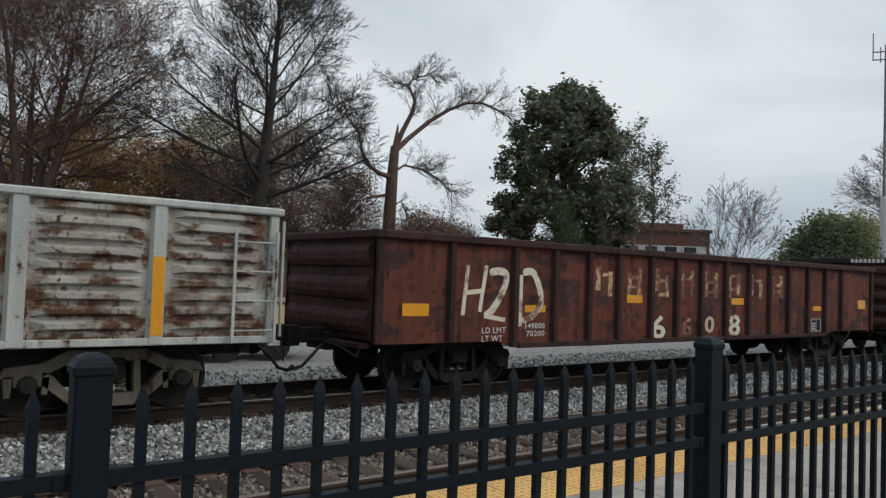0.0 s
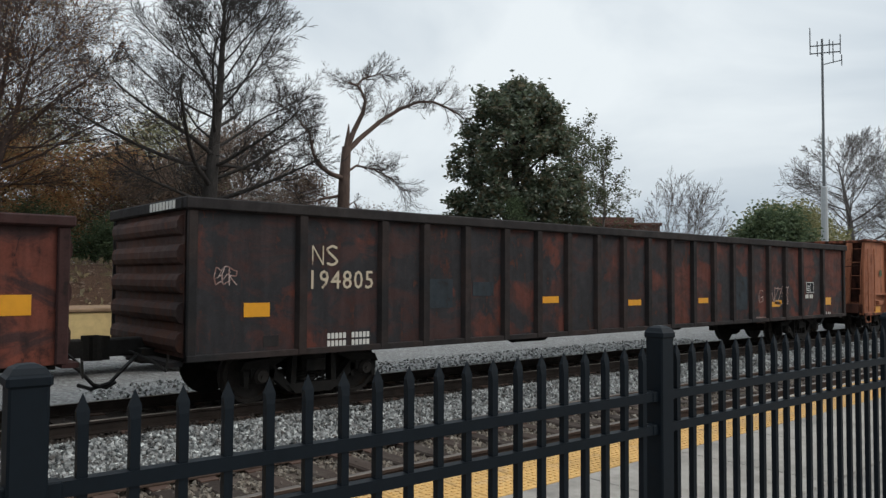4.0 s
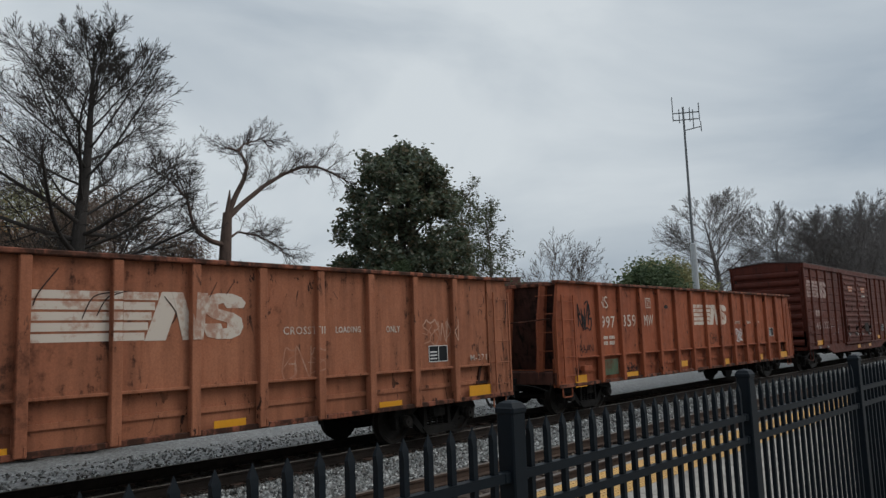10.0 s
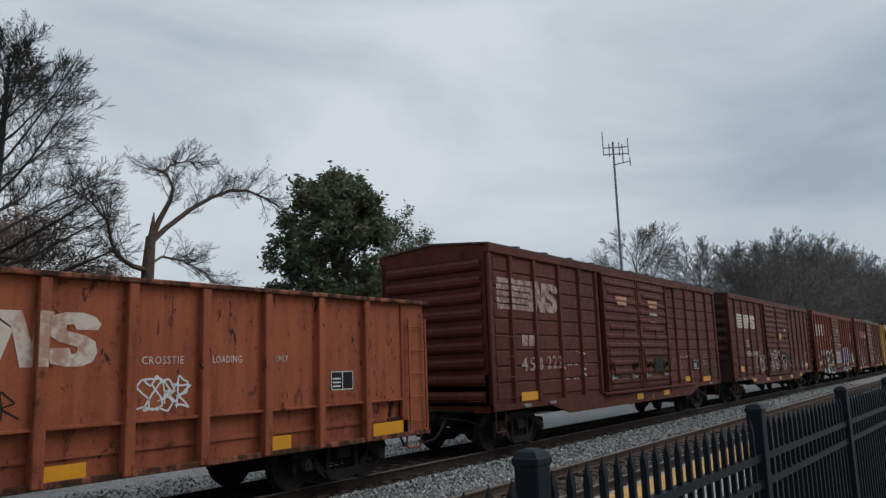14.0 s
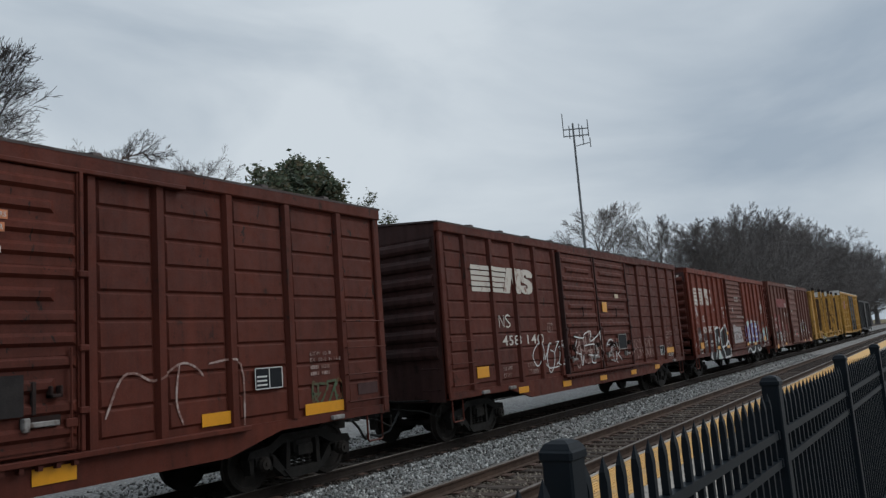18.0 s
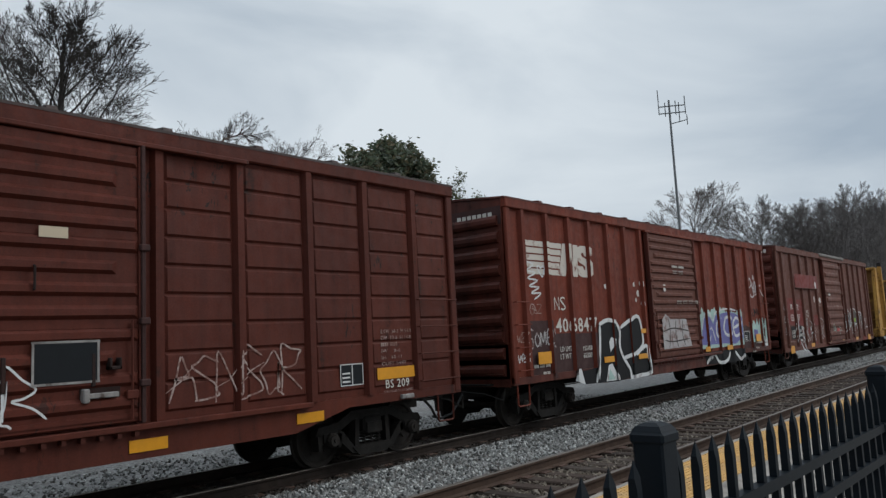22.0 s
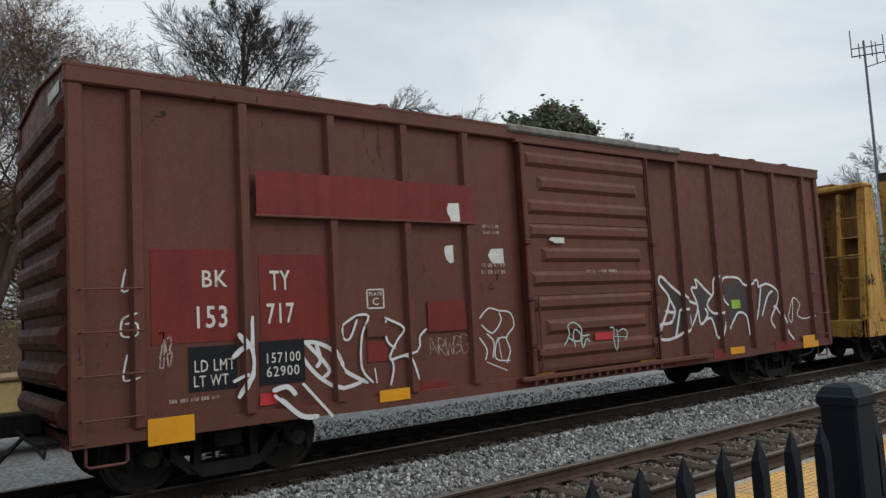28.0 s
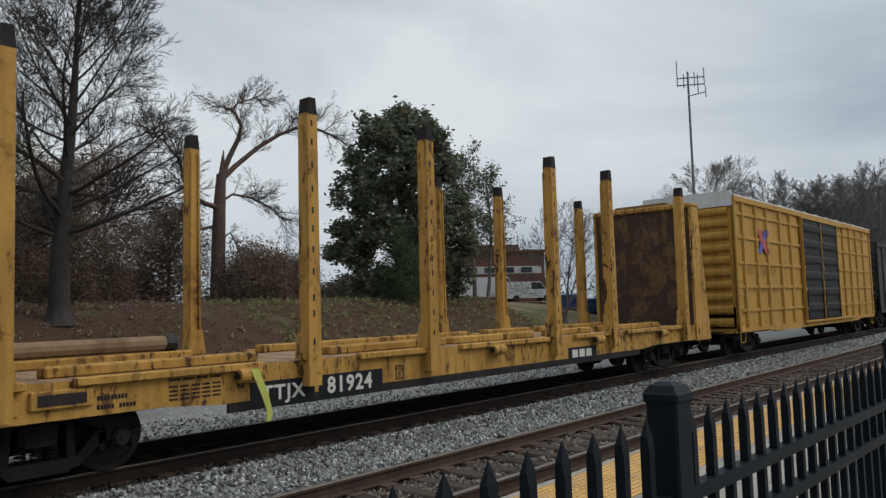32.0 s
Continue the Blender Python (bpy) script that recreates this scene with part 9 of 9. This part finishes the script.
for x, y, w, h, mt, lb, sd in ((-9, 36, 4.5, 6.0, LEAF_RUSSET, RUSSET, 61), (-2, 37, 4.2, 5.6, LEAF_RUSSET, RUSSET, 62), (5.5, 38, 4.2, 6.2, LEAF_RUSSET, RUSSET, 68), (10.5, 38, 3.8, 6.0, LEAF_RUSSET, RUSSET, 69),
                              (14, 40.5, 4.2, 8.4, LEAF_GREEN, GREENS, 63), (8, 42, 4.2, 8.2, LEAF_GREEN, GREENS, 64), (17.6, 38.5, 3.8, 8.0, LEAF_BROWN, BROWNS, 65), (20.8, 38, 3.0, 5.8, LEAF_BROWN, BROWNS, 66),
                              (14.5, 36, 3.2, 6.8, LEAF_BROWN, BROWNS, 67), (11.4, 35.2, 2.6, 5.0, LEAF_BROWN, BROWNS, 70), (22.5, 32.6, 1.7, 3.0, LEAF_BROWN, BROWNS, 71), (24.4, 33.4, 1.5, 2.4, LEAF_BROWN, BROWNS, 72),
                              (26.8, 35, 1.8, 2.4, LEAF_BROWN, BROWNS, 73), (6.5, 34.6, 1.6, 2.2, LEAF_CEDAR, GREENS, 74), (9.3, 33.8, 1.4, 1.6, LEAF_CEDAR, GREENS, 75)):
    leafy_tree("thicket", lb, "bush", x, y, [(0.1, w * 0.9), (h * 0.38, w), (h * 0.7, w * 0.74), (h * 0.96, w * 0.3)], sd, int(70 * w), int(9000 * w), 0.34, 0.062, mt, 0.1)
# litter and tufts on the bank
def bank_litter(name, label, mat, x0, x1, n, size, flat, lift, seed):
    rnd = random.Random(seed)
    spots = []
    for _ in range(n // 6):
        x, y = rnd.uniform(x0, x1), rnd.uniform(20.5, 31.5)
        spots.append((x, y, ground_height(x, y) + lift))
    me = leaf_mesh(rnd, spots, n, 0.07, size, mat, flat)
    tagged(new(name, me), label, "ground litter", "", "stuff")

bank_litter("leaf_litter", "dry brown leaf litter strewn over the bank", LEAF_BROWN, -2, 60, 26000, 0.06, 0.25, 0.02, 91)
bank_litter("grass_tufts", "tufts of dull green winter grass on the bank", LEAF_GREEN, 18, 60, 12000, 0.11, 2.5, 0.05, 92)
bank_litter("dry_grass", "pale dry grass along the top of the bank", islands("pale_dry_grass", [(0.30, 0.24, 0.14), (0.22, 0.17, 0.10), (0.36, 0.30, 0.19)], 0.9, 5, 0.2, 0.3), -2, 60, 9000, 0.10, 2.0, 0.04, 93)
LOW = islands("far_winter_scrub", [(0.06, 0.05, 0.042), (0.085, 0.07, 0.055), (0.05, 0.052, 0.035)], 0.9, 4)
for i in range(12):
    x = 40 + 8.5 * i
    leafy_tree("far_scrub", "distant brown winter scrub along the horizon", "bush", x, 92 + (i * 37 % 11) * 3.0, [(0.1, 6.0), (2.0, 7.0), (4.2, 5.0), (5.6, 1.5)], 80 + i, 90, 5000, 0.7, 0.3, LOW, 0.15)

# buildings, vehicles and bins beyond the bank
BRICK = pieces("dull_red_brick", (0.16, 0.075, 0.058), 0.1, 0.9, 8, (0.10, 0.06, 0.05), 0.3)
PALE_WALL = plain("pale_render", (0.55, 0.54, 0.52), 0.8)
GLASSY = plain("dark_window_glass", (0.03, 0.035, 0.04), 0.15, 0.05, 4, 0.0, 0.0, 0.6)
def brick_building():
    th = thing("brick_building", "low red brick building with a pale window band", "building", 72, 53, ground_height(72, 53), -38)
    part("wall", Shape().cbox(-9, 3, -5, 5, 0, 5.5, 0.03), BRICK, th)
    part("roof_edge", Shape().cbox(-9.2, 3.2, -5.2, 5.2, 5.4, 5.75, 0.03), BRICK, th)
    part("window_band", Shape().box(-8.6, 2.6, -5.05, -4.98, 3.1, 3.9), PALE_WALL, th, "pale band with windows")
    part("lower_band", Shape().box(-8.6, 2.6, -5.06, -4.98, 0.8, 1.6), PALE_WALL, th)
    for i in range(5):
        w = part("window", Shape().cbox(-8.2 + 2.1 * i, -6.9 + 2.1 * i, -5.09, -5.03, 3.2, 3.8, 0.01), GLASSY, th)
    part("penthouse", Shape().cbox(-5, 1, -2, 3, 5.6, 6.6, 0.03), BRICK, th)

brick_building()

def vehicle(name, label, x, y, rz, paint, L=4.6, W=1.8, H=1.45, van=False):
    th = thing(name, label, "car", x, y, ground_height(x, y) + 0.02, rz)
    if van:
        side = [(-L / 2, 0.35), (L / 2, 0.35), (L / 2, 0.95), (L / 2 - 0.9, 1.15), (L / 2 - 1.5, H), (-L / 2, H)]
        glass = [(L / 2 - 1.0, 1.18), (L / 2 - 1.5, H - 0.1), (L / 2 - 2.4, H - 0.1), (L / 2 - 2.4, 1.18)]
    else:
        side = [(-L / 2, 0.35), (L / 2, 0.35), (L / 2, 0.72), (L / 2 - 0.1, 0.82), (L / 2 - 1.2, 0.95), (L / 2 - 1.9, H), (-L / 2 + 1.1, H), (-L / 2 + 0.4, 0.98), (-L / 2, 0.92)]
        glass = [(L / 2 - 1.35, 0.97), (L / 2 - 1.95, H - 0.08), (-L / 2 + 1.15, H - 0.08), (-L / 2 + 0.6, 0.99)]
    part("body", Shape().prism(side, "y", -W / 2, W / 2), paint, th)
    for sy in (-1, 1):
        part("side_window", Shape().prism(glass, "y", *sorted((sy * W / 2, sy * (W / 2 + 0.012)))), GLASSY, th)
        for k in (-L / 2 + 0.85, L / 2 - 0.9):
            part("wheel", Shape().lathe([(sy * (W / 2 - 0.18), 0.32), (sy * (W / 2 + 0.01), 0.32), (sy * (W / 2 + 0.015), 0.18)], (k, 0, 0.32), "y", 14), HOSE, th)
    return th

SILVER = plain("silver_car_paint", (0.42, 0.44, 0.45), 0.3, 0.05, 4, 0.5)
WHITE_CAR = plain("white_car_paint", (0.62, 0.63, 0.64), 0.35, 0.05, 4)
vehicle("silver_sedan", "silver sedan parked on the road beyond the tracks", 55.0, 26.3, -20, SILVER)
vehicle("white_box_van", "white van parked beyond the bank", 60.0, 41.8, -35, WHITE_CAR, 4.8, 1.9, 1.9, True)
vehicle("white_box_van", "long white delivery van parked beyond the bank", 59.5, 46.2, -38, WHITE_CAR, 6.5, 2.1, 2.3, True)
BIN_BLUE = plain("blue_bin_paint", (0.02, 0.07, 0.22), 0.5)
for x, y in ((60.4, 37.4), (61.6, 35.4), (60.2, 44.2)):
    th = thing("dumpster", "blue steel dumpster beside a car park", "dumpster", x, y, ground_height(x, y), -40, "blue dumpsters")
    part("bin_body", Shape().prism([(-1.0, 0.1), (1.0, 0.1), (1.1, 1.25), (-1.1, 1.25)], "y", -0.8, 0.8), BIN_BLUE, th)
    part("lid", Shape().prism([(-0.85, 1.25), (0.85, 1.25), (0.85, 1.45), (-0.85, 1.3)], "x", -1.1, 1.1), BIN_BLUE, th)
    part("lifting_bar", Shape().cbox(-1.15, 1.15, -0.86, -0.8, 0.8, 0.92, 0.01), BIN_BLUE, th)

def work_wagon():
    """A low yellow machine that stands behind the train."""
    th = thing("work_wagon", "low yellow track-work wagon parked behind the train", "wagon", -1.5, 16.6, -0.1)
    part("body", Shape().cbox(0, 9.5, -0.9, 0.9, 0.75, 1.32, 0.03), plain("pale_yellow_machine_paint", (0.72, 0.53, 0.24), 0.6), th)
    part("frame", Shape().box(0.1, 9.4, -0.75, 0.75, 0.55, 0.75), BLACK_STEEL, th)
    part("cover", Shape().cbox(-0.03, 9.53, -0.94, 0.94, 1.30, 1.38, 0.02), DECKWOOD, th)
    for x in (3.8, 4.15):
        part("vent", Shape().box(x, x + 0.26, -0.908, -0.895, 0.98, 1.06), SOOT, th)
    for x in (1.2, 2.4, 7.0, 8.2):
        for sy in (-0.7, 0.7):
            part("wheel", Shape().lathe([(-0.08, 0.33), (0.08, 0.33), (0.09, 0.2)], (x, sy, 0.33), "y", 16), HOSE, th)

work_wagon()

platform()


def motions():
    for car, u in CARS:
        walk(car, [(t, pose(u - s, YT, RZ)) for t, s in SPEED])
    for w, k in WHEELS:
        walk(w, [(i / 10, pose(k, 0, WHEEL_R, 0, -math.degrees(gone(i / 10) / WHEEL_R), 0)) for i in range(321)])


motions()
